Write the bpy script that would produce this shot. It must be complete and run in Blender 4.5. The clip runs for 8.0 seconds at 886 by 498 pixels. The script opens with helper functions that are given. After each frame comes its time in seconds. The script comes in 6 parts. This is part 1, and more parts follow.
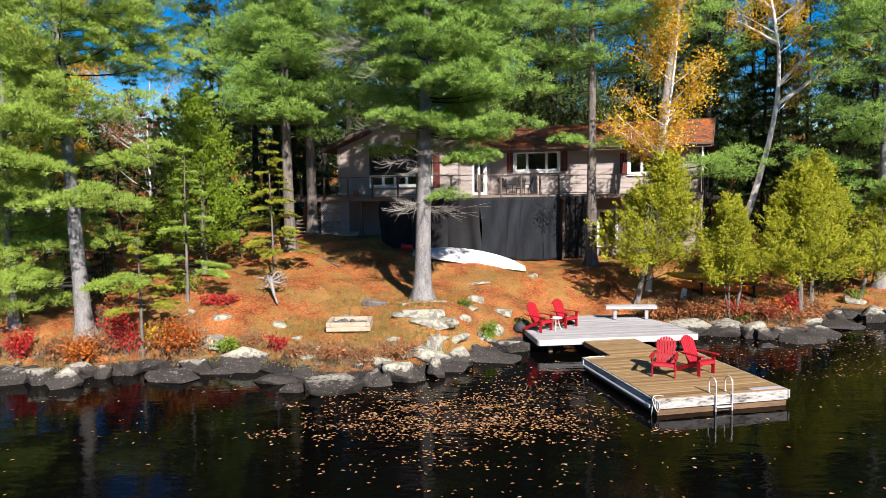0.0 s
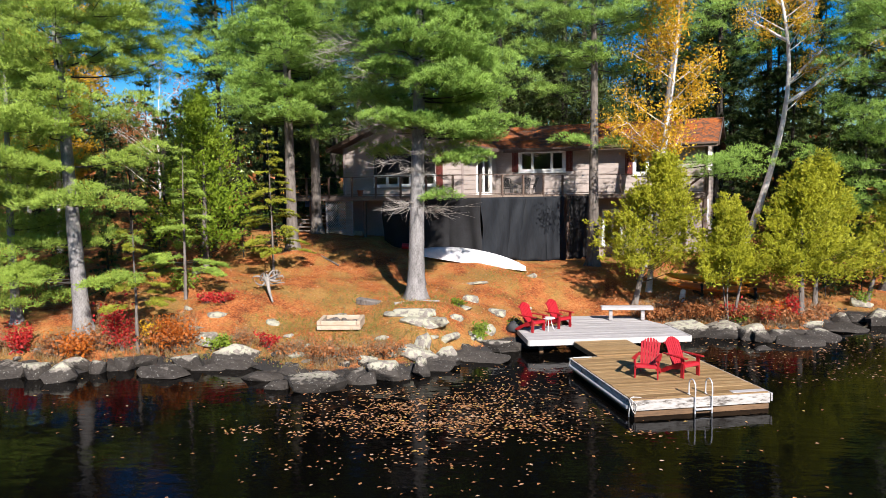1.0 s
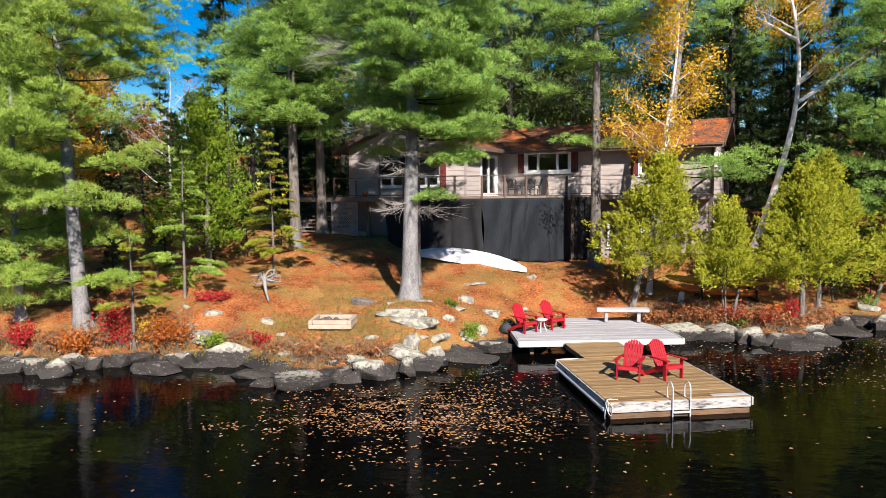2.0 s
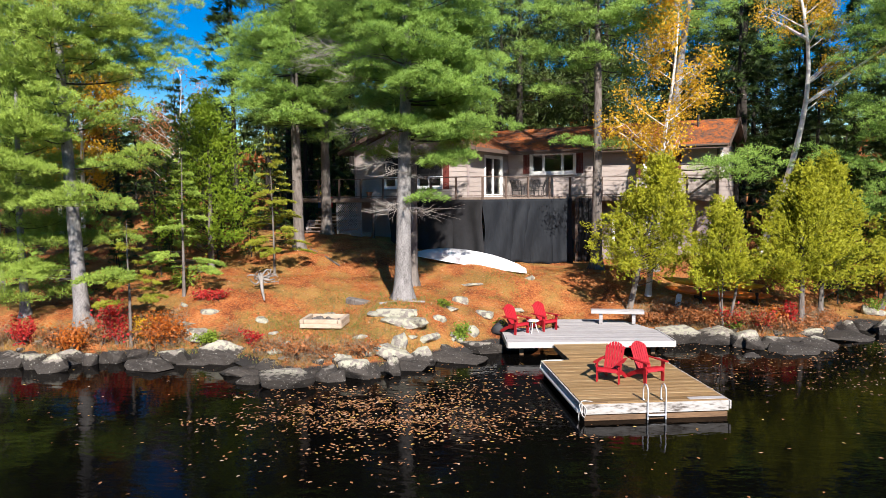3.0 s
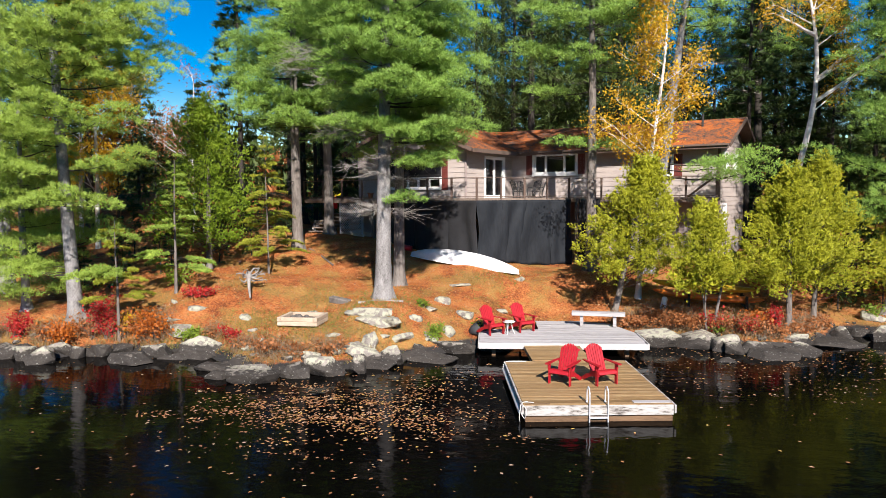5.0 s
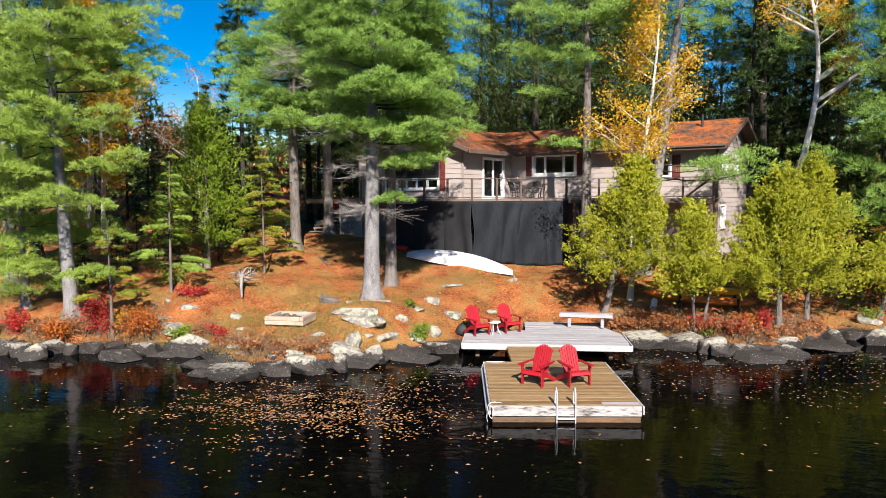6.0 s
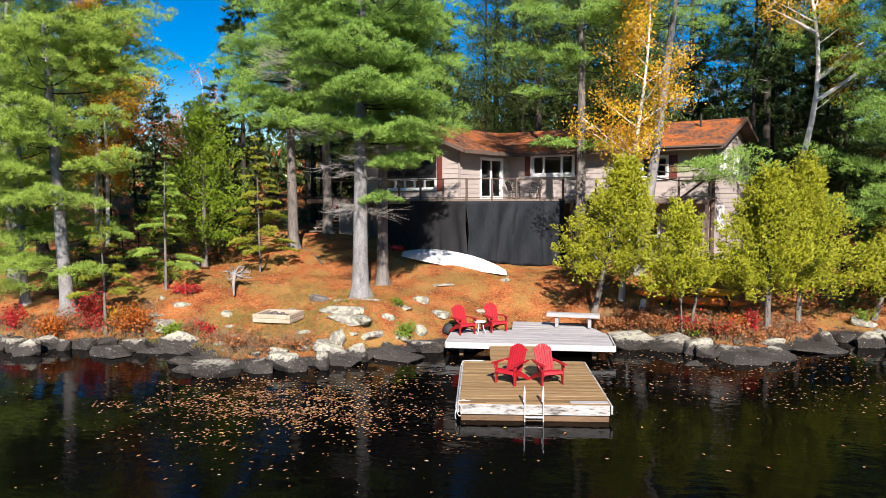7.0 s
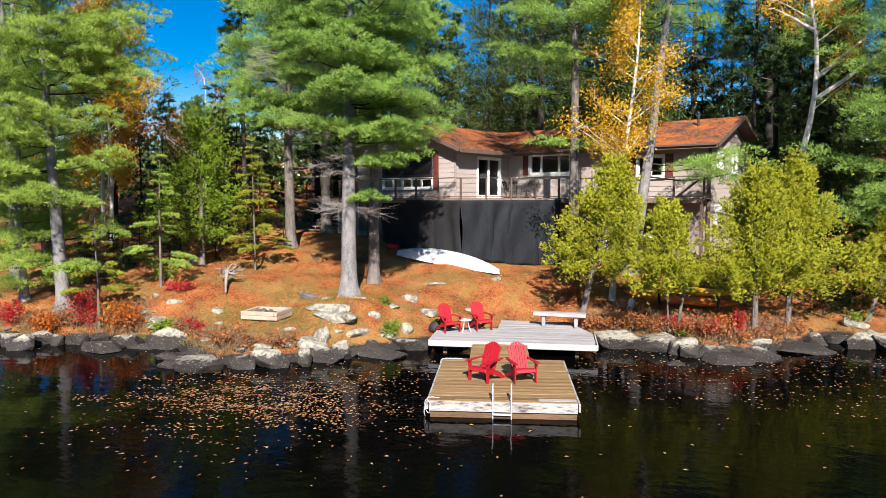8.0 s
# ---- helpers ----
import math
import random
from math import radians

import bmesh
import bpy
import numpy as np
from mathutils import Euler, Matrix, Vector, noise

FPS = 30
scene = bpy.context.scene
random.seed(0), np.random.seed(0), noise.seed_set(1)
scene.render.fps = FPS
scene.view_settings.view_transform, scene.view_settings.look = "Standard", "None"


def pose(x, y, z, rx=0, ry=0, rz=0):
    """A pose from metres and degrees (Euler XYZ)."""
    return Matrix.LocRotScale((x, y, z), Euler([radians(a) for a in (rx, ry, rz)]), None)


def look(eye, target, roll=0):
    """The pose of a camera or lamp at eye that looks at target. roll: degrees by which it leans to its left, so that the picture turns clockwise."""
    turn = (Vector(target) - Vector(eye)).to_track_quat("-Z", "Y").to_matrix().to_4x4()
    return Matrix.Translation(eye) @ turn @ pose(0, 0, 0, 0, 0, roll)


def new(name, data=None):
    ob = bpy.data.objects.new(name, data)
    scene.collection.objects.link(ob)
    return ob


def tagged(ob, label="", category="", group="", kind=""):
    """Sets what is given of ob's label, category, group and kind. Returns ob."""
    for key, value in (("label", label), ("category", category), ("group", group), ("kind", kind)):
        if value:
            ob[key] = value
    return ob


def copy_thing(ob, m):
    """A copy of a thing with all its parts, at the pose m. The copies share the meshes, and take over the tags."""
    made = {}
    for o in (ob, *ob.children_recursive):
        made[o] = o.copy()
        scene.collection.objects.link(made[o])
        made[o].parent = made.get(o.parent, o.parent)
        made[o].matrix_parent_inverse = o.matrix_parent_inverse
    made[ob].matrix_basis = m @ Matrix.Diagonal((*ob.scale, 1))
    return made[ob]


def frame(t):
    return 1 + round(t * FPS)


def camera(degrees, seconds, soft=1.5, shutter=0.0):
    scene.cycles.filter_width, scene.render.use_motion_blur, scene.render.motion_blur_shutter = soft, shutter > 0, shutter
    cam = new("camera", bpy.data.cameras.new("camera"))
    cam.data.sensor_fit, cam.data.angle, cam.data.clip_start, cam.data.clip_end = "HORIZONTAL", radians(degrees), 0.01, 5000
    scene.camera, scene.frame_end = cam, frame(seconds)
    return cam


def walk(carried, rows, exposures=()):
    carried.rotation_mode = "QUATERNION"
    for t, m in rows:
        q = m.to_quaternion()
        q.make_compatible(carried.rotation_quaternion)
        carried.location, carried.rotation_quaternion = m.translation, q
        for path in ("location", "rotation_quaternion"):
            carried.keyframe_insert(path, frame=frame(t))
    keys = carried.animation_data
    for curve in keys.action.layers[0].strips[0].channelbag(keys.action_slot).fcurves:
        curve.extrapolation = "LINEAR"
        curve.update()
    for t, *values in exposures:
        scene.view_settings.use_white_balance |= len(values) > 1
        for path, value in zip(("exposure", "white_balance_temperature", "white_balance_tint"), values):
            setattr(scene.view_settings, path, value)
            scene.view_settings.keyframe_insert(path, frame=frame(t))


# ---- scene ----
cam = camera(65.4, 8.0, soft=0.65)
PATH = [
    (0, (0.627, -0.342, 5.684), (0.546, 1.649, 5.516), -0.68),
    (0.5, (1.246, -0.349, 5.68), (1.127, 1.64, 5.512), -0.65),
    (1, (1.877, -0.348, 5.671), (1.719, 1.639, 5.503), -0.6),
    (1.5, (2.51, -0.342, 5.662), (2.313, 1.641, 5.496), -0.56),
    (3, (4.507, -0.262, 5.645), (4.188, 1.706, 5.484), -0.45),
    (3.5, (5.158, -0.212, 5.639), (4.803, 1.75, 5.48), -0.43),
    (4, (5.8, -0.152, 5.641), (5.412, 1.803, 5.482), -0.4),
    (4.5, (6.448, -0.074, 5.646), (6.027, 1.874, 5.487), -0.37),
    (6, (8.47, 0.228, 5.655), (7.95, 2.153, 5.498), -0.29),
    (6.5, (9.117, 0.339, 5.631), (8.568, 2.256, 5.476), -0.25),
    (7, (9.755, 0.455, 5.602), (9.176, 2.363, 5.448), -0.2),
    (7.5, (10.385, 0.575, 5.576), (9.778, 2.474, 5.423), -0.16),
    (8, (11.005, 0.713, 5.558), (10.371, 2.603, 5.404), -0.12),
]
walk(cam, [(t, look(eye, target, roll)) for t, eye, target, roll in PATH])

# ---- light ----
SUN_TO = Vector((0.37, -0.93, 0.0)).normalized()      # where the sun stands, seen from the place
SUN_UP = radians(34)
world = bpy.data.worlds.new("sky")
scene.world = world
world.use_nodes = True
wn = world.node_tree.nodes
sky = wn.new("ShaderNodeTexSky")
sky.sky_type = "NISHITA"
sky.sun_disc = False
sky.sun_elevation = SUN_UP
sky.sun_rotation = math.atan2(SUN_TO.x, SUN_TO.y)
sky.air_density, sky.dust_density, sky.ozone_density = 1.0, 0.0, 1.2
deep = wn.new("ShaderNodeHueSaturation")
deep.inputs["Saturation"].default_value, deep.inputs["Hue"].default_value = 2.0, 0.515
world.node_tree.links.new(sky.outputs[0], deep.inputs["Color"])
world.node_tree.links.new(deep.outputs[0], wn["Background"].inputs[0])
wn["Background"].inputs[1].default_value = 0.056
sun_data = bpy.data.lights.new("sun", "SUN")
sun_data.energy, sun_data.angle, sun_data.color = 5.0, radians(0.53), (1.0, 0.925, 0.865)
sun = new("sun", sun_data)
to_sun = Vector((SUN_TO.x * math.cos(SUN_UP), SUN_TO.y * math.cos(SUN_UP), math.sin(SUN_UP)))
sun.matrix_world = Matrix.Translation((20, -30, 40)) @ to_sun.to_track_quat("Z", "Y").to_matrix().to_4x4()
scene.view_settings.exposure = 1.14


# ---- materials ----
def shade(name, cols, scales=(1.5, 18.0), rough=0.8, bump=0.3, bump_scale=40.0, metal=0.0, stretch=(1, 1, 1), vary=0.0, island=0.0,
          spec=0.4, through_light=None, detail=6.0, contrast=(0.32, 0.68), distance=0.02):
    """A procedural surface: cols from dark to light over two sizes of noise, fine relief, and a random shift of each object or island."""
    m = bpy.data.materials.new(name)
    m.use_nodes = True
    nt = m.node_tree
    n, ln = nt.nodes, nt.links
    bsdf = n["Principled BSDF"]
    tc, mp = n.new("ShaderNodeTexCoord"), n.new("ShaderNodeMapping")
    mp.inputs["Scale"].default_value = stretch
    ln.new(tc.outputs["Object"], mp.inputs[0])
    where = mp.outputs[0]
    info = n.new("ShaderNodeObjectInfo")
    if vary:
        add = n.new("ShaderNodeVectorMath")
        add.operation = "MULTIPLY_ADD"
        add.inputs[1].default_value = (1, 1, 1)
        sc = n.new("ShaderNodeMath")
        sc.operation = "MULTIPLY"
        sc.inputs[1].default_value = 37.0
        ln.new(info.outputs["Random"], sc.inputs[0])
        ln.new(where, add.inputs[0])
        ln.new(sc.outputs[0], add.inputs[2])
        where = add.outputs[0]
    big, small = n.new("ShaderNodeTexNoise"), n.new("ShaderNodeTexNoise")
    for node, s in ((big, scales[0]), (small, scales[1])):
        node.inputs["Scale"].default_value = s
        node.inputs["Detail"].default_value = detail
        node.inputs["Roughness"].default_value = 0.62
        ln.new(where, node.inputs["Vector"])
    mix = n.new("ShaderNodeMath")
    mix.operation = "MULTIPLY_ADD"
    mix.inputs[1].default_value = 0.5
    half = n.new("ShaderNodeMath")
    half.operation = "MULTIPLY"
    half.inputs[1].default_value = 0.5
    ln.new(big.outputs["Fac"], half.inputs[0])
    ln.new(small.outputs["Fac"], mix.inputs[0])
    ln.new(half.outputs[0], mix.inputs[2])
    ramp = n.new("ShaderNodeValToRGB")
    el = ramp.color_ramp.elements
    el[0].position, el[1].position = contrast
    el[0].color, el[1].color = (*cols[0], 1), (*cols[-1], 1)
    for k, c in enumerate(cols[1:-1]):
        e = el.new(contrast[0] + (contrast[1] - contrast[0]) * (k + 1) / (len(cols) - 1))
        e.color = (*c, 1)
    ln.new(mix.outputs[0], ramp.inputs[0])
    colour = ramp.outputs[0]
    if vary or island:
        hsv = n.new("ShaderNodeHueSaturation")
        rng = n.new("ShaderNodeMapRange")
        amount = vary or island
        rng.inputs["To Min"].default_value, rng.inputs["To Max"].default_value = 1 - amount, 1 + amount
        if island:
            geo = n.new("ShaderNodeNewGeometry")
            ln.new(geo.outputs["Random Per Island"], rng.inputs["Value"])
        else:
            ln.new(info.outputs["Random"], rng.inputs["Value"])
        ln.new(rng.outputs[0], hsv.inputs["Value"])
        ln.new(colour, hsv.inputs["Color"])
        colour = hsv.outputs[0]
    ln.new(colour, bsdf.inputs["Base Color"])
    bsdf.inputs["Roughness"].default_value = rough
    bsdf.inputs["Metallic"].default_value = metal
    bsdf.inputs["Specular IOR Level"].default_value = spec
    if bump:
        fine, bp = n.new("ShaderNodeTexNoise"), n.new("ShaderNodeBump")
        fine.inputs["Scale"].default_value = bump_scale
        fine.inputs["Detail"].default_value = 5
        ln.new(where, fine.inputs["Vector"])
        bp.inputs["Strength"].default_value = bump
        bp.inputs["Distance"].default_value = distance
        ln.new(fine.outputs["Fac"], bp.inputs["Height"])
        ln.new(bp.outputs[0], bsdf.inputs["Normal"])
    if through_light:
        tr, mx = n.new("ShaderNodeBsdfTranslucent"), n.new("ShaderNodeMixShader")
        mx.inputs[0].default_value = through_light
        ln.new(colour, tr.inputs[0])
        ln.new(bsdf.outputs[0], mx.inputs[1])
        ln.new(tr.outputs[0], mx.inputs[2])
        ln.new(mx.outputs[0], n["Material Output"].inputs[0])
    return m


def foliage(name, dark, light, share=0.35, island=0.2):
    return shade(name, (dark, light), scales=(1.0, 9.0), rough=0.55, bump=0, island=island, spec=0.35, through_light=share)


M = {}
M["needles"] = foliage("pine_needles", (0.09, 0.18, 0.03), (0.33, 0.50, 0.09), 0.28)
M["needles_warm"] = foliage("yellowing_pine_needles", (0.12, 0.195, 0.026), (0.40, 0.53, 0.085), 0.28)
# Darker copy of the pine needles: the wood's shade is in the colour.
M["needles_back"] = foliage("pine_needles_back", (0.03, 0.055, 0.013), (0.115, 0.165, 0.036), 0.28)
# Conifer green darkened so that the wood reads as deep shade.
M["conifer_shaded"] = foliage("dark_conifer_needles", (0.02, 0.042, 0.01), (0.075, 0.12, 0.028), 0.4)
M["spruce"] = foliage("spruce_needles", (0.15, 0.18, 0.015), (0.38, 0.38, 0.035), 0.35)
M["cedar"] = foliage("cedar_sprays", (0.18, 0.21, 0.012), (0.56, 0.55, 0.04), 0.38)
M["cedar_green"] = foliage("cedar_sprays_green", (0.11, 0.20, 0.012), (0.30, 0.40, 0.028), 0.35)
M["birch_leaf"] = foliage("birch_leaves", (0.50, 0.27, 0.012), (0.78, 0.52, 0.035), 0.45)
M["orange_leaf"] = foliage("orange_leaves", (0.42, 0.10, 0.014), (0.64, 0.22, 0.035), 0.5)
M["red_leaf"] = foliage("red_leaves", (0.38, 0.018, 0.02), (0.62, 0.055, 0.045), 0.5)
M["rust_leaf"] = foliage("rust_leaves", (0.24, 0.085, 0.03), (0.46, 0.19, 0.065), 0.4)
M["green_leaf"] = foliage("green_leaves", (0.10, 0.18, 0.02), (0.25, 0.32, 0.03), 0.35)
M["dry_grass"] = foliage("dry_grass", (0.19, 0.12, 0.045), (0.31, 0.23, 0.09), 0.3)
M["green_grass"] = foliage("green_grass", (0.12, 0.145, 0.025), (0.24, 0.24, 0.05), 0.3)
M["bark"] = shade("pine_bark", ((0.105, 0.098, 0.093), (0.215, 0.204, 0.197), (0.305, 0.293, 0.285)), scales=(2.5, 17.0), stretch=(2.0, 2.0, 0.75), rough=0.95, bump=0.8, bump_scale=18, distance=0.03, spec=0.12, contrast=(0.36, 0.64))
# Pine bark again, darkened in colour as trunks shaded by other trees look.
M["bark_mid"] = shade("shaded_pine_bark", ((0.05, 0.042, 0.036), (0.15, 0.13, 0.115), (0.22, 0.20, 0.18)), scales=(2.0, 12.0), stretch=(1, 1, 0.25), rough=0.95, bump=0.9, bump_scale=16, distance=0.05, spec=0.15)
# Darkest bark, mainly for limbs in crowns and wood trunks, shade in its colour.
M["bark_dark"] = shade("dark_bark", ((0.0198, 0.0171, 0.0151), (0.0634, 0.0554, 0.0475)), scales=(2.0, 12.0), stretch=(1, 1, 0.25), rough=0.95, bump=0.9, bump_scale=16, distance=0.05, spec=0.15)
M["birch_bark"] = shade("birch_bark", ((0.10, 0.09, 0.08), (0.50, 0.47, 0.43), (0.64, 0.61, 0.57)), scales=(2.5, 9.0), stretch=(0.5, 0.5, 2.2), rough=0.75, bump=0.3, contrast=(0.3, 0.5))
M["dead_wood"] = shade("dead_wood", ((0.13, 0.115, 0.10), (0.34, 0.31, 0.28)), scales=(3, 25), stretch=(1, 1, 0.4), rough=0.9, bump=0.5)
M["twig"] = shade("twigs", ((0.072, 0.054, 0.0432), (0.18, 0.144, 0.1224)), rough=0.95, bump=0)
M["duff"] = shade("needle_covered_ground", ((0.17, 0.052, 0.022), (0.41, 0.132, 0.043), (0.56, 0.24, 0.086)), scales=(0.9, 14.0), detail=14.0, rough=0.95, bump=1.0, bump_scale=24, distance=0.13, spec=0.1, contrast=(0.40, 0.60))
M["plank_grey"] = shade("weathered_white_planks", ((0.19, 0.175, 0.17), (0.33, 0.315, 0.312), (0.41, 0.395, 0.39)), scales=(1.2, 12), stretch=(0.25, 2, 2), rough=0.8, bump=0.35, bump_scale=30, vary=0.07)
M["plank_tan"] = shade("stained_tan_planks", ((0.125, 0.072, 0.03), (0.235, 0.145, 0.062), (0.33, 0.24, 0.13)), scales=(1.0, 16), stretch=(0.22, 2.5, 2), rough=0.6, bump=0.35, bump_scale=30, vary=0.2)
M["fascia"] = shade("peeling_white_fascia", ((0.0743, 0.0619, 0.0526), (0.322, 0.3034, 0.2786), (0.3839, 0.3715, 0.3529)), scales=(2.2, 11), stretch=(0.5, 1, 2), rough=0.8, bump=0.4, contrast=(0.40, 0.56))
M["white_fascia"] = shade("white_painted_fascia", ((0.16, 0.145, 0.13), (0.36, 0.345, 0.325), (0.40, 0.39, 0.375)), scales=(2.6, 13), stretch=(0.5, 1, 2), rough=0.75, bump=0.3, contrast=(0.30, 0.48))
M["old_timber"] = shade("wet_old_timber", ((0.045, 0.026, 0.014), (0.19, 0.11, 0.055)), scales=(2, 14), stretch=(0.3, 1, 2), rough=0.75, bump=0.5)
M["red_paint"] = shade("faded_red_paint", ((0.257, 0.0043, 0.0092), (0.3182, 0.0067, 0.0134), (0.355, 0.0245, 0.0367)), scales=(4, 26), rough=0.5, bump=0.12, vary=0.05, spec=0.45, contrast=(0.36, 0.72))
M["aluminium"] = shade("aluminium", ((0.66, 0.67, 0.69), (0.78, 0.79, 0.81)), rough=0.42, metal=0.55, bump=0.05)
M["white_plastic"] = shade("white_plastic", ((0.5328, 0.5328, 0.5256), (0.5904, 0.5904, 0.5832)), rough=0.45, bump=0.05)
M["canoe_white"] = shade("chalky_white_hull", ((0.45, 0.45, 0.46), (0.58, 0.58, 0.59)), scales=(1.0, 8), rough=0.5, bump=0.1)
M["dark_rim"] = shade("dark_metal", ((0.012, 0.012, 0.013), (0.035, 0.033, 0.032)), rough=0.55, bump=0.1)
M["kayak_yellow"] = shade("yellow_hull", ((0.54, 0.2808, 0.0129), (0.7128, 0.432, 0.0216)), rough=0.4, bump=0.08)
M["kayak_orange"] = shade("orange_hull", ((0.5616, 0.108, 0.0129), (0.7128, 0.2052, 0.0216)), rough=0.4, bump=0.08)
M["siding"] = shade("pale_pink_siding", ((0.3024, 0.252, 0.2268), (0.3744, 0.3204, 0.2916), (0.4176, 0.3636, 0.3312)), scales=(0.9, 12), stretch=(0.4, 0.4, 2), rough=0.7, bump=0.2, vary=0.04)
M["panel"] = shade("pink_beige_panel", ((0.2592, 0.2088, 0.1944), (0.3312, 0.2736, 0.2556)), scales=(0.7, 9), rough=0.8, bump=0.25)
M["white_trim"] = shade("white_trim", ((0.68, 0.68, 0.672), (0.76, 0.76, 0.75)), rough=0.45, bump=0.06)
M["shutter"] = shade("oxblood_shutter", ((0.0936, 0.0187, 0.0144), (0.1584, 0.036, 0.0274)), scales=(2, 18), rough=0.6, bump=0.2)
M["brown_trim"] = shade("brown_trim", ((0.072, 0.0468, 0.036), (0.144, 0.1008, 0.0792)), stretch=(1, 1, 0.3), rough=0.75, bump=0.3)
M["deck_wood"] = shade("weathered_deck_wood", ((0.1224, 0.0864, 0.0648), (0.2448, 0.1944, 0.1584)), scales=(1.5, 15), stretch=(0.4, 1, 1), rough=0.85, bump=0.4)
M["roof"] = shade("needle_strewn_shingles", ((0.0562, 0.0374, 0.0337), (0.1217, 0.0655, 0.0421), (0.337, 0.0983, 0.0234), (0.3931, 0.1264, 0.0281)), scales=(0.75, 7.0), stretch=(1, 1.6, 1), rough=0.95, bump=0.8, bump_scale=45, contrast=(0.38, 0.62))
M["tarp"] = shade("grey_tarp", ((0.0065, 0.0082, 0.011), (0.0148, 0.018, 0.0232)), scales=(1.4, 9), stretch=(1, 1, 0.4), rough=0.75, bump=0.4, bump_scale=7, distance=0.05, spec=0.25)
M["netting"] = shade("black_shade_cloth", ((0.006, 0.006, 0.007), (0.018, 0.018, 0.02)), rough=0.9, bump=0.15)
M["timber_pale"] = shade("pale_timber", ((0.3024, 0.2232, 0.1512), (0.4752, 0.3888, 0.3024)), scales=(2, 14), stretch=(0.4, 1, 1), rough=0.85, bump=0.4, vary=0.08)
M["ash"] = shade("ash_and_stones", ((0.02, 0.018, 0.016), (0.17, 0.15, 0.135)), scales=(6, 30), rough=0.95, bump=0.8)
M["terracotta"] = shade("terracotta", ((0.3024, 0.0936, 0.0432), (0.3744, 0.1368, 0.0648)), rough=0.8)
M["black_cloth"] = shade("black_nylon", ((0.012, 0.012, 0.014), (0.03, 0.03, 0.033)), rough=0.7)
M["red_cloth"] = shade("red_cloth", ((0.324, 0.0086, 0.0216), (0.4176, 0.018, 0.036)), rough=0.9)
M["blue_cloth"] = shade("blue_cloth", ((0.0216, 0.0648, 0.216), (0.0432, 0.1152, 0.3024)), rough=0.9)
M["rope"] = shade("white_rope", ((0.396, 0.3816, 0.3456), (0.54, 0.5256, 0.4896)), rough=0.9, bump=0.4, bump_scale=120)


def leaf_litter(name, cols):
    """Fallen leaves, each of one colour out of several, blotched."""
    m = shade(name, (cols[0], cols[-1]), scales=(20, 60), rough=0.6, bump=0.2, island=0.25, spec=0.3)
    n, ln = m.node_tree.nodes, m.node_tree.links
    geo, pick, mix = n.new("ShaderNodeNewGeometry"), n.new("ShaderNodeValToRGB"), n.new("ShaderNodeMix")
    pick.color_ramp.interpolation = "CONSTANT"
    for k, c in enumerate(cols):
        e = pick.color_ramp.elements[0] if k == 0 else pick.color_ramp.elements.new(k / len(cols))
        e.color = (*c, 1)
    ln.new(geo.outputs["Random Per Island"], pick.inputs[0])
    mix.data_type, mix.blend_type = "RGBA", "MIX"
    mix.inputs["Factor"].default_value = 0.75
    bsdf = n["Principled BSDF"]
    ln.new(bsdf.inputs["Base Color"].links[0].from_socket, mix.inputs["A"])
    ln.new(pick.outputs[0], mix.inputs["B"])
    ln.new(mix.outputs["Result"], bsdf.inputs["Base Color"])
    return m


M["leaf_float"] = leaf_litter("floating_leaves", ((0.07, 0.026, 0.014), (0.30, 0.12, 0.05), (0.16, 0.055, 0.028), (0.38, 0.20, 0.12), (0.22, 0.085, 0.045), (0.42, 0.29, 0.21), (0.10, 0.04, 0.024), (0.36, 0.15, 0.06), (0.24, 0.10, 0.06), (0.46, 0.29, 0.08)))
M["leaf_fallen"] = leaf_litter("fallen_leaves", ((0.22, 0.07, 0.03), (0.42, 0.16, 0.05), (0.34, 0.20, 0.10), (0.48, 0.30, 0.16), (0.30, 0.10, 0.04)))
M["brush"] = foliage("dry_brush", (0.15, 0.10, 0.055), (0.33, 0.235, 0.14), 0.2)


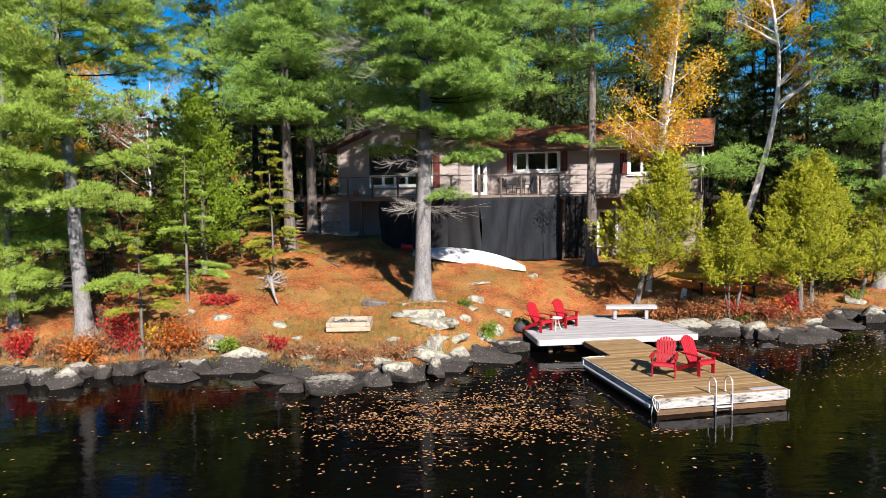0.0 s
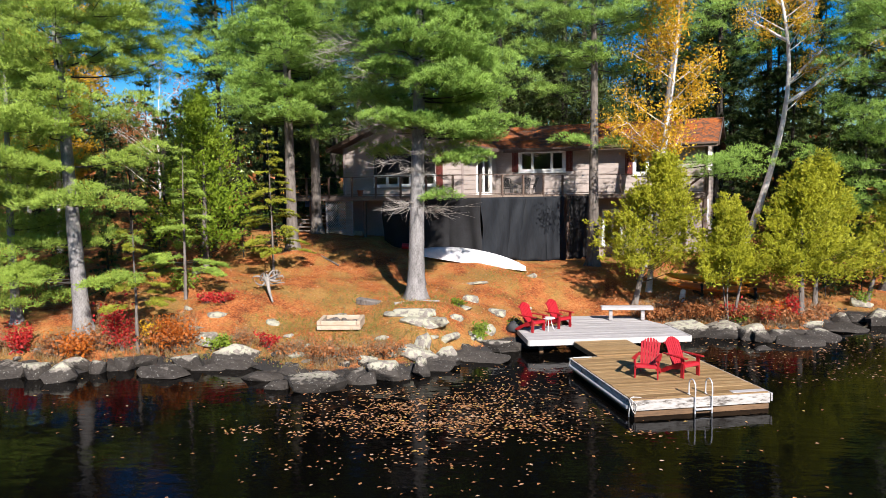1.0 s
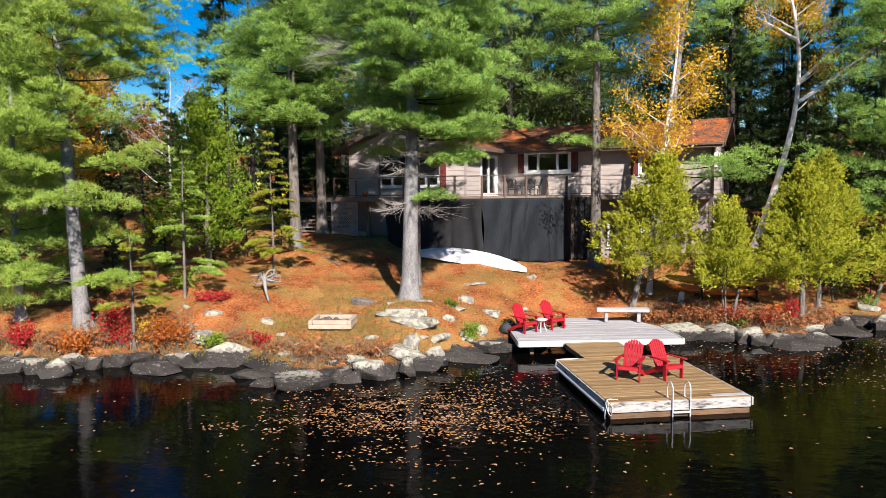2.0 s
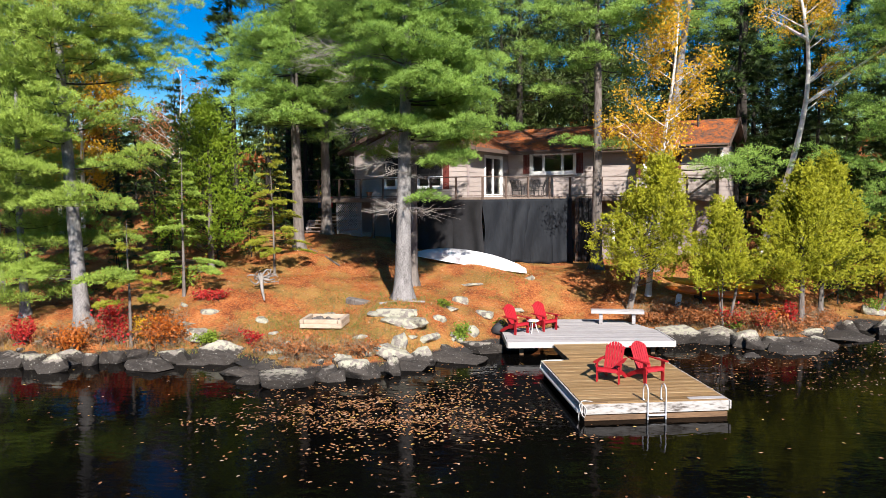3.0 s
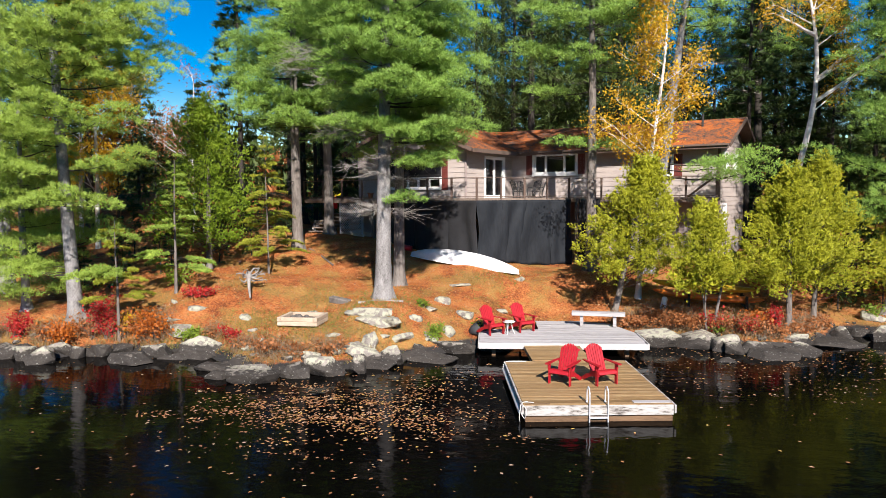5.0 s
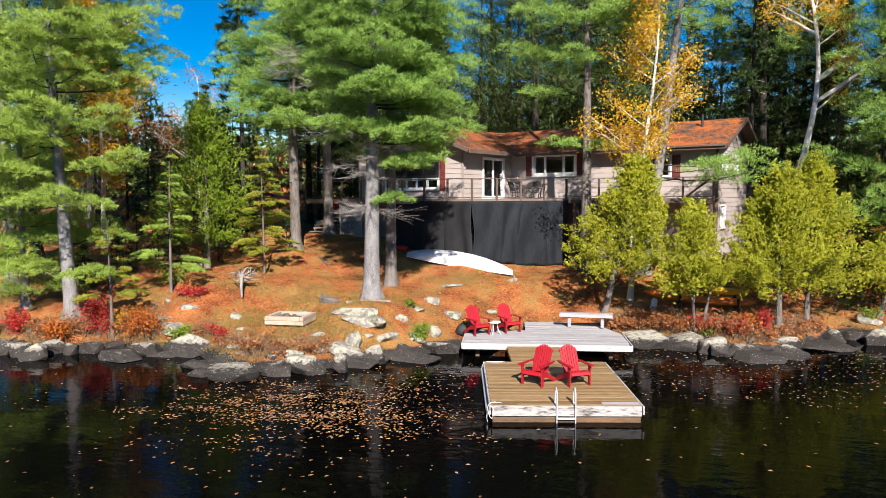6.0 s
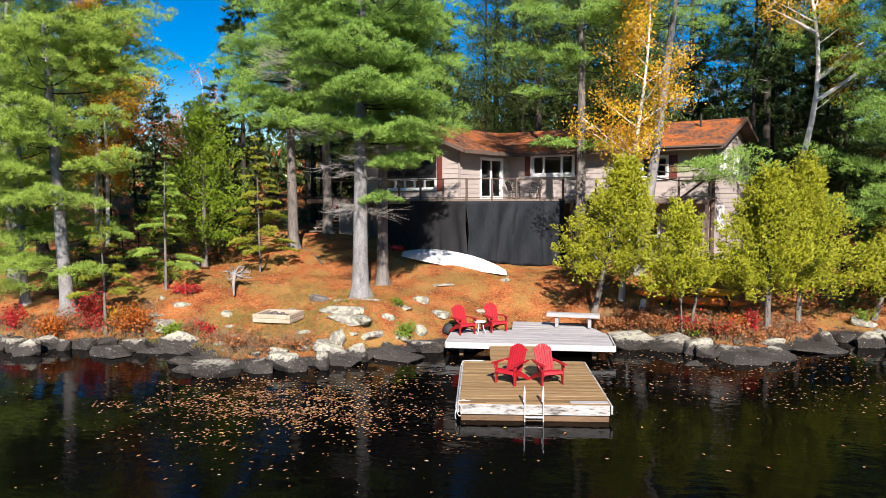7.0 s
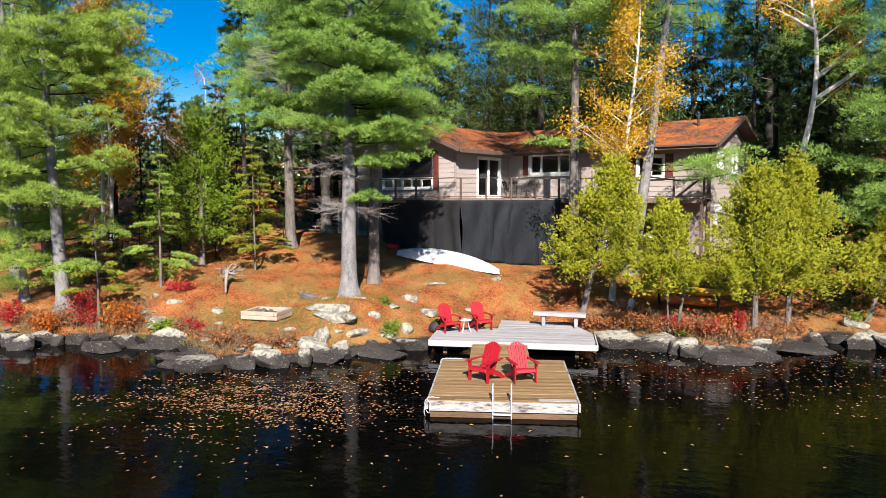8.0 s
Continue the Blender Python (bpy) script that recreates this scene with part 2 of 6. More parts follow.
def rock_material(name, stain_line):
    """Grey granite with pale lichen in blotches and a dark stain up to the lake's high-water line."""
    m = shade(name, ((0.085, 0.074, 0.064), (0.19, 0.168, 0.145), (0.27, 0.24, 0.20)), scales=(2.2, 16), rough=0.85, bump=0.8, bump_scale=9, distance=0.04, vary=0.15, spec=0.25)
    nt = m.node_tree
    n, ln = nt.nodes, nt.links
    bsdf = n["Principled BSDF"]
    base = bsdf.inputs["Base Color"].links[0].from_socket
    geo = n.new("ShaderNodeNewGeometry")
    spots = n.new("ShaderNodeTexNoise")
    spots.inputs["Scale"].default_value, spots.inputs["Detail"].default_value = 5.5, 10
    ln.new(geo.outputs["Position"], spots.inputs["Vector"])
    r = n.new("ShaderNodeValToRGB")
    r.color_ramp.elements[0].position, r.color_ramp.elements[1].position = 0.43, 0.53
    ln.new(spots.outputs["Fac"], r.inputs[0])
    lich = n.new("ShaderNodeMix")
    lich.data_type = "RGBA"
    lich.inputs["B"].default_value = (0.32, 0.31, 0.235, 1)
    ln.new(r.outputs[0], lich.inputs["Factor"])
    ln.new(base, lich.inputs["A"])
    xyz = n.new("ShaderNodeSeparateXYZ")
    ln.new(geo.outputs["Position"], xyz.inputs[0])
    wob = n.new("ShaderNodeMath")
    wob.operation = "MULTIPLY_ADD"
    wob.inputs[1].default_value = -0.5
    ln.new(spots.outputs["Fac"], wob.inputs[0])
    ln.new(xyz.outputs["Z"], wob.inputs[2])
    line = n.new("ShaderNodeMapRange")
    line.inputs["From Min"].default_value, line.inputs["From Max"].default_value = stain_line, stain_line + 0.07
    ln.new(wob.outputs[0], line.inputs["Value"])
    wet = n.new("ShaderNodeMix")
    wet.data_type, wet.blend_type = "RGBA", "MULTIPLY"
    wet.inputs["Factor"].default_value = 1.0
    wet.inputs["B"].default_value = (0.205, 0.2, 0.2, 1)
    ln.new(base, wet.inputs["A"])
    stain = n.new("ShaderNodeMix")
    stain.data_type = "RGBA"
    # crumbs of white lichen on the stained stone
    crumb, cut, dots = n.new("ShaderNodeTexNoise"), n.new("ShaderNodeValToRGB"), n.new("ShaderNodeMix")
    crumb.inputs["Scale"].default_value, crumb.inputs["Detail"].default_value = 17.0, 4
    ln.new(geo.outputs["Position"], crumb.inputs["Vector"])
    cut.color_ramp.elements[0].position, cut.color_ramp.elements[1].position = 0.63, 0.69
    ln.new(crumb.outputs["Fac"], cut.inputs[0])
    dots.data_type = "RGBA"
    dots.inputs["B"].default_value = (0.17, 0.165, 0.15, 1)
    ln.new(cut.outputs[0], dots.inputs["Factor"])
    ln.new(wet.outputs["Result"], dots.inputs["A"])
    ln.new(dots.outputs["Result"], stain.inputs["A"])
    ln.new(line.outputs[0], stain.inputs["Factor"])
    ln.new(lich.outputs["Result"], stain.inputs["B"])
    ln.new(stain.outputs["Result"], bsdf.inputs["Base Color"])
    return m


M["rock"] = rock_material("lichened_granite", 0.10)
M["shore_rock"] = rock_material("stained_shore_granite", 0.09)


def ground_material():
    """Orange pine straw with worn brown, thin yellow-green grass in patches, and a dark rocky lake bed."""
    m = M["duff"]
    n, ln = m.node_tree.nodes, m.node_tree.links
    bsdf = n["Principled BSDF"]
    base = bsdf.inputs["Base Color"].links[0].from_socket
    tc, a = n.new("ShaderNodeTexCoord"), n.new("ShaderNodeTexNoise")
    a.inputs["Scale"].default_value, a.inputs["Detail"].default_value = 0.55, 9
    a.inputs["Roughness"].default_value = 0.7
    ln.new(tc.outputs["Object"], a.inputs["Vector"])
    r = n.new("ShaderNodeValToRGB")
    r.color_ramp.elements[0].position, r.color_ramp.elements[1].position = 0.45, 0.57
    ln.new(a.outputs["Fac"], r.inputs[0])
    k = n.new("ShaderNodeMath")
    k.operation = "MULTIPLY"
    k.inputs[1].default_value = 0.5
    ln.new(r.outputs[0], k.inputs[0])
    mx = n.new("ShaderNodeMix")
    mx.data_type = "RGBA"
    mx.inputs["B"].default_value = (0.29, 0.25, 0.075, 1)
    ln.new(k.outputs[0], mx.inputs["Factor"])
    ln.new(base, mx.inputs["A"])
    geo, xyz, line, bed = n.new("ShaderNodeNewGeometry"), n.new("ShaderNodeSeparateXYZ"), n.new("ShaderNodeMapRange"), n.new("ShaderNodeMix")
    wob = n.new("ShaderNodeMath")
    wob.operation = "MULTIPLY_ADD"
    wob.inputs[1].default_value = -0.4
    ln.new(geo.outputs["Position"], xyz.inputs[0])
    ln.new(a.outputs["Fac"], wob.inputs[0])
    ln.new(xyz.outputs["Z"], wob.inputs[2])
    line.inputs["From Min"].default_value, line.inputs["From Max"].default_value = 0.02, 0.1
    ln.new(wob.outputs[0], line.inputs["Value"])
    bed.data_type = "RGBA"
    bed.inputs["A"].default_value = (0.045, 0.042, 0.04, 1)
    ln.new(line.outputs[0], bed.inputs["Factor"])
    ln.new(mx.outputs["Result"], bed.inputs["B"])
    ln.new(bed.outputs["Result"], bsdf.inputs["Base Color"])


ground_material()


def water_material():
    m = bpy.data.materials.new("dark_lake_water")
    m.use_nodes = True
    n, ln = m.node_tree.nodes, m.node_tree.links
    b = n["Principled BSDF"]
    b.inputs["Base Color"].default_value = (0.0014, 0.0013, 0.0012, 1)
    b.inputs["Roughness"].default_value = 0.01
    b.inputs["IOR"].default_value = 1.135
    tc = n.new("ShaderNodeTexCoord")
    last = None
    for scale, strength, dist, st in ((0.55, 0.2, 0.10, (1, 1.6, 1)), (2.4, 0.17, 0.03, (1, 2.2, 1)), (7.0, 0.07, 0.01, (1, 2.2, 1))):
        mp, w, bp = n.new("ShaderNodeMapping"), n.new("ShaderNodeTexNoise"), n.new("ShaderNodeBump")
        mp.inputs["Scale"].default_value = st
        w.inputs["Scale"].default_value, w.inputs["Detail"].default_value = scale, 2.5
        ln.new(tc.outputs["Object"], mp.inputs[0])
        ln.new(mp.outputs[0], w.inputs["Vector"])
        bp.inputs["Strength"].default_value, bp.inputs["Distance"].default_value = strength, dist
        ln.new(w.outputs["Fac"], bp.inputs["Height"])
        if last:
            ln.new(last, bp.inputs["Normal"])
        last = bp.outputs[0]
    ln.new(last, b.inputs["Normal"])
    return m


M["water"] = water_material()


def glass_material():
    m = bpy.data.materials.new("window_glass")
    m.use_nodes = True
    b = m.node_tree.nodes["Principled BSDF"]
    b.inputs["Base Color"].default_value = (0.8, 0.9, 0.88, 1)
    b.inputs["Roughness"].default_value = 0.02
    b.inputs["IOR"].default_value = 1.5
    b.inputs["Transmission Weight"].default_value = 1.0
    return m


M["glass"] = glass_material()


# ---- making meshes ----
def thing(name, x=0, y=0, z=0, rz=0, label="", category="", group="", kind="", tilt=(0, 0)):
    ob = new(name)
    ob.empty_display_size = 0.2
    ob.matrix_basis = pose(x, y, z, tilt[0], tilt[1], rz)
    return tagged(ob, label, category, group, kind)


def attach(name, data, material, parent=None, label=""):
    data.materials.append(material)
    ob = new(name, data)
    ob.parent = parent
    return tagged(ob, label)


def part(name, bm, material, parent=None, label="", smooth=False):
    data = bpy.data.meshes.new(name)
    bm.normal_update()
    bm.to_mesh(data)
    bm.free()
    if smooth:
        data.shade_smooth()
    return attach(name, data, material, parent, label)


def arrays(name, verts, faces, material, parent=None, label="", smooth=False):
    """A mesh object from arrays of vertices and of faces of one size."""
    data = bpy.data.meshes.new(name)
    data.from_pydata(np.asarray(verts).tolist(), [], np.asarray(faces).tolist())
    if smooth:
        data.shade_smooth()
    return attach(name, data, material, parent, label)


def box(bm, size, at=(0, 0, 0), rot=(0, 0, 0), bevel=0.0):
    """Adds a box, its edges rounded by bevel, to bm. Returns its vertices."""
    m = pose(*at, *rot) @ Matrix.Diagonal((*size, 1))
    verts = bmesh.ops.create_cube(bm, size=1, matrix=m)["verts"]
    if bevel:
        edges = list({e for v in verts for e in v.link_edges})
        bmesh.ops.bevel(bm, geom=edges, offset=bevel, segments=1, affect="EDGES", profile=0.5)
    return verts


def boxed(name, size, at, material, parent, rot=(0, 0, 0), bevel=0.006, label=""):
    bm = bmesh.new()
    box(bm, size, at, rot, bevel)
    return part(name, bm, material, parent, label)


def tube_arrays(points, radii, sides=6):
    """Vertices and quads of a bent, tapered tube."""
    p = np.asarray(points, float)
    r = np.broadcast_to(np.asarray(radii, float), (len(p),))
    d = np.gradient(p, axis=0)
    d /= np.linalg.norm(d, axis=1)[:, None] + 1e-9
    ref = np.where(np.abs(d[:, 2:3]) > 0.9, np.array([[1.0, 0, 0]]), np.array([[0, 0, 1.0]]))
    a = np.cross(d, ref)
    a /= np.linalg.norm(a, axis=1)[:, None] + 1e-9
    b = np.cross(d, a)
    ang = np.arange(sides) * 2 * math.pi / sides
    v = p[:, None] + r[:, None, None] * (np.cos(ang)[None, :, None] * a[:, None] + np.sin(ang)[None, :, None] * b[:, None])
    k = np.arange(len(p) - 1)[:, None] * sides
    i, j = np.arange(sides)[None], (np.arange(sides)[None] + 1) % sides
    f = np.stack([k + i, k + j, k + sides + j, k + sides + i], -1).reshape(-1, 4)
    return v.reshape(-1, 3), f


class Heap:
    """Gathers arrays of vertices and faces into one mesh."""
    def __init__(self):
        self.v, self.f, self.n = [], [], 0

    def add(self, v, f):
        self.v.append(v)
        self.f.append(f + self.n)
        self.n += len(v)

    def tube(self, points, radii, sides=6):
        self.add(*tube_arrays(points, radii, sides))

    def make(self, name, material, parent=None, label="", smooth=False):
        return arrays(name, np.concatenate(self.v), np.concatenate(self.f), material, parent, label, smooth)


def tube(name, points, radii, material, parent, sides=8, label="", smooth=True):
    h = Heap()
    p = np.asarray(points, float)
    r = np.broadcast_to(np.asarray(radii, float), (len(p),))
    h.tube(p, r, sides)
    for k in (0, len(p) - 1):                          # closed ends
        ring = h.v[0][k * sides:(k + 1) * sides]
        h.add(np.concatenate([ring, ring * 0.02 + p[k] * 0.98]), np.array([(i, (i + 1) % sides, sides + (i + 1) % sides, sides + i) for i in range(sides)]))
    return h.make(name, material, parent, label, smooth)


def arc(points, n=24):
    """A smooth line through the points."""
    p = np.array(points, float)
    out = []
    for u in np.linspace(0, 1, n):
        i = min(int(u * (len(p) - 1)), len(p) - 2)
        f = u * (len(p) - 1) - i
        p0, p1, p2, p3 = p[max(i - 1, 0)], p[i], p[i + 1], p[min(i + 2, len(p) - 1)]
        out.append(0.5 * (2 * p1 + (p2 - p0) * f + (2 * p0 - 5 * p1 + 4 * p2 - p3) * f * f + (3 * p1 - p0 - 3 * p2 + p3) * f ** 3))
    return np.array(out)


def unit(v):
    return v / (np.linalg.norm(v, axis=-1, keepdims=True) + 1e-9)


def blades(rng, at, way, count, length, width, spread, face=None, loose=0.12):
    """Thin pointed blades, count of them at each place, fanning out about way; their flat side turned toward face, where given."""
    n = len(at) * count
    c, d = np.repeat(at, count, 0), np.repeat(way, count, 0)
    d = unit(d + spread * rng.normal(size=(n, 3)))
    flat = rng.normal(size=(n, 3)) if face is None else np.repeat(face, count, 0) + 0.22 * rng.normal(size=(n, 3))
    side = unit(np.cross(d, flat)) * width * 0.5
    c = c + loose * length * rng.normal(size=(n, 3)) * np.array([1, 1, 0.6])
    tip = c + d * (length * rng.uniform(0.7, 1.2, (n, 1)))
    v = np.stack([c - side, c + side, tip], 1).reshape(-1, 3)
    return v, np.arange(3 * n).reshape(-1, 3)


def leaves(rng, at, size, up=0.0):
    """Small diamond leaves, turned at random, at the places given."""
    n = len(at)
    a = unit(rng.normal(size=(n, 3)))
    nrm = unit(rng.normal(size=(n, 3)) + np.array([0, 0, up]))
    a = unit(a - nrm * (a * nrm).sum(1, keepdims=True))
    b = np.cross(nrm, a)
    s = size * rng.uniform(0.45, 1.35, (n, 1))
    fold = nrm * s * 0.12
    v = np.stack([at - a * s, at + b * s * 0.6 + fold, at + a * s, at - b * s * 0.6 + fold], 1).reshape(-1, 3)
    return v, np.arange(4 * n).reshape(-1, 4)


SHORE = [(-400, 4), (-60, 14), (-30, 18.0), (-15.5, 20.0), (-13.8, 20.1), (-12.5, 19.9), (-11.6, 19.6), (-11.2, 20.5), (-10.3, 21.0), (-9.8, 21.3), (-8.7, 20.7), (-8.1, 21.2), (-6.9, 21.6),
         (-5.4, 20.4), (-4.5, 19.5), (-3.4, 19.2), (-2.5, 19.75), (-1.4, 20.35), (-0.5, 20.7), (0.2, 22.0), (1.3, 22.9), (2.2, 24.1), (4.5, 25.5), (7, 26.2), (8.8, 26.5),
         (10.4, 26.6), (11.5, 26.1), (12.4, 25.8), (13.1, 25.6), (13.9, 26.2), (15.4, 28.0), (16.0, 29.1), (16.9, 29.8), (17.7, 29.3), (18.6, 29.0), (22, 28.4), (60, 31), (400, 20)]
HEIGHTS = [(-1, 25, 1.62), (-1.5, 28.4, 1.72), (2.1, 25.6, 1.05), (3.2, 32.2, 1.75), (1.3, 33.0, 2.4), (-3.6, 23.2, 0.9), (7.5, 28.3, 1.0), (11, 27.6, 1.05),
           (13.3, 28, 1.0), (15.1, 29.7, 0.85), (18.2, 31.6, 0.7), (6.5, 33.5, 2.0), (9.4, 28.7, 1.15), (-12.3, 21.9, 1.15), (-15.2, 22.7, 1.3),
           (-11, 28.9, 2.2), (-8.1, 32.5, 2.85), (-7.7, 35.6, 3.5), (-7.8, 28.8, 2.0), (-5, 36, 3.3), (-2.5, 34.8, 2.75), (12.5, 36, 2.4),
           (5, 27.4, 0.4), (8.6, 27.2, 0.48), (-13, 36, 3.6), (20, 42, 2.8), (0, 50, 5), (-24, 50, 6), (25, 52, 5), (0, 75, 9), (34, 36, 1.4), (-30, 25, 2.2)]


def ground_z(x, y):
    """Height of the ground, for arrays of x and y."""
    x, y = np.asarray(x, float), np.asarray(y, float)
    s = np.array(SHORE, float)
    d = 0.85 * (y - np.interp(x, s[:, 0], s[:, 1]))
    top = bot = 0
    for cx, cy, cz in HEIGHTS:
        w = 1 / ((x - cx) ** 2 + (y - cy) ** 2 + 1.0) ** 2
        top, bot = top + w * cz, bot + w
    land = top / bot
    k = np.clip(d / 3.2, 0, 1)
    up = -0.12 + (land + 0.12) * (1 - (1 - k) ** 1.8)
    rough = 0.05 * np.sin(1.9 * x + 0.7 * y) * np.sin(1.3 * y - 0.6 * x) + 0.025 * np.sin(4.3 * x + 1.1) * np.sin(3.7 * y)
    bed = np.maximum(-0.12 + 0.6 * d, -2.5) + 24 * np.clip((-190 - y) / 90, 0, 1)     # the far shore closes the lake
    return np.where(d < 0, bed, up + rough * k)


# ---- ground and water ----
def graded(mid0, mid1, step, far, grow=1.25):
    line = list(np.arange(mid0, mid1, step))
    s, x = step, line[-1]
    while x < far:
        s *= grow
        x += s
        line.append(x)
    s, x = step, line[0]
    while x > -far:
        s *= grow
        x -= s
        line.insert(0, x)
    return np.array(line)


gx, gy = graded(-22, 24, 0.3, 1500), graded(15, 46, 0.3, 1500)
gxx, gyy = np.meshgrid(gx, gy)
gz = ground_z(gxx, gyy)
nx, ny = len(gx), len(gy)
gi = (np.arange(ny - 1)[:, None] * nx + np.arange(nx - 1)[None]).reshape(-1)
tagged(arrays("ground", np.stack([gxx, gyy, gz], -1).reshape(-1, 3), np.stack([gi, gi + 1, gi + nx + 1, gi + nx], 1), M["duff"], smooth=True),
       "sloping bank covered with orange pine needles and thin grass", "ground", kind="structure")
tagged(arrays("water", [(-1500, -1500, 0), (1500, -1500, 0), (1500, 60, 0), (-1500, 60, 0)], [(0, 1, 2, 3)], M["water"]),
       "dark still lake water with small ripples", "water", kind="structure")


def gz_at(x, y):
    return float(ground_z(x, y))


# ---- the cottage ----
# its own axes: u along the lake front, v back from the lake; origin at the lake-side corner of the main block
CX, CY, TURN = 12.53, 36.23, -20.0
FLOOR, EAVE, RIDGE = 5.45, 7.95, 9.55
house = thing("cottage", CX, CY, 0, TURN, "two-storey cottage with pale pink siding and needle-covered roof", "house")


def cut_wall(name, along, fixed, a0, a1, z0, z1, holes, material, parent, thick=0.14, outward=-1):
    """A wall with real openings. along: 0, it runs along u at v = fixed; 1, along v at u = fixed."""
    aa = sorted({a0, a1, *[h[0] for h in holes], *[h[1] for h in holes]})
    zz = sorted({z0, z1, *[h[2] for h in holes], *[h[3] for h in holes]})
    bm = bmesh.new()
    for p, q in zip(aa, aa[1:]):
        for r, s in zip(zz, zz[1:]):
            if any(h[0] <= p and q <= h[1] and h[2] <= r and s <= h[3] for h in holes):
                continue
            mid = fixed - outward * thick / 2
            at = ((p + q) / 2, mid, (r + s) / 2) if along == 0 else (mid, (p + q) / 2, (r + s) / 2)
            box(bm, (q - p, thick, s - r) if along == 0 else (thick, q - p, s - r), at)
    bmesh.ops.remove_doubles(bm, verts=bm.verts, dist=1e-4)
    return part(name, bm, material, parent)


SIDINGS = []        # the boards are laid at the end of the file


def siding(along, fixed, a0, a1, z0, z1, holes, outward, parent, limit=None):
    SIDINGS.append((along, fixed, a0, a1, z0, z1, holes, outward, parent, limit))


def window(name, along, fixed, outward, a0, a1, z0, z1, splits, parent, border=0.07, pane="glass", trim="white_trim"):
    """A white-framed window in the wall's opening, with a pane for each split, and a sill."""
    w = thing(name, 0, 0, 0)
    w.parent = parent

    def put(nm, p, q, r, s, depth, off, mat):
        mid = fixed + outward * off
        at = ((p + q) / 2, mid, (r + s) / 2) if along == 0 else (mid, (p + q) / 2, (r + s) / 2)
        return boxed(nm, (q - p, depth, s - r) if along == 0 else (depth, q - p, s - r), at, mat, w, bevel=0.0 if mat == M[pane] else 0.008)
    put("window_frame", a0 - border, a1 + border, z1, z1 + border, 0.1, 0.035, M[trim])
    put("window_frame", a0 - border, a1 + border, z0 - border, z0, 0.1, 0.035, M[trim])
    put("window_frame", a0 - border, a0, z0, z1, 0.098, 0.035, M[trim])
    put("window_frame", a1, a1 + border, z0, z1, 0.098, 0.035, M[trim])
    put("window_sill", a0 - border - 0.03, a1 + border + 0.03, z0 - border - 0.035, z0 - border, 0.13, 0.05, M[trim])
    cuts = [a0, *splits, a1]
    for p, q in zip(cuts, cuts[1:]):
        put("pane", p, q, z0, z1, 0.008, -0.03, M[pane]).visible_shadow = pane != "glass"
        put("sash", p, q, z1 - 0.07, z1, 0.06, 0.0, M[trim])
        put("sash", p, q, z0, z0 + 0.07, 0.06, 0.0, M[trim])
        put("sash", p, p + 0.07, z0 + 0.07, z1 - 0.07, 0.058, 0.0, M[trim])
        put("sash", q - 0.07, q, z0 + 0.07, z1 - 0.07, 0.058, 0.0, M[trim])
    return w


def shutter(along, fixed, outward, a0, a1, z0, z1, parent):
    bm = bmesh.new()
    off = fixed + outward * 0.045
    for k in range(5):
        p, q = a0 + (a1 - a0) * k / 5 + 0.006, a0 + (a1 - a0) * (k + 1) / 5 - 0.006
        box(bm, (q - p, 0.03, z1 - z0) if along == 0 else (0.03, q - p, z1 - z0), ((p + q) / 2, off, (z0 + z1) / 2) if along == 0 else (off, (p + q) / 2, (z0 + z1) / 2), bevel=0.004)
    for z in (z0 + 0.12, z1 - 0.12):
        box(bm, (a1 - a0, 0.02, 0.07), ((a0 + a1) / 2, off + outward * 0.022, z), bevel=0.004)
    return part("shutter", bm, M["shutter"], parent, "oxblood wooden shutter")


U1, U2, V1, V2 = -11.4, -18.5, -5.1, 6.8     # wing from U2 to U1, its front at V1; back wall at V2
main_holes = [(-9.9, -7.42, 6.78, 7.8), (-3.55, -2.25, 6.5, 7.5)]
low_main = [(-5.2, -4.2, 2.6, 4.5), (-3.4, -2.6, 3.5, 4.6)]
wing_holes = [(-16.55, -12.95, 6.62, 8.0), (-16.55, -12.95, 5.98, 6.5)]
door_hole = [(-3.1, -1.0, 5.5, 7.6)]
east_holes = [(1.1, 1.9, 6.7, 7.65), (3.6, 4.4, 6.7, 7.65), (0.9, 1.7, 4.0, 5.0)]
wall_front = cut_wall("wall", 0, 0.0, U1, 0, FLOOR - 0.25, 8.1, main_holes, M["siding"], house)
wall_low = cut_wall("wall", 0, 0.02, U1, 0, 1.2, FLOOR - 0.25, low_main, M["panel"], house)
wall_wing = cut_wall("wall", 0, V1, U2, U1, FLOOR - 0.25, 8.1, wing_holes, M["siding"], house)
wall_wing_low = cut_wall("wall", 0, V1 + 0.02, U2, U1, 2.0, FLOOR - 0.25, [], M["panel"], house)
wall_door = cut_wall("wall", 1, U1, V1 + 0.14, 0, FLOOR - 0.25, 8.1, door_hole, M["siding"], house, outward=1)
wall_east = cut_wall("wall", 1, 0.0, 0.14, V2, 1.2, 8.1, east_holes, M["siding"], house, outward=1)
cut_wall("wall", 1, U2, V1 + 0.14, V2, 2.0, 8.1, [], M["siding"], house)
cut_wall("wall", 0, V2, U2 + 0.14, -0.14, 1.2, 8.1, [], M["siding"], house, outward=1)
cut_wall("wall", 1, U1, V1 + 0.16, 0, 1.5, FLOOR - 0.25, [], M["panel"], house, outward=1)
siding(0, 0.0, U1, 0, FLOOR - 0.2, 8.05, main_holes, -1, wall_front)
siding(0, V1, U2, U1, FLOOR - 0.2, 8.05, wing_holes, -1, wall_wing)
siding(1, U1, V1, 0, FLOOR - 0.2, 7.95, door_hole, 1, wall_door)
siding(1, 0.0, 0, V2, 2.6, 8.05, east_holes, 1, wall_east)
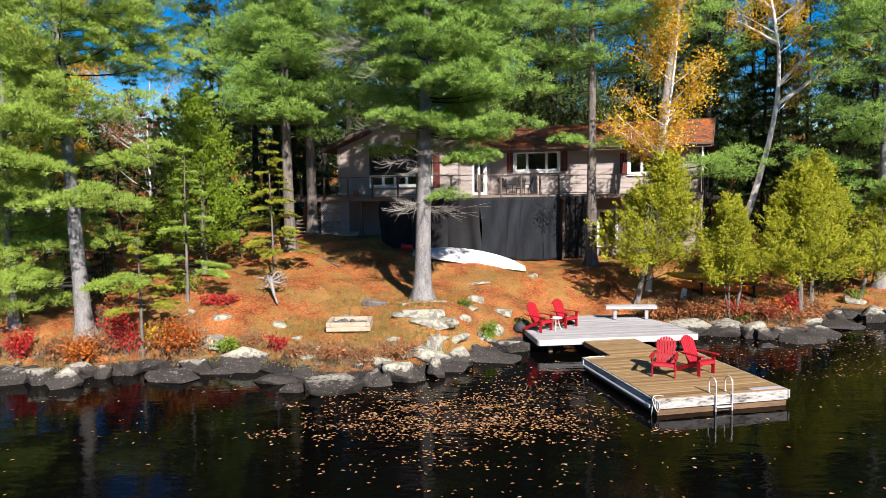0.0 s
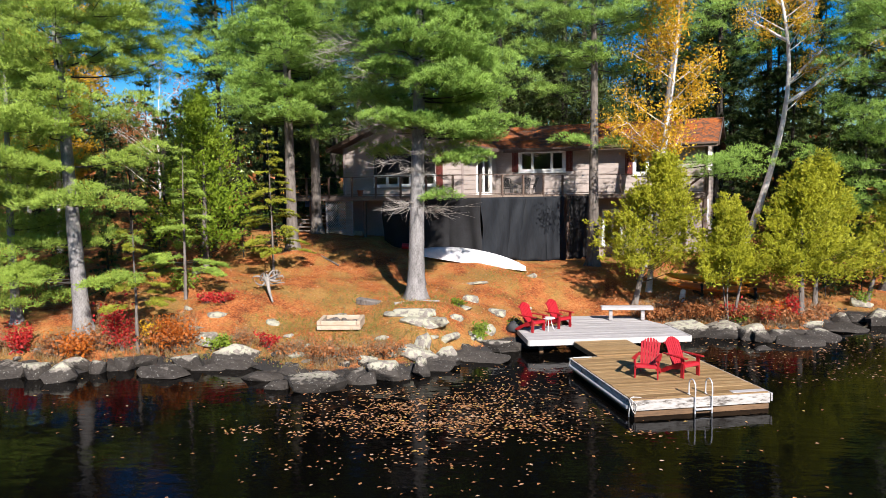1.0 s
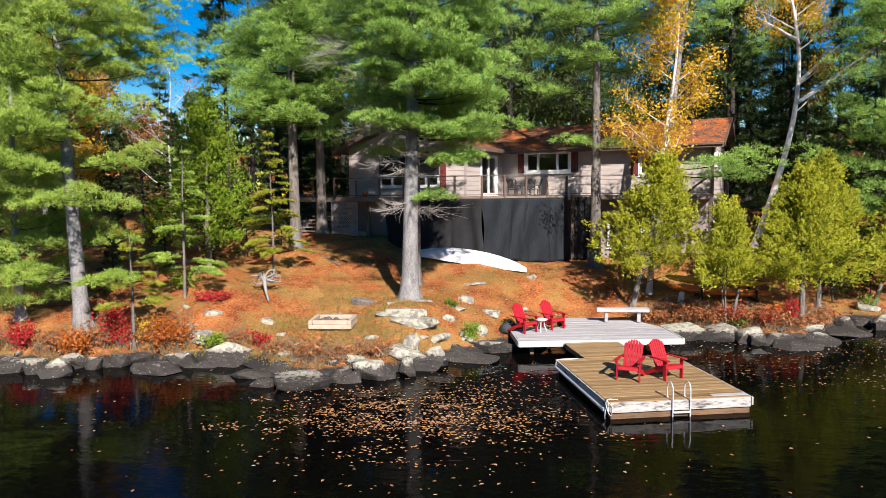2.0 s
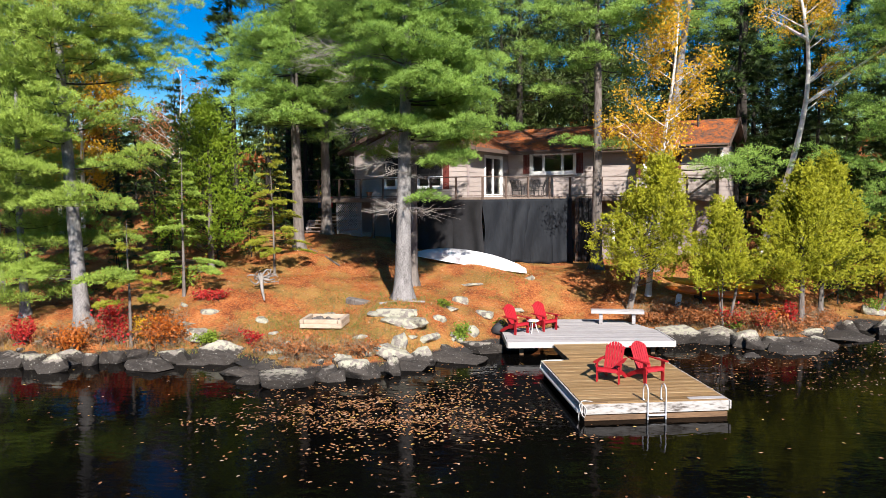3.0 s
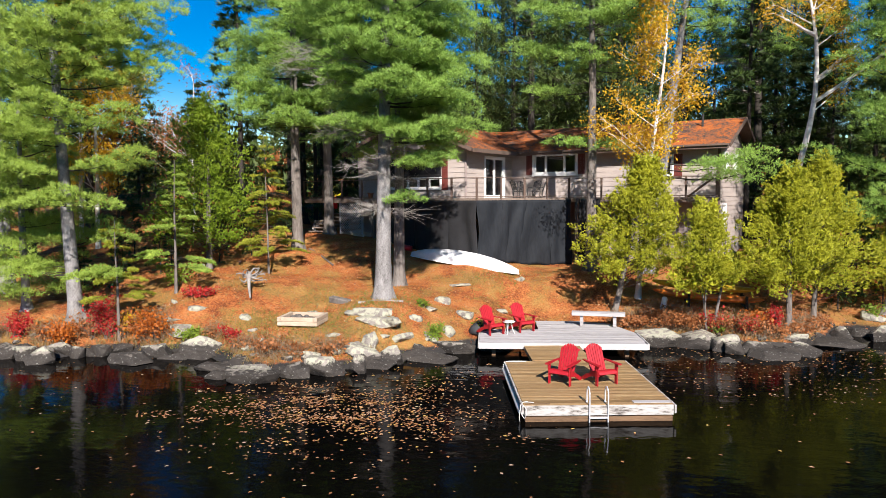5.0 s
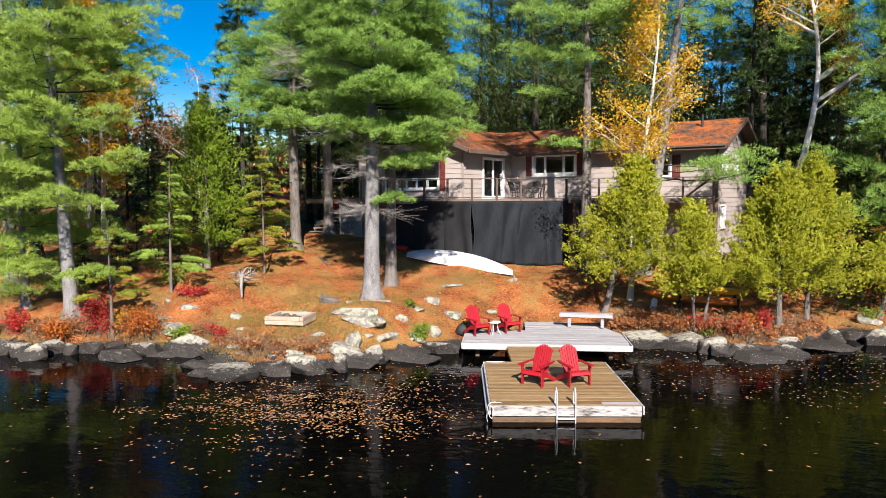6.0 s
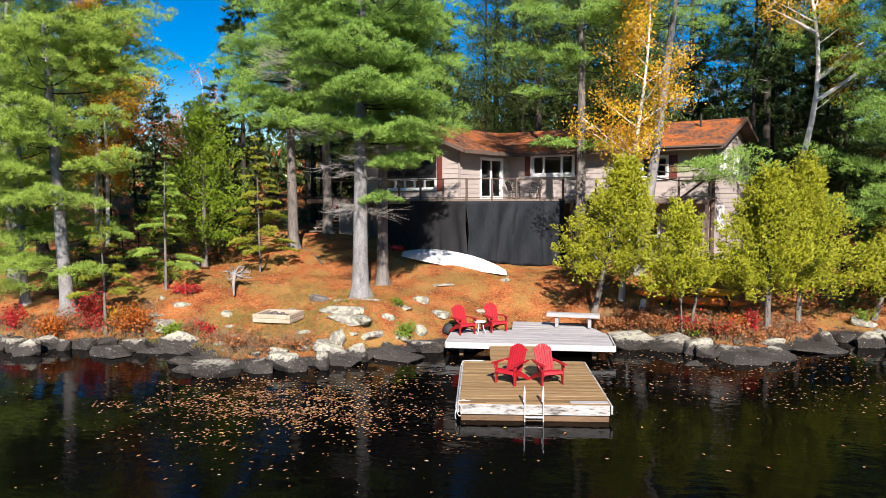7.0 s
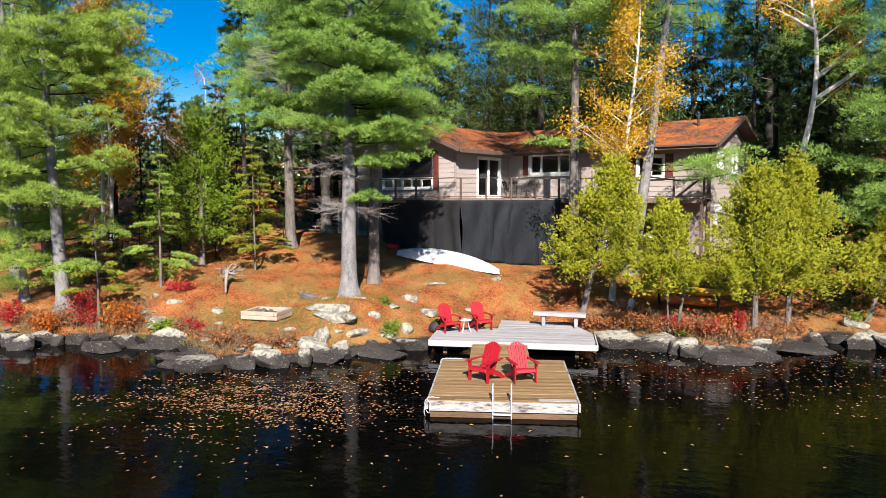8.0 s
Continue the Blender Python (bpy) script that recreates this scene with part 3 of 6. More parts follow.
boxed("floor_slab", (7.0, V2 - V1 - 0.3, 0.2), (-14.95, (V1 + V2) / 2, FLOOR - 0.15), M["brown_trim"], house)
boxed("floor_slab", (11.2, V2 - 0.3, 0.2), (-5.75, V2 / 2, FLOOR - 0.15), M["brown_trim"], house)


def gable(name, along, fixed, mid, half, z0, ztop, outward, parent):
    """The triangle of wall under a roof's end, with siding courses as steps."""
    bm = bmesh.new()
    z = z0
    while z < ztop - 0.05:
        zz = min(z + 0.25, ztop)
        w0, w1 = half * (ztop - z) / (ztop - z0), half * (ztop - zz) / (ztop - z0)
        pts = [(mid - w0, z), (mid + w0, z), (mid + w1, zz), (mid - w1, zz)]
        ring = []
        for o, lip in ((0.0, 0), (0.03, 1)):
            ring.append([bm.verts.new((a, fixed + outward * (o if k < 2 or not lip else 0.006), h) if along == 0 else (fixed + outward * (o if k < 2 or not lip else 0.006), a, h)) for k, (a, h) in enumerate(pts)])
        bm.faces.new(ring[0])
        bm.faces.new(ring[1])
        for i in range(4):
            bm.faces.new((ring[0][i], ring[0][(i + 1) % 4], ring[1][(i + 1) % 4], ring[1][i]))
        z = zz
    bmesh.ops.recalc_face_normals(bm, faces=bm.faces)
    return part(name, bm, M["siding"], parent)


gable("gable", 1, 0.0, 3.4, 3.4, 8.05, 9.35, 1, house)
gable("gable", 0, V1, -14.95, 3.55, 8.05, 9.4, -1, house)


def roof_slope(along, a0, a1, low, high, parent):
    """One slope in courses of shingles from its eave (position, height) to the ridge, each course lapping the next. along: 0, the ridge runs along u; 1, along v."""
    (p0, z0), (p1, z1) = low, high
    run, n = math.hypot(p1 - p0, z1 - z0), int(math.hypot(p1 - p0, z1 - z0) / 0.16)
    rng = np.random.default_rng(int(abs(a0 * 10 + p0 * 7)))
    h = Heap()
    tabs = int(abs(a1 - a0) / 0.45)
    for k in range(n):
        f0, f1 = k / n, (k + 1.15) / n
        for j in range(tabs):
            x0, x1 = a0 + (a1 - a0) * j / tabs, a0 + (a1 - a0) * (j + 0.985) / tabs
            shift = rng.uniform(-0.012, 0.012)
            lift = 0.035 + rng.uniform(0, 0.012)
            pts = []
            for x, f, up in ((x0, f0 + shift / run, lift), (x1, f0 + shift / run, lift), (x1, f1, 0.004), (x0, f1, 0.004), (x0, f0 + shift / run, 0.0), (x1, f0 + shift / run, 0.0)):
                p, z = p0 + (p1 - p0) * f, z0 + (z1 - z0) * f + up
                pts.append((x, p, z) if along == 0 else (p, x, z))
            h.add(np.array(pts), np.array([(0, 1, 2, 3), (4, 5, 1, 0)]))
    roof = h.make("shingles", M["roof"], parent, "brown shingles strewn with orange pine needles")
    bm = bmesh.new()
    ang = math.degrees(math.atan2(z1 - z0, p1 - p0))
    mid = ((p0 + p1) / 2, (z0 + z1) / 2 - 0.07)
    if along == 0:
        box(bm, (a1 - a0, run, 0.12), ((a0 + a1) / 2, mid[0], mid[1]), (ang, 0, 0))
    else:
        box(bm, (run, a1 - a0, 0.12), (mid[0], (a0 + a1) / 2, mid[1]), (0, -ang, 0))
    part("roof_deck", bm, M["brown_trim"], parent)


roof_main = thing("roof")
roof_main.parent = house
roof_slope(0, -14.9, 0.62, (-0.75, EAVE), (3.4, RIDGE), roof_main)
roof_slope(0, -14.9, 0.62, (7.55, EAVE), (3.4, RIDGE), roof_main)
roof_slope(1, -5.75, 7.5, (-10.65, EAVE), (-14.95, RIDGE + 0.12), roof_main)
roof_slope(1, -5.75, 7.5, (-19.25, EAVE), (-14.95, RIDGE + 0.12), roof_main)
boxed("fascia", (11.2, 0.04, 0.2), (-5.0, -0.79, EAVE - 0.09), M["brown_trim"], roof_main)
boxed("fascia", (0.04, 4.9, 0.2), (-10.61, -3.25, EAVE - 0.09), M["brown_trim"], roof_main)
boxed("gutter", (11.2, 0.1, 0.09), (-5.0, -0.86, EAVE - 0.02), M["brown_trim"], roof_main, label="brown gutter")
for sgn in (-1, 1):                                    # rake boards at both gable ends
    rise = RIDGE - EAVE
    boxed("rake_board", (0.04, math.hypot(4.15, rise), 0.2), (0.645, 3.4 + sgn * 2.08, (EAVE + RIDGE) / 2 - 0.06), M["brown_trim"], roof_main, rot=(-sgn * math.degrees(math.atan2(rise, 4.15)), 0, 0))
    boxed("rake_board", (math.hypot(4.3, rise + 0.12), 0.04, 0.2), (-14.95 + sgn * 2.15, -5.775, (EAVE + RIDGE + 0.12) / 2 - 0.06), M["brown_trim"], roof_main, rot=(0, sgn * math.degrees(math.atan2(rise + 0.12, 4.3)), 0))
tube("roof_vent", [(-1.3, 2.2, 9.0), (-1.3, 2.2, 9.75)], 0.06, M["dark_rim"], roof_main)
boxed("corner_board", (0.13, 0.13, 6.6), (0.035, -0.035, 4.75), M["brown_trim"], house)
boxed("corner_board", (0.1, 0.1, 2.7), (U1 + 0.02, V1 - 0.02, 6.72), M["panel"], house)
boxed("corner_board", (0.1, 0.1, 2.7), (U2 - 0.02, V1 - 0.02, 6.72), M["panel"], house)
window("window", 0, 0.0, -1, -9.9, -7.42, 6.78, 7.8, (-9.22, -8.1), house, border=0.13)
window("window", 0, 0.0, -1, -3.55, -2.25, 6.5, 7.5, (-2.9,), house, border=0.1)
window("window", 0, 0.02, -1, -5.2, -4.2, 2.6, 4.5, (-4.7,), house)
window("window", 0, 0.02, -1, -3.4, -2.6, 3.5, 4.6, (), house)
# Screened porch opening: opaque black panes stand in for its dark inside.
window("window", 0, V1, -1, -16.55, -12.95, 6.62, 8.0, (), house, border=0.03, pane="netting", trim="dark_rim")
window("window", 0, V1, -1, -16.55, -12.95, 5.98, 6.5, (-15.8, -15.1, -14.4, -13.7), house, border=0.06)
window("window", 1, 0.0, 1, 1.1, 1.9, 6.7, 7.65, (), house, border=0.035)
window("window", 1, 0.0, 1, 3.6, 4.4, 6.7, 7.65, (), house, border=0.035)
window("window", 1, 0.0, 1, 0.9, 1.7, 4.0, 5.0, (1.3,), house, border=0.09)
window("sliding_door", 1, U1, 1, -3.1, -1.0, 5.5, 7.6, (-2.05,), house, border=0.1)
for a, b in ((-10.42, -10.0), (-7.32, -6.9)):
    shutter(0, 0.0, -1, a, b, 6.7, 7.85, house)
for a, b in ((-4.05, -3.65), (-2.15, -1.72)):
    shutter(0, 0.0, -1, a, b, 6.42, 7.6, house)
for a, b in ((-12.85, -12.48),):
    shutter(0, V1, -1, a, b, 5.86, 8.0, house)

# ---- the raised deck in front of the cottage ----
deck = thing("raised_deck", CX, CY, 0, TURN, "raised weathered wooden deck with slim railing along the cottage", "deck")
EDGE = [(-21.5, -6.55), (-9.72, -6.84), (-6.92, -2.13), (-6.9, -1.3), (0.2, -1.3)]
INNER = [(0.2, -0.06), (U1 + 0.06, -0.06), (U1 + 0.06, V1 - 0.06), (U2 - 0.06, V1 - 0.06), (U2 - 0.06, 0), (-21.5, 0)]


def slab(name, outline, z0, z1, material, parent, label=""):
    bm = bmesh.new()
    low, high = [bm.verts.new((*p, z0)) for p in outline], [bm.verts.new((*p, z1)) for p in outline]
    bm.faces.new(low[::-1])
    bm.faces.new(high)
    for i in range(len(outline)):
        j = (i + 1) % len(outline)
        bm.faces.new((low[i], low[j], high[j], high[i]))
    bmesh.ops.recalc_face_normals(bm, faces=bm.faces)
    return part(name, bm, material, parent, label)


slab("floor_boards", EDGE + INNER, FLOOR - 0.06, FLOOR - 0.02, M["deck_wood"], deck)
for (x0, y0), (x1, y1) in zip(EDGE, EDGE[1:]):
    L, ang = math.hypot(x1 - x0, y1 - y0), math.degrees(math.atan2(y1 - y0, x1 - x0))
    boxed("edge_beam", (L - 0.05, 0.05, 0.2), ((x0 + x1) / 2, (y0 + y1) / 2, FLOOR - 0.165), M["deck_wood"], deck, rot=(0, 0, ang))
    if L < 1:
        continue
    boxed("handrail", (L, 0.09, 0.035), ((x0 + x1) / 2, (y0 + y1) / 2, FLOOR + 0.98), M["brown_trim"], deck, rot=(0, 0, ang))
    boxed("lower_rail", (L, 0.035, 0.03), ((x0 + x1) / 2, (y0 + y1) / 2, FLOOR + 0.06), M["brown_trim"], deck, rot=(0, 0, ang))
    n = max(2, round(L / 1.42))
    for k in range(n + 1):
        if k == 0 and (x0, y0) != EDGE[0]:
            continue
        px, py = x0 + (x1 - x0) * k / n, y0 + (y1 - y0) * k / n
        boxed("railing_post", (0.09, 0.09, 1.14), (px, py, FLOOR + 0.42), M["brown_trim"], deck, rot=(0, 0, ang))
for px, py in ((-9.9, -6.2), (-13.2, -6.6), (-16.4, -6.5), (-19.8, -6.5), (-7.0, -2.3), (-6.8, -1.35), (-3.4, -1.25), (0.1, -1.25)):
    wx, wy = CX + px * math.cos(radians(TURN)) - py * math.sin(radians(TURN)), CY + px * math.sin(radians(TURN)) + py * math.cos(radians(TURN))
    g = gz_at(wx, wy) - 0.2
    boxed("support_post", (0.14, 0.14, FLOOR - 0.28 - g), (px, py, (FLOOR - 0.28 + g) / 2), M["brown_trim"], deck)
boxed("brace", (1.5, 0.06, 0.1), (-0.55, -1.24, FLOOR + 0.45), M["brown_trim"], deck, rot=(0, -38, 0))


def lattice(parent):
    bm = bmesh.new()
    a0, a1, z0, z1 = -18.82, -17.2, 3.35, 5.2
    for s in (-1, 1):
        for k in range(-13, 24):
            c = a0 + k * 0.14
            pts = []
            for z in (z0, z1):
                pts.append([c + s * (z - z0) if s > 0 else c + (z1 - z) - 0.0, z])
            (p, r), (q, t) = pts
            # keep what lies inside the panel
            lo, hi = sorted((p, q))
            if hi <= a0 or lo >= a1:
                continue
            def clip(p, r, q, t):
                out = []
                for (x, z), (x2, z2) in (((p, r), (q, t)), ((q, t), (p, r))):
                    xx = min(max(x, a0), a1)
                    f = (xx - x) / (x2 - x)
                    out.append((xx, z + (z2 - z) * f))
                return out
            (x0, zz0), (x1, zz1) = clip(p, r, q, t)
            L = math.hypot(x1 - x0, zz1 - zz0)
            if L > 0.1:
                box(bm, (L, 0.012, 0.035), ((x0 + x1) / 2, -6.5 + 0.012 * s, (zz0 + zz1) / 2), (0, -math.degrees(math.atan2(zz1 - zz0, x1 - x0)), 0))
    for z in (z0, z1):
        box(bm, (a1 - a0 + 0.1, 0.05, 0.08), ((a0 + a1) / 2, -6.5, z))
    for a in (a0, a1):
        box(bm, (0.08, 0.05, z1 - z0), (a, -6.5, (z0 + z1) / 2))
    part("lattice", bm, M["plank_grey"], parent, "white diagonal lattice panel")


lattice(deck)


def curtain(name, a, b, z1, material, label, seed, panels, sag=0.1, ragged=0.1):
    """Cloth panels hung side by side from the deck's edge between two of its points down to the ground, in upright folds."""
    rng = np.random.default_rng(seed)
    t = thing(name, CX, CY, 0, TURN, label, "tarpaulin")
    ux, uy = b[0] - a[0], b[1] - a[1]
    L = math.hypot(ux, uy)
    ox, oy = uy / L, -ux / L
    cuts = np.linspace(0, 1, panels + 1) + np.concatenate([[0], rng.uniform(-0.06, 0.06, panels - 1), [0]])
    n, m = 44, 24
    for p in range(panels):
        s = np.linspace(cuts[p] - (0.05 if p else 0), cuts[p + 1], n)
        q = np.linspace(0, 1, n)
        ph = rng.uniform(0, 6.28, 6)
        wave = sag * (np.sin(q * 9 + ph[0]) * 0.5 + np.sin(q * 17 + ph[1]) * 0.3 + np.abs(np.sin(q * 6 + ph[2])) ** 3 * 0.6)
        verts = []
        for j in range(m):
            f = j / (m - 1)
            for i in range(n):
                k = s[i] + 0.012 * math.sin(5 * f + ph[3])
                x, y = a[0] + ux * k, a[1] + uy * k
                low = gz_at(*local(x, y)) - 0.04 + ragged * 0.5 * (1 + math.sin(q[i] * 8 + ph[4]))
                o = 0.05 + 0.015 * (p % 2) + wave[i] * (0.15 + 0.85 * f) + 0.035 * math.sin(6 * f + 7 * q[i] + ph[5]) + 0.05 * math.exp(-((f - 0.25) / 0.15) ** 2) * math.sin(11 * q[i] + ph[1])
                verts.append((x + ox * o, y + oy * o, z1 + (low - z1) * f))
        k = (np.arange(m - 1)[:, None] * n + np.arange(n - 1)[None]).reshape(-1)
        ob = arrays("cloth_panel", verts, np.stack([k, k + 1, k + n + 1, k + n], 1), material, t, smooth=True)
        ob.modifiers.new("thickness", "SOLIDIFY").thickness = 0.008


def local(u, v):
    """A place in the cottage's own axes, as x and y."""
    c, s = math.cos(radians(TURN)), math.sin(radians(TURN))
    return CX + u * c - v * s, CY + u * s + v * c


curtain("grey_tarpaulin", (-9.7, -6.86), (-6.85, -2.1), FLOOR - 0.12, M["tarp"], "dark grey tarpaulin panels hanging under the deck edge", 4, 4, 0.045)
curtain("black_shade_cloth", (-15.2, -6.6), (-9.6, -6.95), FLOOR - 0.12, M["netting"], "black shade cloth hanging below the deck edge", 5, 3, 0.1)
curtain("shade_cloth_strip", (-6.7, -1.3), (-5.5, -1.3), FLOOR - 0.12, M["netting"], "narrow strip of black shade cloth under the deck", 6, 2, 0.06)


# ---- timber platform on the shore and floating dock ----
def planked(name, x, y, z, rz, label, category):
    return thing(name, x, y, z, rz, label, category)


DECKS = []          # planks are laid at the end of the file
platform = planked("shore_platform", 2.95, 23.2, 0, 9.3, "weathered whitish plank platform on the rocky shore", "platform")
PZ = 0.52
DECKS.append((platform, "plank", 0, 5.75, 0.0, 4.2, PZ, 0.145, M["plank_grey"], True))
for k in range(5):
    boxed("joist", (0.09, 2.3 if k < 2 else 3.9, 0.16), (0.3 + 1.2 * k, 1.25 if k < 2 else 2.02, PZ - 0.125), M["old_timber"], platform)
boxed("fascia_board", (5.76, 0.045, 0.2), (2.87, -0.025, PZ - 0.105), M["white_fascia"], platform)
boxed("fascia_board", (0.045, 2.4, 0.2), (-0.025, 1.22, PZ - 0.105), M["white_fascia"], platform)
boxed("fascia_board", (0.045, 1.95, 0.2), (5.775, 1.0, PZ - 0.105), M["white_fascia"], platform)
for k in range(3):
    boxed("post", (0.14, 0.14, 1.3), (0.5 + 2.3 * k, 0.4, PZ - 0.83), M["old_timber"], platform)

dock = planked("floating_dock", 5.24, 16.78, 0, 13.7, "floating dock with tan planks and peeling white edge boards", "dock")
DZ, DW, DL = 0.42, 3.7, 4.5
DECKS.append((dock, "plank", -0.02, DW + 0.02, 0.0, DL, DZ, 0.142, M["plank_tan"], None))
boxed("fascia_board", (DW, 0.05, 0.25), (DW / 2, -0.027, DZ - 0.135), M["fascia"], dock)
boxed("fascia_board", (DW, 0.05, 0.21), (DW / 2, DL + 0.027, DZ - 0.115), M["fascia"], dock)
boxed("fascia_board", (0.05, DL + 0.1, 0.21), (-0.027 - 0.02, DL / 2, DZ - 0.117), M["fascia"], dock)
boxed("fascia_board", (0.05, DL + 0.1, 0.21), (DW + 0.047, DL / 2, DZ - 0.117), M["fascia"], dock)
boxed("float_timber", (DW - 0.03, 0.2, 0.19), (DW / 2, 0.075, 0.03), M["old_timber"], dock)
boxed("float_timber", (DW - 0.06, 0.2, 0.2), (DW / 2, DL - 0.12, 0.06), M["old_timber"], dock)
boxed("float_timber", (0.2, DL - 0.5, 0.2), (0.13, DL / 2, 0.06), M["old_timber"], dock)
boxed("float_timber", (0.2, DL - 0.5, 0.2), (DW - 0.13, DL / 2, 0.06), M["old_timber"], dock)
for k in range(3):
    boxed("float", (0.9, 3.4, 0.32), (0.7 + 1.18 * k, DL / 2, -0.04), M["dark_rim"], dock, bevel=0.05)
tube("pipe", [(-0.1, 0.15, 0.2), (-0.1, DL - 0.1, 0.2)], 0.045, M["aluminium"], dock, label="blue-grey bumper pipe")
boxed("repair_board", (0.95, 0.2, 0.012), (3.22, 0.18, DZ + 0.008), M["plank_grey"], dock, label="pale grey replacement board")
boxed("repair_board", (0.62, 0.03, 0.02), (0.33, 0.05, DZ + 0.012), M["old_timber"], dock, label="dark split board")

ramp = planked("gangway", 4.98, 21.28, 0, 13.7, "short tan plank gangway between dock and platform", "gangway")
DECKS.append((ramp, "plank", 0, 1.88, 0.03, 2.1, 0.455, 0.142, M["plank_tan"], None))
for a in (0.05, 1.83):
    boxed("stringer", (0.07, 2.1, 0.16), (a, 1.06, 0.35), M["old_timber"], ramp)


def ladder():
    t = thing("dock_ladder", 5.22 + 1.62 * math.cos(radians(13.7)), 16.78 + 1.62 * math.sin(radians(13.7)), DZ, 13.7, "aluminium swim ladder hooked over the dock edge", "ladder")
    for a in (0.0, 0.46):
        tube("ladder_rail", arc([(a, 0.22, 0.0), (a, 0.22, 0.24), (a, 0.18, 0.37), (a, 0.06, 0.43), (a, -0.06, 0.37), (a, -0.1, 0.22), (a, -0.1, -0.2), (a, -0.1, -0.5), (a, -0.13, -1.2)], 30), 0.018, M["aluminium"], t, 10)
        boxed("bracket", (0.05, 0.1, 0.02), (a, 0.22, 0.008), M["aluminium"], t)
    for z in (-0.3, -0.58, -0.86):
        boxed("step", (0.46, 0.09, 0.03), (0.23, -0.11, z), M["aluminium"], t)


ladder()


def adirondack(name="adirondack_chair"):
    """A slatted lounge chair; it faces -y, its origin on the floor under the seat."""
    t = thing(name, 0, 0, 0, 0, "red painted wooden adirondack chair with fanned slat back", "chair", "red adirondack chairs")
    red = M["red_paint"]
    for s in (-1, 1):
        # side stringer, from the front of the seat down to the ground at the back
        bm = bmesh.new()
        prof = [(-0.36, 0.27), (-0.36, 0.38), (-0.05, 0.34), (0.3, 0.2), (0.56, 0.04), (0.56, 0.0), (0.42, 0.0), (0.1, 0.17)]
        sides = [[bm.verts.new((s * 0.27 + o, y, z)) for y, z in prof] for o in (-0.015, 0.015)]
        bm.faces.new(sides[0])
        bm.faces.new(sides[1][::-1])
        for i in range(len(prof)):
            j = (i + 1) % len(prof)
            bm.faces.new((sides[0][i], sides[0][j], sides[1][j], sides[1][i]))
        bmesh.ops.recalc_face_normals(bm, faces=bm.faces)
        part("side_rail", bm, red, t)
        boxed("leg", (0.03, 0.12, 0.56), (s * 0.305, -0.3, 0.28), red, t)
        bm = bmesh.new()
        prof = [(-0.07, -0.46), (0.02, -0.48), (0.055, -0.42), (0.03, 0.1), (-0.01, 0.42), (-0.07, 0.42), (-0.06, 0.0), (-0.07, -0.3)]
        rings = [[bm.verts.new((s * (0.33 + x), y, z)) for x, y in prof] for z in (0.56, 0.585)]
        bm.faces.new(rings[0])
        bm.faces.new(rings[1][::-1])
        for i in range(len(prof)):
            j = (i + 1) % len(prof)
            bm.faces.new((rings[0][i], rings[0][j], rings[1][j], rings[1][i]))
        bmesh.ops.recalc_face_normals(bm, faces=bm.faces)
        part("armrest", bm, red, t)
        boxed("arm_bracket", (0.025, 0.08, 0.14), (s * 0.335, -0.3, 0.485), red, t)
    for k, (y, z, a) in enumerate(((-0.365, 0.35, 70), (-0.29, 0.392, 5), (-0.195, 0.385, -5), (-0.1, 0.365, -12), (-0.005, 0.338, -18), (0.088, 0.303, -22))):
        boxed("seat_slat", (0.56, 0.085, 0.022), (0, y, z), red, t, rot=(a, 0, 0))
    lean = 24
    for k in range(7):
        off = k - 3
        L = 0.84 - 0.013 * off * off
        bm = bmesh.new()
        w0, w1 = 0.030, 0.033
        tl_ = -0.035 * off
        top = [(-w1 * 0.9, 0.012 - tl_ * 0.35), (-w1 * 0.3, 0.025 - tl_ * 0.15), (w1 * 0.3, 0.025 + tl_ * 0.15), (w1 * 0.9, 0.012 + tl_ * 0.35)]
        prof = [(-w0, 0), (w0, 0), (w1, L - 0.03)] + [(x, L - 0.03 + z) for x, z in top[::-1]] + [(-w1, L - 0.03)]
        rings = [[bm.verts.new((x, o, z)) for x, z in prof] for o in (-0.01, 0.01)]
        bm.faces.new(rings[0])
        bm.faces.new(rings[1][::-1])
        for i in range(len(prof)):
            j = (i + 1) % len(prof)
            bm.faces.new((rings[0][i], rings[0][j], rings[1][j], rings[1][i]))
        bmesh.ops.recalc_face_normals(bm, faces=bm.faces)
        ob = part("back_slat", bm, red, t)
        ob.matrix_basis = pose(off * 0.07, 0.1, 0.25, -lean, off * 0.7, 0)
    boxed("back_brace", (0.62, 0.03, 0.07), (0, 0.27, 0.555), red, t)
    boxed("back_brace", (0.54, 0.03, 0.06), (0, 0.43, 0.86), red, t, rot=(-lean, 0, 0))
    return t


chair = adirondack()
chair.matrix_basis = pose(6.08, 19.08, DZ, 0, 0, -21)
copy_thing(chair, pose(7.06, 19.3, DZ, 0, 0, 33))
copy_thing(chair, pose(3.12, 24.85, PZ, 0, 0, 46))
copy_thing(chair, pose(4.15, 25.6, PZ, 0, 0, 42))


def side_table():
    t = thing("side_table", 3.74, 24.95, PZ, 20, "small round white plastic side table between two chairs", "table")
    bm = bmesh.new()
    bmesh.ops.create_cone(bm, cap_ends=True, segments=28, radius1=0.235, radius2=0.235, depth=0.03, matrix=pose(0, 0, 0.45))
    bmesh.ops.bevel(bm, geom=[e for e in bm.edges if len(e.link_faces) == 2 and e.calc_face_angle() > 1], offset=0.008, segments=2, affect="EDGES")
    part("tabletop", bm, M["white_plastic"], t)
    for k in range(3):
        a = radians(120 * k)
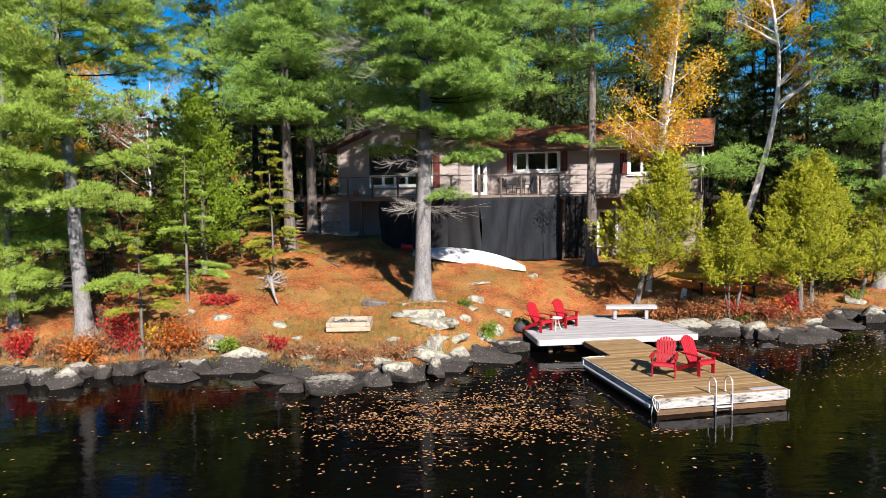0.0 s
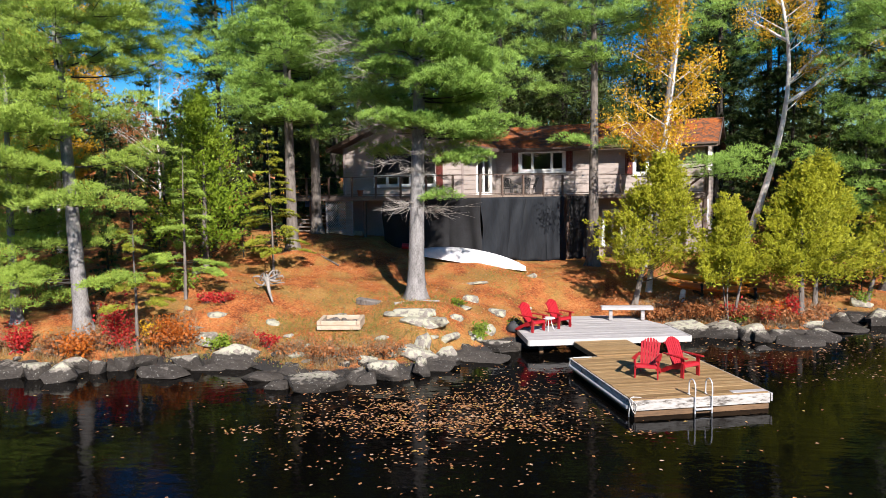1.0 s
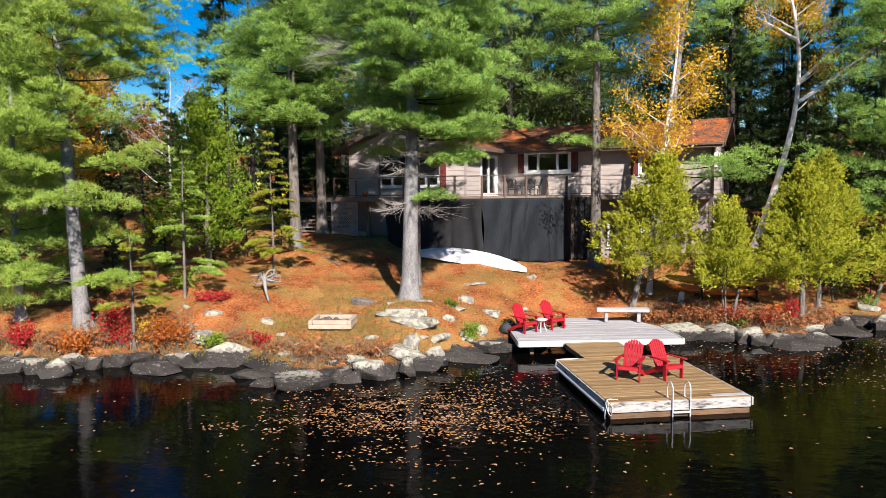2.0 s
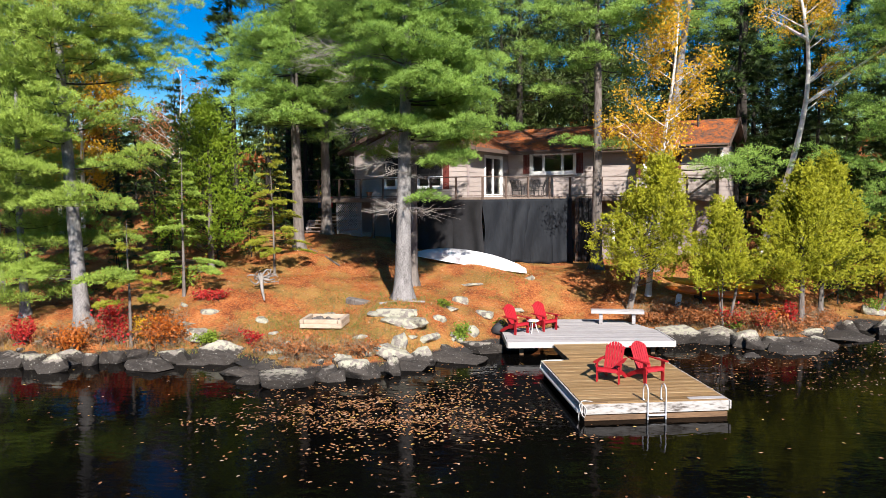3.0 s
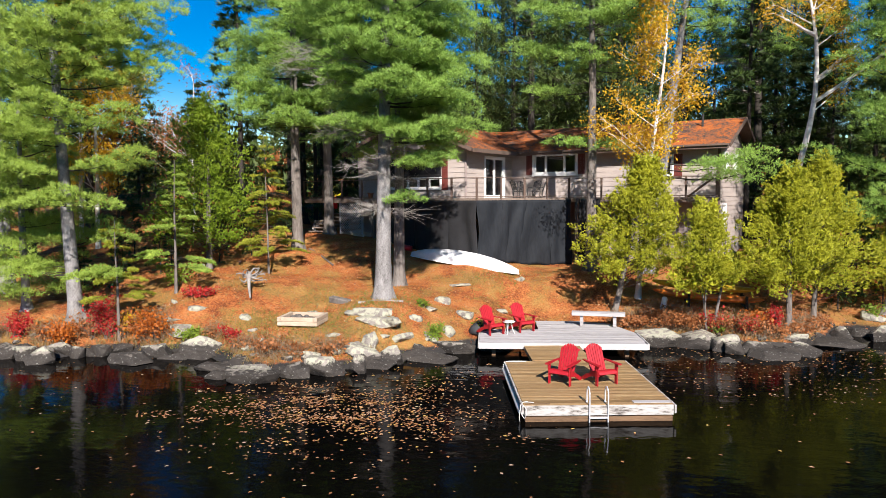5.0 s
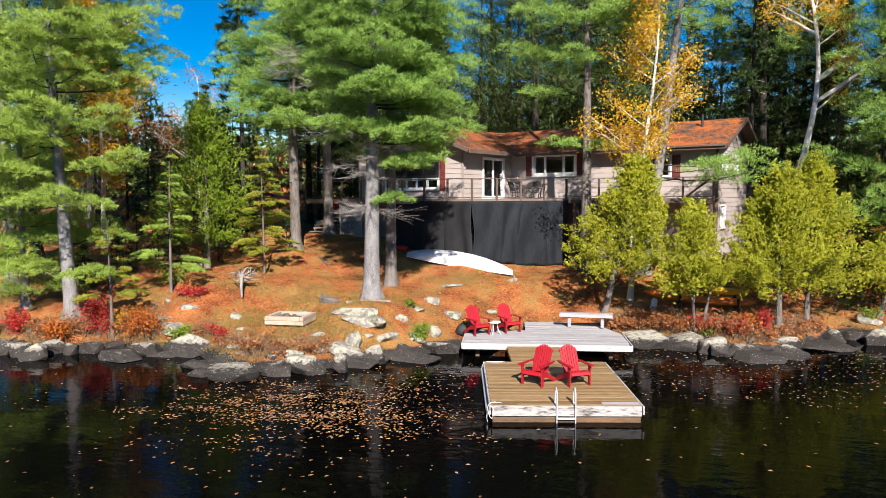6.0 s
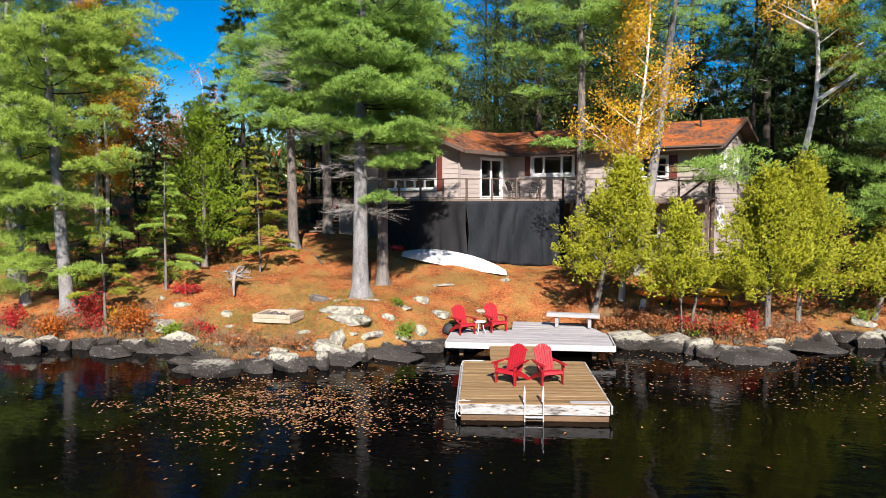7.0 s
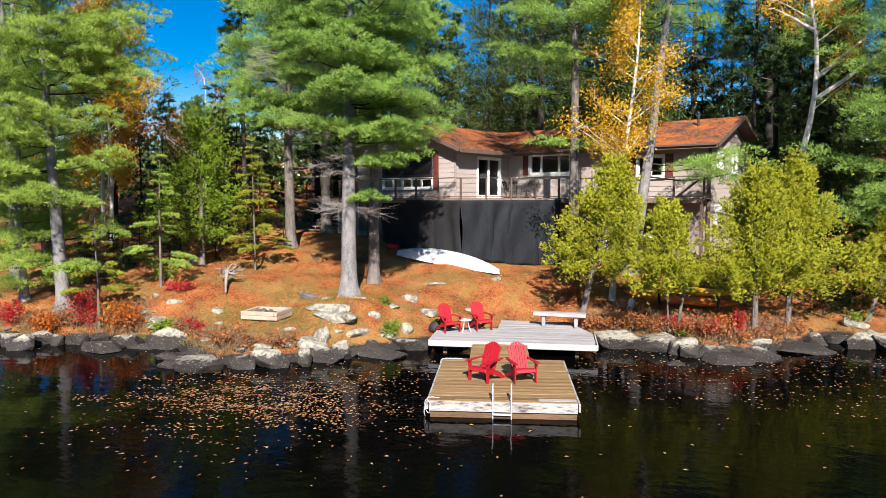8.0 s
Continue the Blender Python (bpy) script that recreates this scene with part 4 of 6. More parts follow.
        tube("leg", arc([(0.1 * math.cos(a), 0.1 * math.sin(a), 0.44), (0.13 * math.cos(a), 0.13 * math.sin(a), 0.2), (0.22 * math.cos(a), 0.22 * math.sin(a), 0.0)], 8), 0.018, M["white_plastic"], t)


side_table()


def bench():
    t = thing("plank_bench", 6.92, 26.95, 0, 1, "weathered grey plank bench on two post legs", "bench")
    g = PZ + 0.02
    boxed("seat", (2.0, 0.3, 0.06), (0, 0, 1.07), M["plank_grey"], t, bevel=0.012)
    boxed("seat_apron", (2.0, 0.05, 0.1), (0, -0.14, 1.0), M["plank_grey"], t, bevel=0.008)
    for a in (-0.62, 0.62):
        boxed("leg", (0.13, 0.13, 1.05 - g), (a, 0, (1.05 + g) / 2), M["plank_grey"], t)


bench()


def canoe(name, p, q, label, material, rim, beam=0.85, depth=0.36, parts=True):
    """A hull turned upside down between the ends p and q, its keel upward."""
    p, q = Vector(p), Vector(q)
    L = (q - p).length
    t = thing(name, 0, 0, 0, 0, label, "canoe")
    mid = (p + q) / 2
    d = q - p
    t.matrix_basis = Matrix.Translation(mid) @ pose(0, 0, 0, 0, -math.degrees(math.asin(d.z / L)), math.degrees(math.atan2(d.y, d.x)))
    n, m = 41, 15
    verts = []
    for i in range(n):
        s = -1 + 2 * i / (n - 1)
        w = beam / 2 * (1 - abs(s) ** 2.1) ** 0.9 + 0.015
        rise = 0.04 * abs(s) ** 3
        for j in range(m):
            a = math.pi * j / (m - 1)
            c = math.cos(a)
            zc = depth * (math.sin(a) ** 0.75) * (0.3 + 0.7 * (1 - abs(s) ** 2.2))
            verts.append((s * L / 2 * (1 - 0.02 * math.sin(a)), w * math.copysign(abs(c) ** 0.85, c), zc - rise * (1 - math.sin(a) * 0.8)))
    k = (np.arange(n - 1)[:, None] * m + np.arange(m - 1)[None]).reshape(-1)
    arrays("hull", verts, np.stack([k, k + m, k + m + 1, k + 1], 1), material, t, smooth=True)
    v = np.array(verts).reshape(n, m, 3)
    for j in (0, m - 1):
        tube("gunwale", v[:, j], 0.02, rim, t, 6)
    tube("keel_strip", v[2:-2, m // 2] + np.array([0, 0, 0.006]), 0.012, rim if parts else material, t, 6)
    return t


canoe("white_canoe", (-2.2, 32.75, 2.66), (3.22, 32.35, 1.9), "white canoe lying upside down on the needle-covered bank", M["canoe_white"], M["white_trim"], 1.5, 0.6, False)
tagged(tube("red_canoe_end", [(-2.75, 33.0, gz_at(-2.7, 33.0) + 0.3), (-2.2, 32.9, gz_at(-2.2, 32.9) + 0.32)], (0.16, 0.13), M["red_paint"], None, 10), "dark red canoe end behind a white canoe", "canoe")


def kayak(p, q, label, material):
    p, q = Vector(p), Vector(q)
    L = (q - p).length
    d = q - p
    t = thing("kayak", 0, 0, 0, 0, label, "kayak", "kayaks on the rack")
    t.matrix_basis = Matrix.Translation((p + q) / 2) @ pose(0, 0, 0, 0, -math.degrees(math.asin(d.z / L)), math.degrees(math.atan2(d.y, d.x)))
    n, m = 33, 14
    v = []
    for i in range(n):
        s = -1 + 2 * i / (n - 1)
        w = 0.33 * max(1 - abs(s) ** 2.2, 0.0) ** 0.8 + 0.01
        h = 0.17 * max(1 - abs(s) ** 3, 0.0) ** 0.6 + 0.02
        for j in range(m):
            a = 2 * math.pi * j / m
            v.append((s * L / 2, w * math.cos(a), h * math.sin(a) * (1.0 if math.sin(a) > 0 else 0.75) + 0.1 * abs(s) ** 4))
    i, j = np.arange(n - 1)[:, None] * m, np.arange(m)[None]
    f = np.stack([i + j, i + m + j, i + m + (j + 1) % m, i + (j + 1) % m], -1).reshape(-1, 4)
    arrays("hull", v, f, material, t, smooth=True)
    ring = [(0.45 * math.cos(a), 0.2 * math.sin(a), 0.185) for a in np.linspace(0, 2 * math.pi, 25)]
    tube("cockpit_rim", ring, 0.02, M["dark_rim"], t, 6)


kayak((9.1, 30.1, 1.87), (13.2, 30.1, 1.58), "yellow kayak on a low log rack under cedars", M["kayak_yellow"])
kayak((9.1, 29.8, 1.53), (13.4, 29.7, 1.22), "orange kayak on a low log rack under cedars", M["kayak_orange"])
rack = thing("kayak_rack", 0, 0, 0, 0, "low log rack holding two kayaks", "rack")
for x in (10.5, 12.7):
    g = gz_at(x, 29.9)
    tube("rack_log", [(x, 29.3, 1.24 - 0.07 * (x - 9.7)), (x, 30.6, 1.24 - 0.07 * (x - 9.7))], 0.06, M["bark_dark"], rack)
    tube("rack_log", [(x, 29.4, 1.6 - 0.07 * (x - 9.7)), (x, 30.6, 1.6 - 0.07 * (x - 9.7))], 0.05, M["bark_dark"], rack)
    for y in (29.4, 30.5):
        tube("rack_post", [(x, y, g - 0.1), (x, y, 1.7 - 0.07 * (x - 9.7))], 0.055, M["bark_dark"], rack)


def fire_box():
    x, y = -3.6, 23.2
    g = gz_at(x, y)
    t = thing("fire_pit", x, y, g + 0.02, 4, "square fire pit of pale timber blocks with ash inside", "fire pit")
    for k in range(2):
        z = 0.09 + 0.155 * k
        for s in (-1, 1):
            boxed("timber", (1.5 - 0.3 * (k % 2), 0.14, 0.15), (0.0, s * 0.56, z), M["timber_pale"], t, bevel=0.015)
            boxed("timber", (0.14, 0.97 + 0.3 * (k % 2) - 0.004, 0.15), (s * 0.68, 0, z), M["timber_pale"], t, bevel=0.015)
    bm = bmesh.new()
    bmesh.ops.create_grid(bm, x_segments=14, y_segments=12, size=0.5, matrix=pose(0, 0, 0.17) @ Matrix.Diagonal((1.22, 0.98, 1, 1)))
    for v in bm.verts:
        v.co.z += 0.05 * noise.noise(v.co * 6)
    part("ash_bed", bm, M["ash"], t, "grey ash and charred stones")
    rng = np.random.default_rng(3)
    for k in range(7):
        bm = bmesh.new()
        bmesh.ops.create_icosphere(bm, subdivisions=2, radius=rng.uniform(0.07, 0.13), matrix=pose(rng.uniform(-0.45, 0.45), rng.uniform(-0.34, 0.34), 0.21))
        for v in bm.verts:
            v.co += v.normal * 0.03 * noise.noise(v.co * 9)
        part("stone", bm, M["ash"], t, smooth=True)


fire_box()


# ---- rocks ----
def rock_mesh(seed, power, sub=3, lump=1.0, cuts=7, sharp=28):
    """A stone that fills a unit cube: a rounded block, planed by tilted cuts and roughened."""
    rng = np.random.default_rng(seed)
    bm = bmesh.new()
    bmesh.ops.create_cube(bm, size=2)
    bmesh.ops.subdivide_edges(bm, edges=list(bm.edges), cuts=2 ** sub + 3, use_grid_fill=True)
    normals = unit(rng.normal(size=(cuts, 3)) * np.array([1, 1, 0.8]) + np.array([0, 0, 0.25]))
    dist = rng.uniform(0.6, 0.98, cuts)
    off = Vector(rng.uniform(-50, 50, 3))
    skew = rng.normal(size=4) * 0.16
    for v in bm.verts:
        c = v.co
        r = (abs(c.x) ** power + abs(c.y) ** power + abs(c.z) ** power) ** (1 / power)
        v.co = c / r
        for nrm, d in zip(normals, dist):
            k = v.co.dot(Vector(nrm)) - d
            if k > 0:
                v.co -= Vector(nrm) * k * 0.95
        v.co.z += skew[0] * v.co.x + skew[1] * v.co.y * 0.6
        v.co.x += skew[2] * v.co.y + skew[3] * v.co.z
    for v in bm.verts:
        c = v.co.copy()
        v.co += c.normalized() * lump * (0.13 * noise.noise(c * 1.5 + off) + 0.06 * noise.noise(c * 3.6 + off) + 0.03 * noise.noise(c * 9 + off))
    co = np.array([v.co for v in bm.verts])
    lo, hi = co.min(0), co.max(0)
    for v, c in zip(bm.verts, (co - lo) / (hi - lo) - 0.5):
        v.co = Vector(c)
    data = bpy.data.meshes.new("rock")
    bm.to_mesh(data)
    bm.free()
    data.shade_smooth()
    data.set_sharp_from_angle(angle=radians(sharp))
    return data


def shard_mesh(seed):
    """An angular block of split granite that fills a unit cube: the hull of a few points, its edges worn."""
    rng = np.random.default_rng(seed)
    p = rng.normal(size=(15, 3))
    p /= (np.abs(p) ** 5).sum(1, keepdims=True) ** 0.2
    p[:, 2] += 0.22 * rng.normal() * p[:, 0] - 0.15 * p[:, 1]
    bm = bmesh.new()
    for c in p * rng.uniform(0.82, 1.0, (15, 1)):
        bm.verts.new(c)
    bmesh.ops.convex_hull(bm, input=list(bm.verts))
    bmesh.ops.dissolve_limit(bm, angle_limit=radians(16), verts=list(bm.verts), edges=list(bm.edges))
    bmesh.ops.bevel(bm, geom=list(bm.edges), offset=0.07, segments=2, affect="EDGES", profile=0.6)
    bmesh.ops.triangulate(bm, faces=list(bm.faces))
    bmesh.ops.subdivide_edges(bm, edges=[e for e in bm.edges if e.calc_length() > 0.45], cuts=2)
    off = Vector(rng.uniform(-50, 50, 3))
    for v in bm.verts:
        v.co += v.co.normalized() * (0.07 * noise.noise(v.co * 1.8 + off) + 0.035 * noise.noise(v.co * 5 + off))
    co = np.array([v.co for v in bm.verts])
    lo, hi = co.min(0), co.max(0)
    for v, c in zip(bm.verts, (co - lo) / (hi - lo) - 0.5):
        v.co = Vector(c)
    bmesh.ops.triangulate(bm, faces=list(bm.faces))
    bmesh.ops.recalc_face_normals(bm, faces=list(bm.faces))
    data = bpy.data.meshes.new("rock")
    bm.to_mesh(data)
    bm.free()
    data.shade_smooth()
    data.set_sharp_from_angle(angle=radians(24))
    return data


ROCKS = {"rock": [shard_mesh(80 + s) if s % 2 else rock_mesh(s, 2.8, 2, 0.8, 9, 30) for s in range(10)], "dark": [shard_mesh(40 + s) for s in range(12)]}
for kind_, mat_ in (("rock", "rock"), ("dark", "shore_rock")):
    for data in ROCKS[kind_]:
        data.materials.append(M[mat_])


def rock(kind_, k, x, y, sx, sy, sz, rz=0):
    """A stone of that width, depth and height above its foot; dark ones stand in the water's edge, the others lie half sunk in the bank."""
    ob = new("rock", ROCKS[kind_][k % len(ROCKS[kind_])])
    if kind_ == "dark":
        foot, top = -0.22, sz
        tagged(ob, "dark wet shore rock at the water line", "rock", "dark shore rocks")
    else:
        foot = gz_at(x, y - 0.4 * sy)
        foot, top = foot - 0.5 * sz, foot + 0.85 * sz
        tagged(ob, "grey granite boulder blotched with pale lichen", "rock", "lichened boulders")
    ob.matrix_basis = pose(x, y, (foot + top) / 2, 0, 0, rz) @ Matrix.Diagonal((sx, sy, top - foot, 1))
    return ob


def stones(kind_, first, rows):
    """Stones one after another: x, y, width, depth, height."""
    for k, (x, y, sx, sy, sz) in enumerate(rows):
        rock(kind_, first + k, x, y, sx, sy, sz, 14 * math.sin(7.3 * x + 2.1 * y) + 180 * (k % 2))


# the water's edge west of the dock
stones("dark", 0, ((-15.6, 20.0, 1.9, 1.2, 0.42), (-13.8, 19.9, 1.85, 1.1, 0.38), (-12.5, 19.7, 0.85, 0.6, 0.5), (-11.5, 19.4, 1.05, 0.8, 0.55), (-11.6, 20.4, 0.85, 0.6, 0.5), (-10.88, 20.35, 0.58, 0.5, 0.42),
                   (-10.62, 20.75, 0.6, 0.5, 0.3), (-10.25, 20.8, 0.62, 0.5, 0.4), (-9.9, 21.3, 0.95, 0.7, 0.32), (-8.65, 20.3, 1.85, 1.15, 0.33), (-8.2, 21.1, 1.15, 0.8, 0.46), (-7.05, 21.35, 1.8, 0.9, 0.3), (-7.45, 20.9, 1.15, 0.7, 0.18)))
stones("dark", 3, ((-5.3, 19.9, 1.45, 0.8, 0.26), (-4.55, 18.95, 0.75, 0.55, 0.24), (-3.35, 18.95, 1.75, 1.25, 0.46), (-2.45, 19.65, 0.85, 0.7, 0.4), (-2.05, 19.55, 0.72, 0.5, 0.3),
                   (-1.4, 20.25, 1.45, 1.2, 0.56), (-0.5, 20.5, 0.55, 0.6, 0.55), (-0.1, 21.3, 1.3, 0.8, 0.26), (0.2, 21.85, 0.95, 0.8, 0.6), (1.25, 22.6, 2.15, 1.3, 0.33), (2.0, 23.95, 1.5, 1.0, 0.42), (-0.95, 20.1, 0.4, 0.35, 0.18), (3.3, 24.5, 1.4, 1.0, 0.3)))
# and east of it
stones("dark", 5, ((9.1, 26.5, 1.7, 1.1, 0.62), (10.45, 26.6, 1.8, 1.3, 0.52), (11.45, 26.1, 1.15, 0.8, 0.56), (11.7, 25.75, 0.95, 0.7, 0.42), (12.4, 25.8, 1.45, 0.95, 0.4), (12.8, 25.3, 1.85, 1.15, 0.27),
                   (11.15, 24.35, 0.66, 0.4, 0.14), (13.9, 25.95, 1.25, 0.95, 0.46), (13.3, 26.5, 1.3, 0.9, 0.35), (15.4, 27.85, 2.3, 1.4, 0.2), (16.05, 29.15, 0.85, 0.6, 0.5), (17.6, 29.15, 1.4, 0.9, 0.56), (18.7, 28.95, 1.7, 1.1, 0.66), (20.2, 28.7, 1.7, 1.1, 0.6), (21.8, 28.5, 1.6, 1.1, 0.7)))
# pale lichened stones above them
stones("rock", 0, ((-13.45, 20.4, 0.9, 0.6, 0.48), (-12.0, 19.95, 0.65, 0.5, 0.3), (-6.7, 21.75, 1.85, 1.0, 1.0), (-8.85, 22.95, 0.95, 0.7, 0.16), (-8.4, 22.65, 1.05, 0.7, 0.2), (-8.3, 22.35, 1.05, 0.65, 0.22), (-8.35, 23.75, 0.8, 0.55, 0.2), (-9.55, 24.15, 0.4, 0.3, 0.2),
                   (-6.25, 23.8, 0.68, 0.5, 0.2), (-5.3, 22.6, 0.38, 0.3, 0.14), (-4.4, 21.4, 0.36, 0.3, 0.15), (-4.3, 20.25, 1.1, 0.75, 0.26), (-4.5, 20.9, 0.6, 0.4, 0.18), (-3.4, 19.6, 0.66, 0.45, 0.24), (-2.65, 20.05, 0.8, 0.5, 0.26)))
stones("rock", 4, ((-5.2, 20.35, 1.5, 0.95, 0.36), (-2.2, 20.65, 0.68, 0.55, 0.46), (-1.55, 21.3, 0.42, 0.32, 0.2), (-1.35, 20.5, 1.2, 0.8, 0.42), (-0.75, 21.6, 1.45, 1.0, 0.56), (-0.58, 21.95, 0.54, 0.48, 0.6), (0.15, 22.1, 1.0, 0.6, 0.36), (-0.3, 22.6, 0.4, 0.3, 0.12), (0.36, 24.25, 0.55, 0.4, 0.24),
                   (0.68, 25.45, 0.52, 0.38, 0.18), (0.8, 26.9, 0.64, 0.45, 0.3), (1.8, 26.1, 0.74, 0.5, 0.28), (1.55, 24.55, 0.52, 0.45, 0.42), (1.1, 23.75, 0.54, 0.45, 0.4), (0.85, 23.1, 0.78, 0.6, 0.36), (1.9, 24.35, 0.78, 0.5, 0.22)))
stones("rock", 1, ((0.9, 29.4, 1.2, 0.75, 0.18), (-2.0, 22.1, 0.52, 0.35, 0.16), (-4.0, 25.0, 0.55, 0.4, 0.1), (-3.45, 20.65, 0.5, 0.35, 0.26), (-2.9, 20.45, 0.4, 0.3, 0.16), (3.0, 28.0, 0.6, 0.4, 0.14), (5.2, 28.0, 0.5, 0.4, 0.16), (3.4, 30.9, 0.5, 0.4, 0.22),
                   (9.1, 26.95, 1.8, 1.0, 0.42), (10.5, 26.95, 1.7, 0.9, 0.35), (11.6, 26.55, 1.5, 0.8, 0.4), (12.3, 26.15, 1.3, 0.6, 0.35), (13.85, 27.0, 0.9, 0.55, 0.42)))
stones("rock", 6, ((16.95, 29.9, 1.15, 0.8, 0.6), (17.8, 31.0, 0.9, 0.6, 0.5), (18.3, 30.0, 1.1, 0.8, 0.5), (14.2, 28.0, 0.6, 0.4, 0.15), (-11.0, 28.2, 0.5, 0.4, 0.35), (8.0, 27.0, 0.8, 0.6, 0.3), (4.2, 26.3, 0.6, 0.5, 0.3)))
# the bare ledge below the tall pine: low shoulders of bedrock
for k, x, y, sx, sy, sz, rz in ((2, -1.5, 23.75, 1.3, 1.0, 0.2, -30), (5, -0.95, 23.85, 1.5, 1.3, 0.3, -24), (7, -0.35, 23.45, 1.5, 1.2, 0.38, -36), (1, 0.1, 23.1, 1.1, 0.9, 0.36, 10), (4, -0.75, 23.25, 1.5, 1.0, 0.3, -12)):
    rock("rock", k, x, y, sx, sy, sz, rz)

rng = np.random.default_rng(17)
for k in range(64):
    x = rng.uniform(-15, 2.4) if k < 42 else rng.uniform(8.8, 18)
    y = float(np.interp(x, [p[0] for p in SHORE], [p[1] for p in SHORE])) + rng.uniform(0.1, 1.2)
    s = rng.uniform(0.14, 0.34)
    rock("rock", k, x, y, s * 1.3, s, s * 0.5, rng.uniform(0, 180))


# ---- trees ----
LIGHT = np.array(to_sun)


def path_of(x, y, z0, height, lean, rng, n=14, wob=0.12):
    s = np.linspace(0, 1, n)
    ph = rng.uniform(0, 6.28, 4)
    px = lean[0] * s + wob * np.sin(3 * s + ph[0]) * s + wob * 0.4 * np.sin(9 * s + ph[1]) * s
    py = lean[1] * s + wob * np.sin(3.4 * s + ph[2]) * s + wob * 0.4 * np.sin(8 * s + ph[3]) * s
    return np.stack([px, py, z0 + height * s], 1)


def trunk_mesh(parent, line, r, material, flare=1.75, sides=14, top=0.12):
    s = np.linspace(0, 1, len(line))
    fine = np.stack([np.interp(np.linspace(0, 1, 48) ** 1.4, s, line[:, k]) for k in range(3)], 1)
    f = np.linspace(0, 1, 48) ** 1.4
    h = fine[:, 2] - fine[0, 2]
    rad = r * (1 - (1 - top) * f) * (1 + (flare - 1) * np.exp(-h / 0.42))
    v, q = tube_arrays(fine, rad, sides)
    ang = np.tile(np.arange(sides), 48) * 2 * math.pi / sides
    hh = np.repeat(h, sides)
    k = 1 + 0.26 * np.exp(-hh / 0.35) * np.sin(ang * 5 + 1.0) + 0.02 * np.sin(ang * 5 + hh * 6)
    c = np.repeat(fine, sides, 0)
    return arrays("trunk", c + (v - c) * k[:, None], q, material, parent, smooth=True)


def pine(x, y, height, r, bare, spread, seed, label, blade=(0.13, 0.032), per=9, dense=1.0, lean=(0, 0), step=0.85, mat="needles", bark="bark", extra=(), top_cut=1.0, droop=0.0,
         base=None, dead=3, gaps=0.2, name="white_pine", each=True, clear=(), front=0, front_from=0.3, flare=1.75):
    """A white pine: whorls of long level limbs with flat plumes of needle tufts."""
    rng = np.random.default_rng(seed)
    z0 = (gz_at(x, y) if base is None else base) - 0.15
    t = thing(name, x, y, z0, 0, label, "tree", "pines")
    line = path_of(0, 0, 0, height, lean, rng)
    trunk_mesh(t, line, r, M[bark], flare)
    lz = line[:, 2]

    def stem(z):
        return np.array([np.interp(z, lz, line[:, 0]), np.interp(z, lz, line[:, 1]), z])
    wood, at, way, out = Heap(), [], [], []
    limbs = []
    z, a = bare, rng.uniform(0, 6.28)
    while z < height - 0.3:
        f = (z - bare) / (height - bare)
        prof = spread * (1 - f) ** 0.62 * (0.62 + 0.38 * min(1, f / 0.12))
        whorl = rng.uniform(0.7, 1.1)
        for k in range(rng.integers(4, 7)):
            a += 2.4 + rng.normal() * 0.25
            if rng.random() < gaps:
                continue
            limbs.append((z + rng.uniform(-0.14, 0.14), a, prof * whorl * rng.uniform(0.6, 1.12), 0.02 + 0.75 * f ** 1.3 - droop + rng.normal() * 0.05))
        z += step * rng.uniform(0.75, 1.3)
    for k in range(front):
        limbs.append((bare + front_from + (k + rng.uniform(0, 0.6)) * 1.15, radians(rng.uniform(-112, -50)), spread * rng.uniform(0.45, 0.75), 0.05 + 0.02 * k))
    for z, az, L, up in extra:
        limbs.append((z, radians(az), L, up))
    for z, az, L, up in limbs:
        if any(low < z < top and a0 < math.degrees(az) % 360 < a1 for low, top, a0, a1 in clear):
            continue
        if L < 0.25 or z > height * top_cut:
            continue
        d = np.array([math.cos(az), math.sin(az), 0])
        sidew = np.array([-d[1], d[0], 0])
        s = np.linspace(0, 1, 7)
        bend = rng.normal() * 0.12
        pts = stem(z) + d * (L * s)[:, None] + sidew * (L * bend * s ** 2)[:, None] + np.array([0, 0, 1.0]) * (L * (up * s - 0.10 * s * (1 - s) * 2 + 0.10 * s ** 3))[:, None]
        if each:
            wood = Heap()
        wood.tube(pts if each else pts[::2], (0.014 + 0.007 * L) * (1 - 0.85 * (s if each else s[::2])), 5 if each else 3)
        pads = max(2, int(L * 1.5 + 0.5))
        n = max(5, int(L * 47 * dense * (0.4 if (each and z0 + z > 15) or (not each and z > 15) else 1) / pads))
        for i in range(pads):
            # each side branch ends in a flat cushion of needle tufts
            u = 1.0 if i == 0 else 0.2 + 0.75 * (i + rng.uniform(-0.3, 0.3)) / pads
            o = np.array([np.interp(u, s, pts[:, k]) for k in range(3)])
            sgn = 0 if i == 0 else (1 if i % 2 else -1)
            td = unit(d * rng.uniform(0.5, 0.9) + sidew * sgn * rng.uniform(0.6, 1.0) + np.array([0, 0, rng.uniform(0.0, 0.1)]))
            tl = (0.25 + 0.42 * L * (1.05 - u)) * rng.uniform(0.7, 1.2)
            c = o + td * tl
            if each:
                wood.tube(np.stack([o, c]), (0.014, 0.005), 3)
            w = (0.46 + 0.10 * L) * rng.uniform(0.8, 1.25) * (1.0 if each else 1.2)
            rr, ra = rng.uniform(0.0, 1.0, (n, 1)) ** 0.5, rng.uniform(0, 6.28, (n, 1))
            ring = rr * (np.cos(ra) * td * np.array([1.3, 1.3, 0.3]) + np.sin(ra) * np.array([-td[1], td[0], 0]))
            rise = 0.55 * (1 - rr ** 2) - 0.2 * rr + 0.1 * rng.normal(size=(n, 1))
            up1 = np.array([0, 0, 1.0])
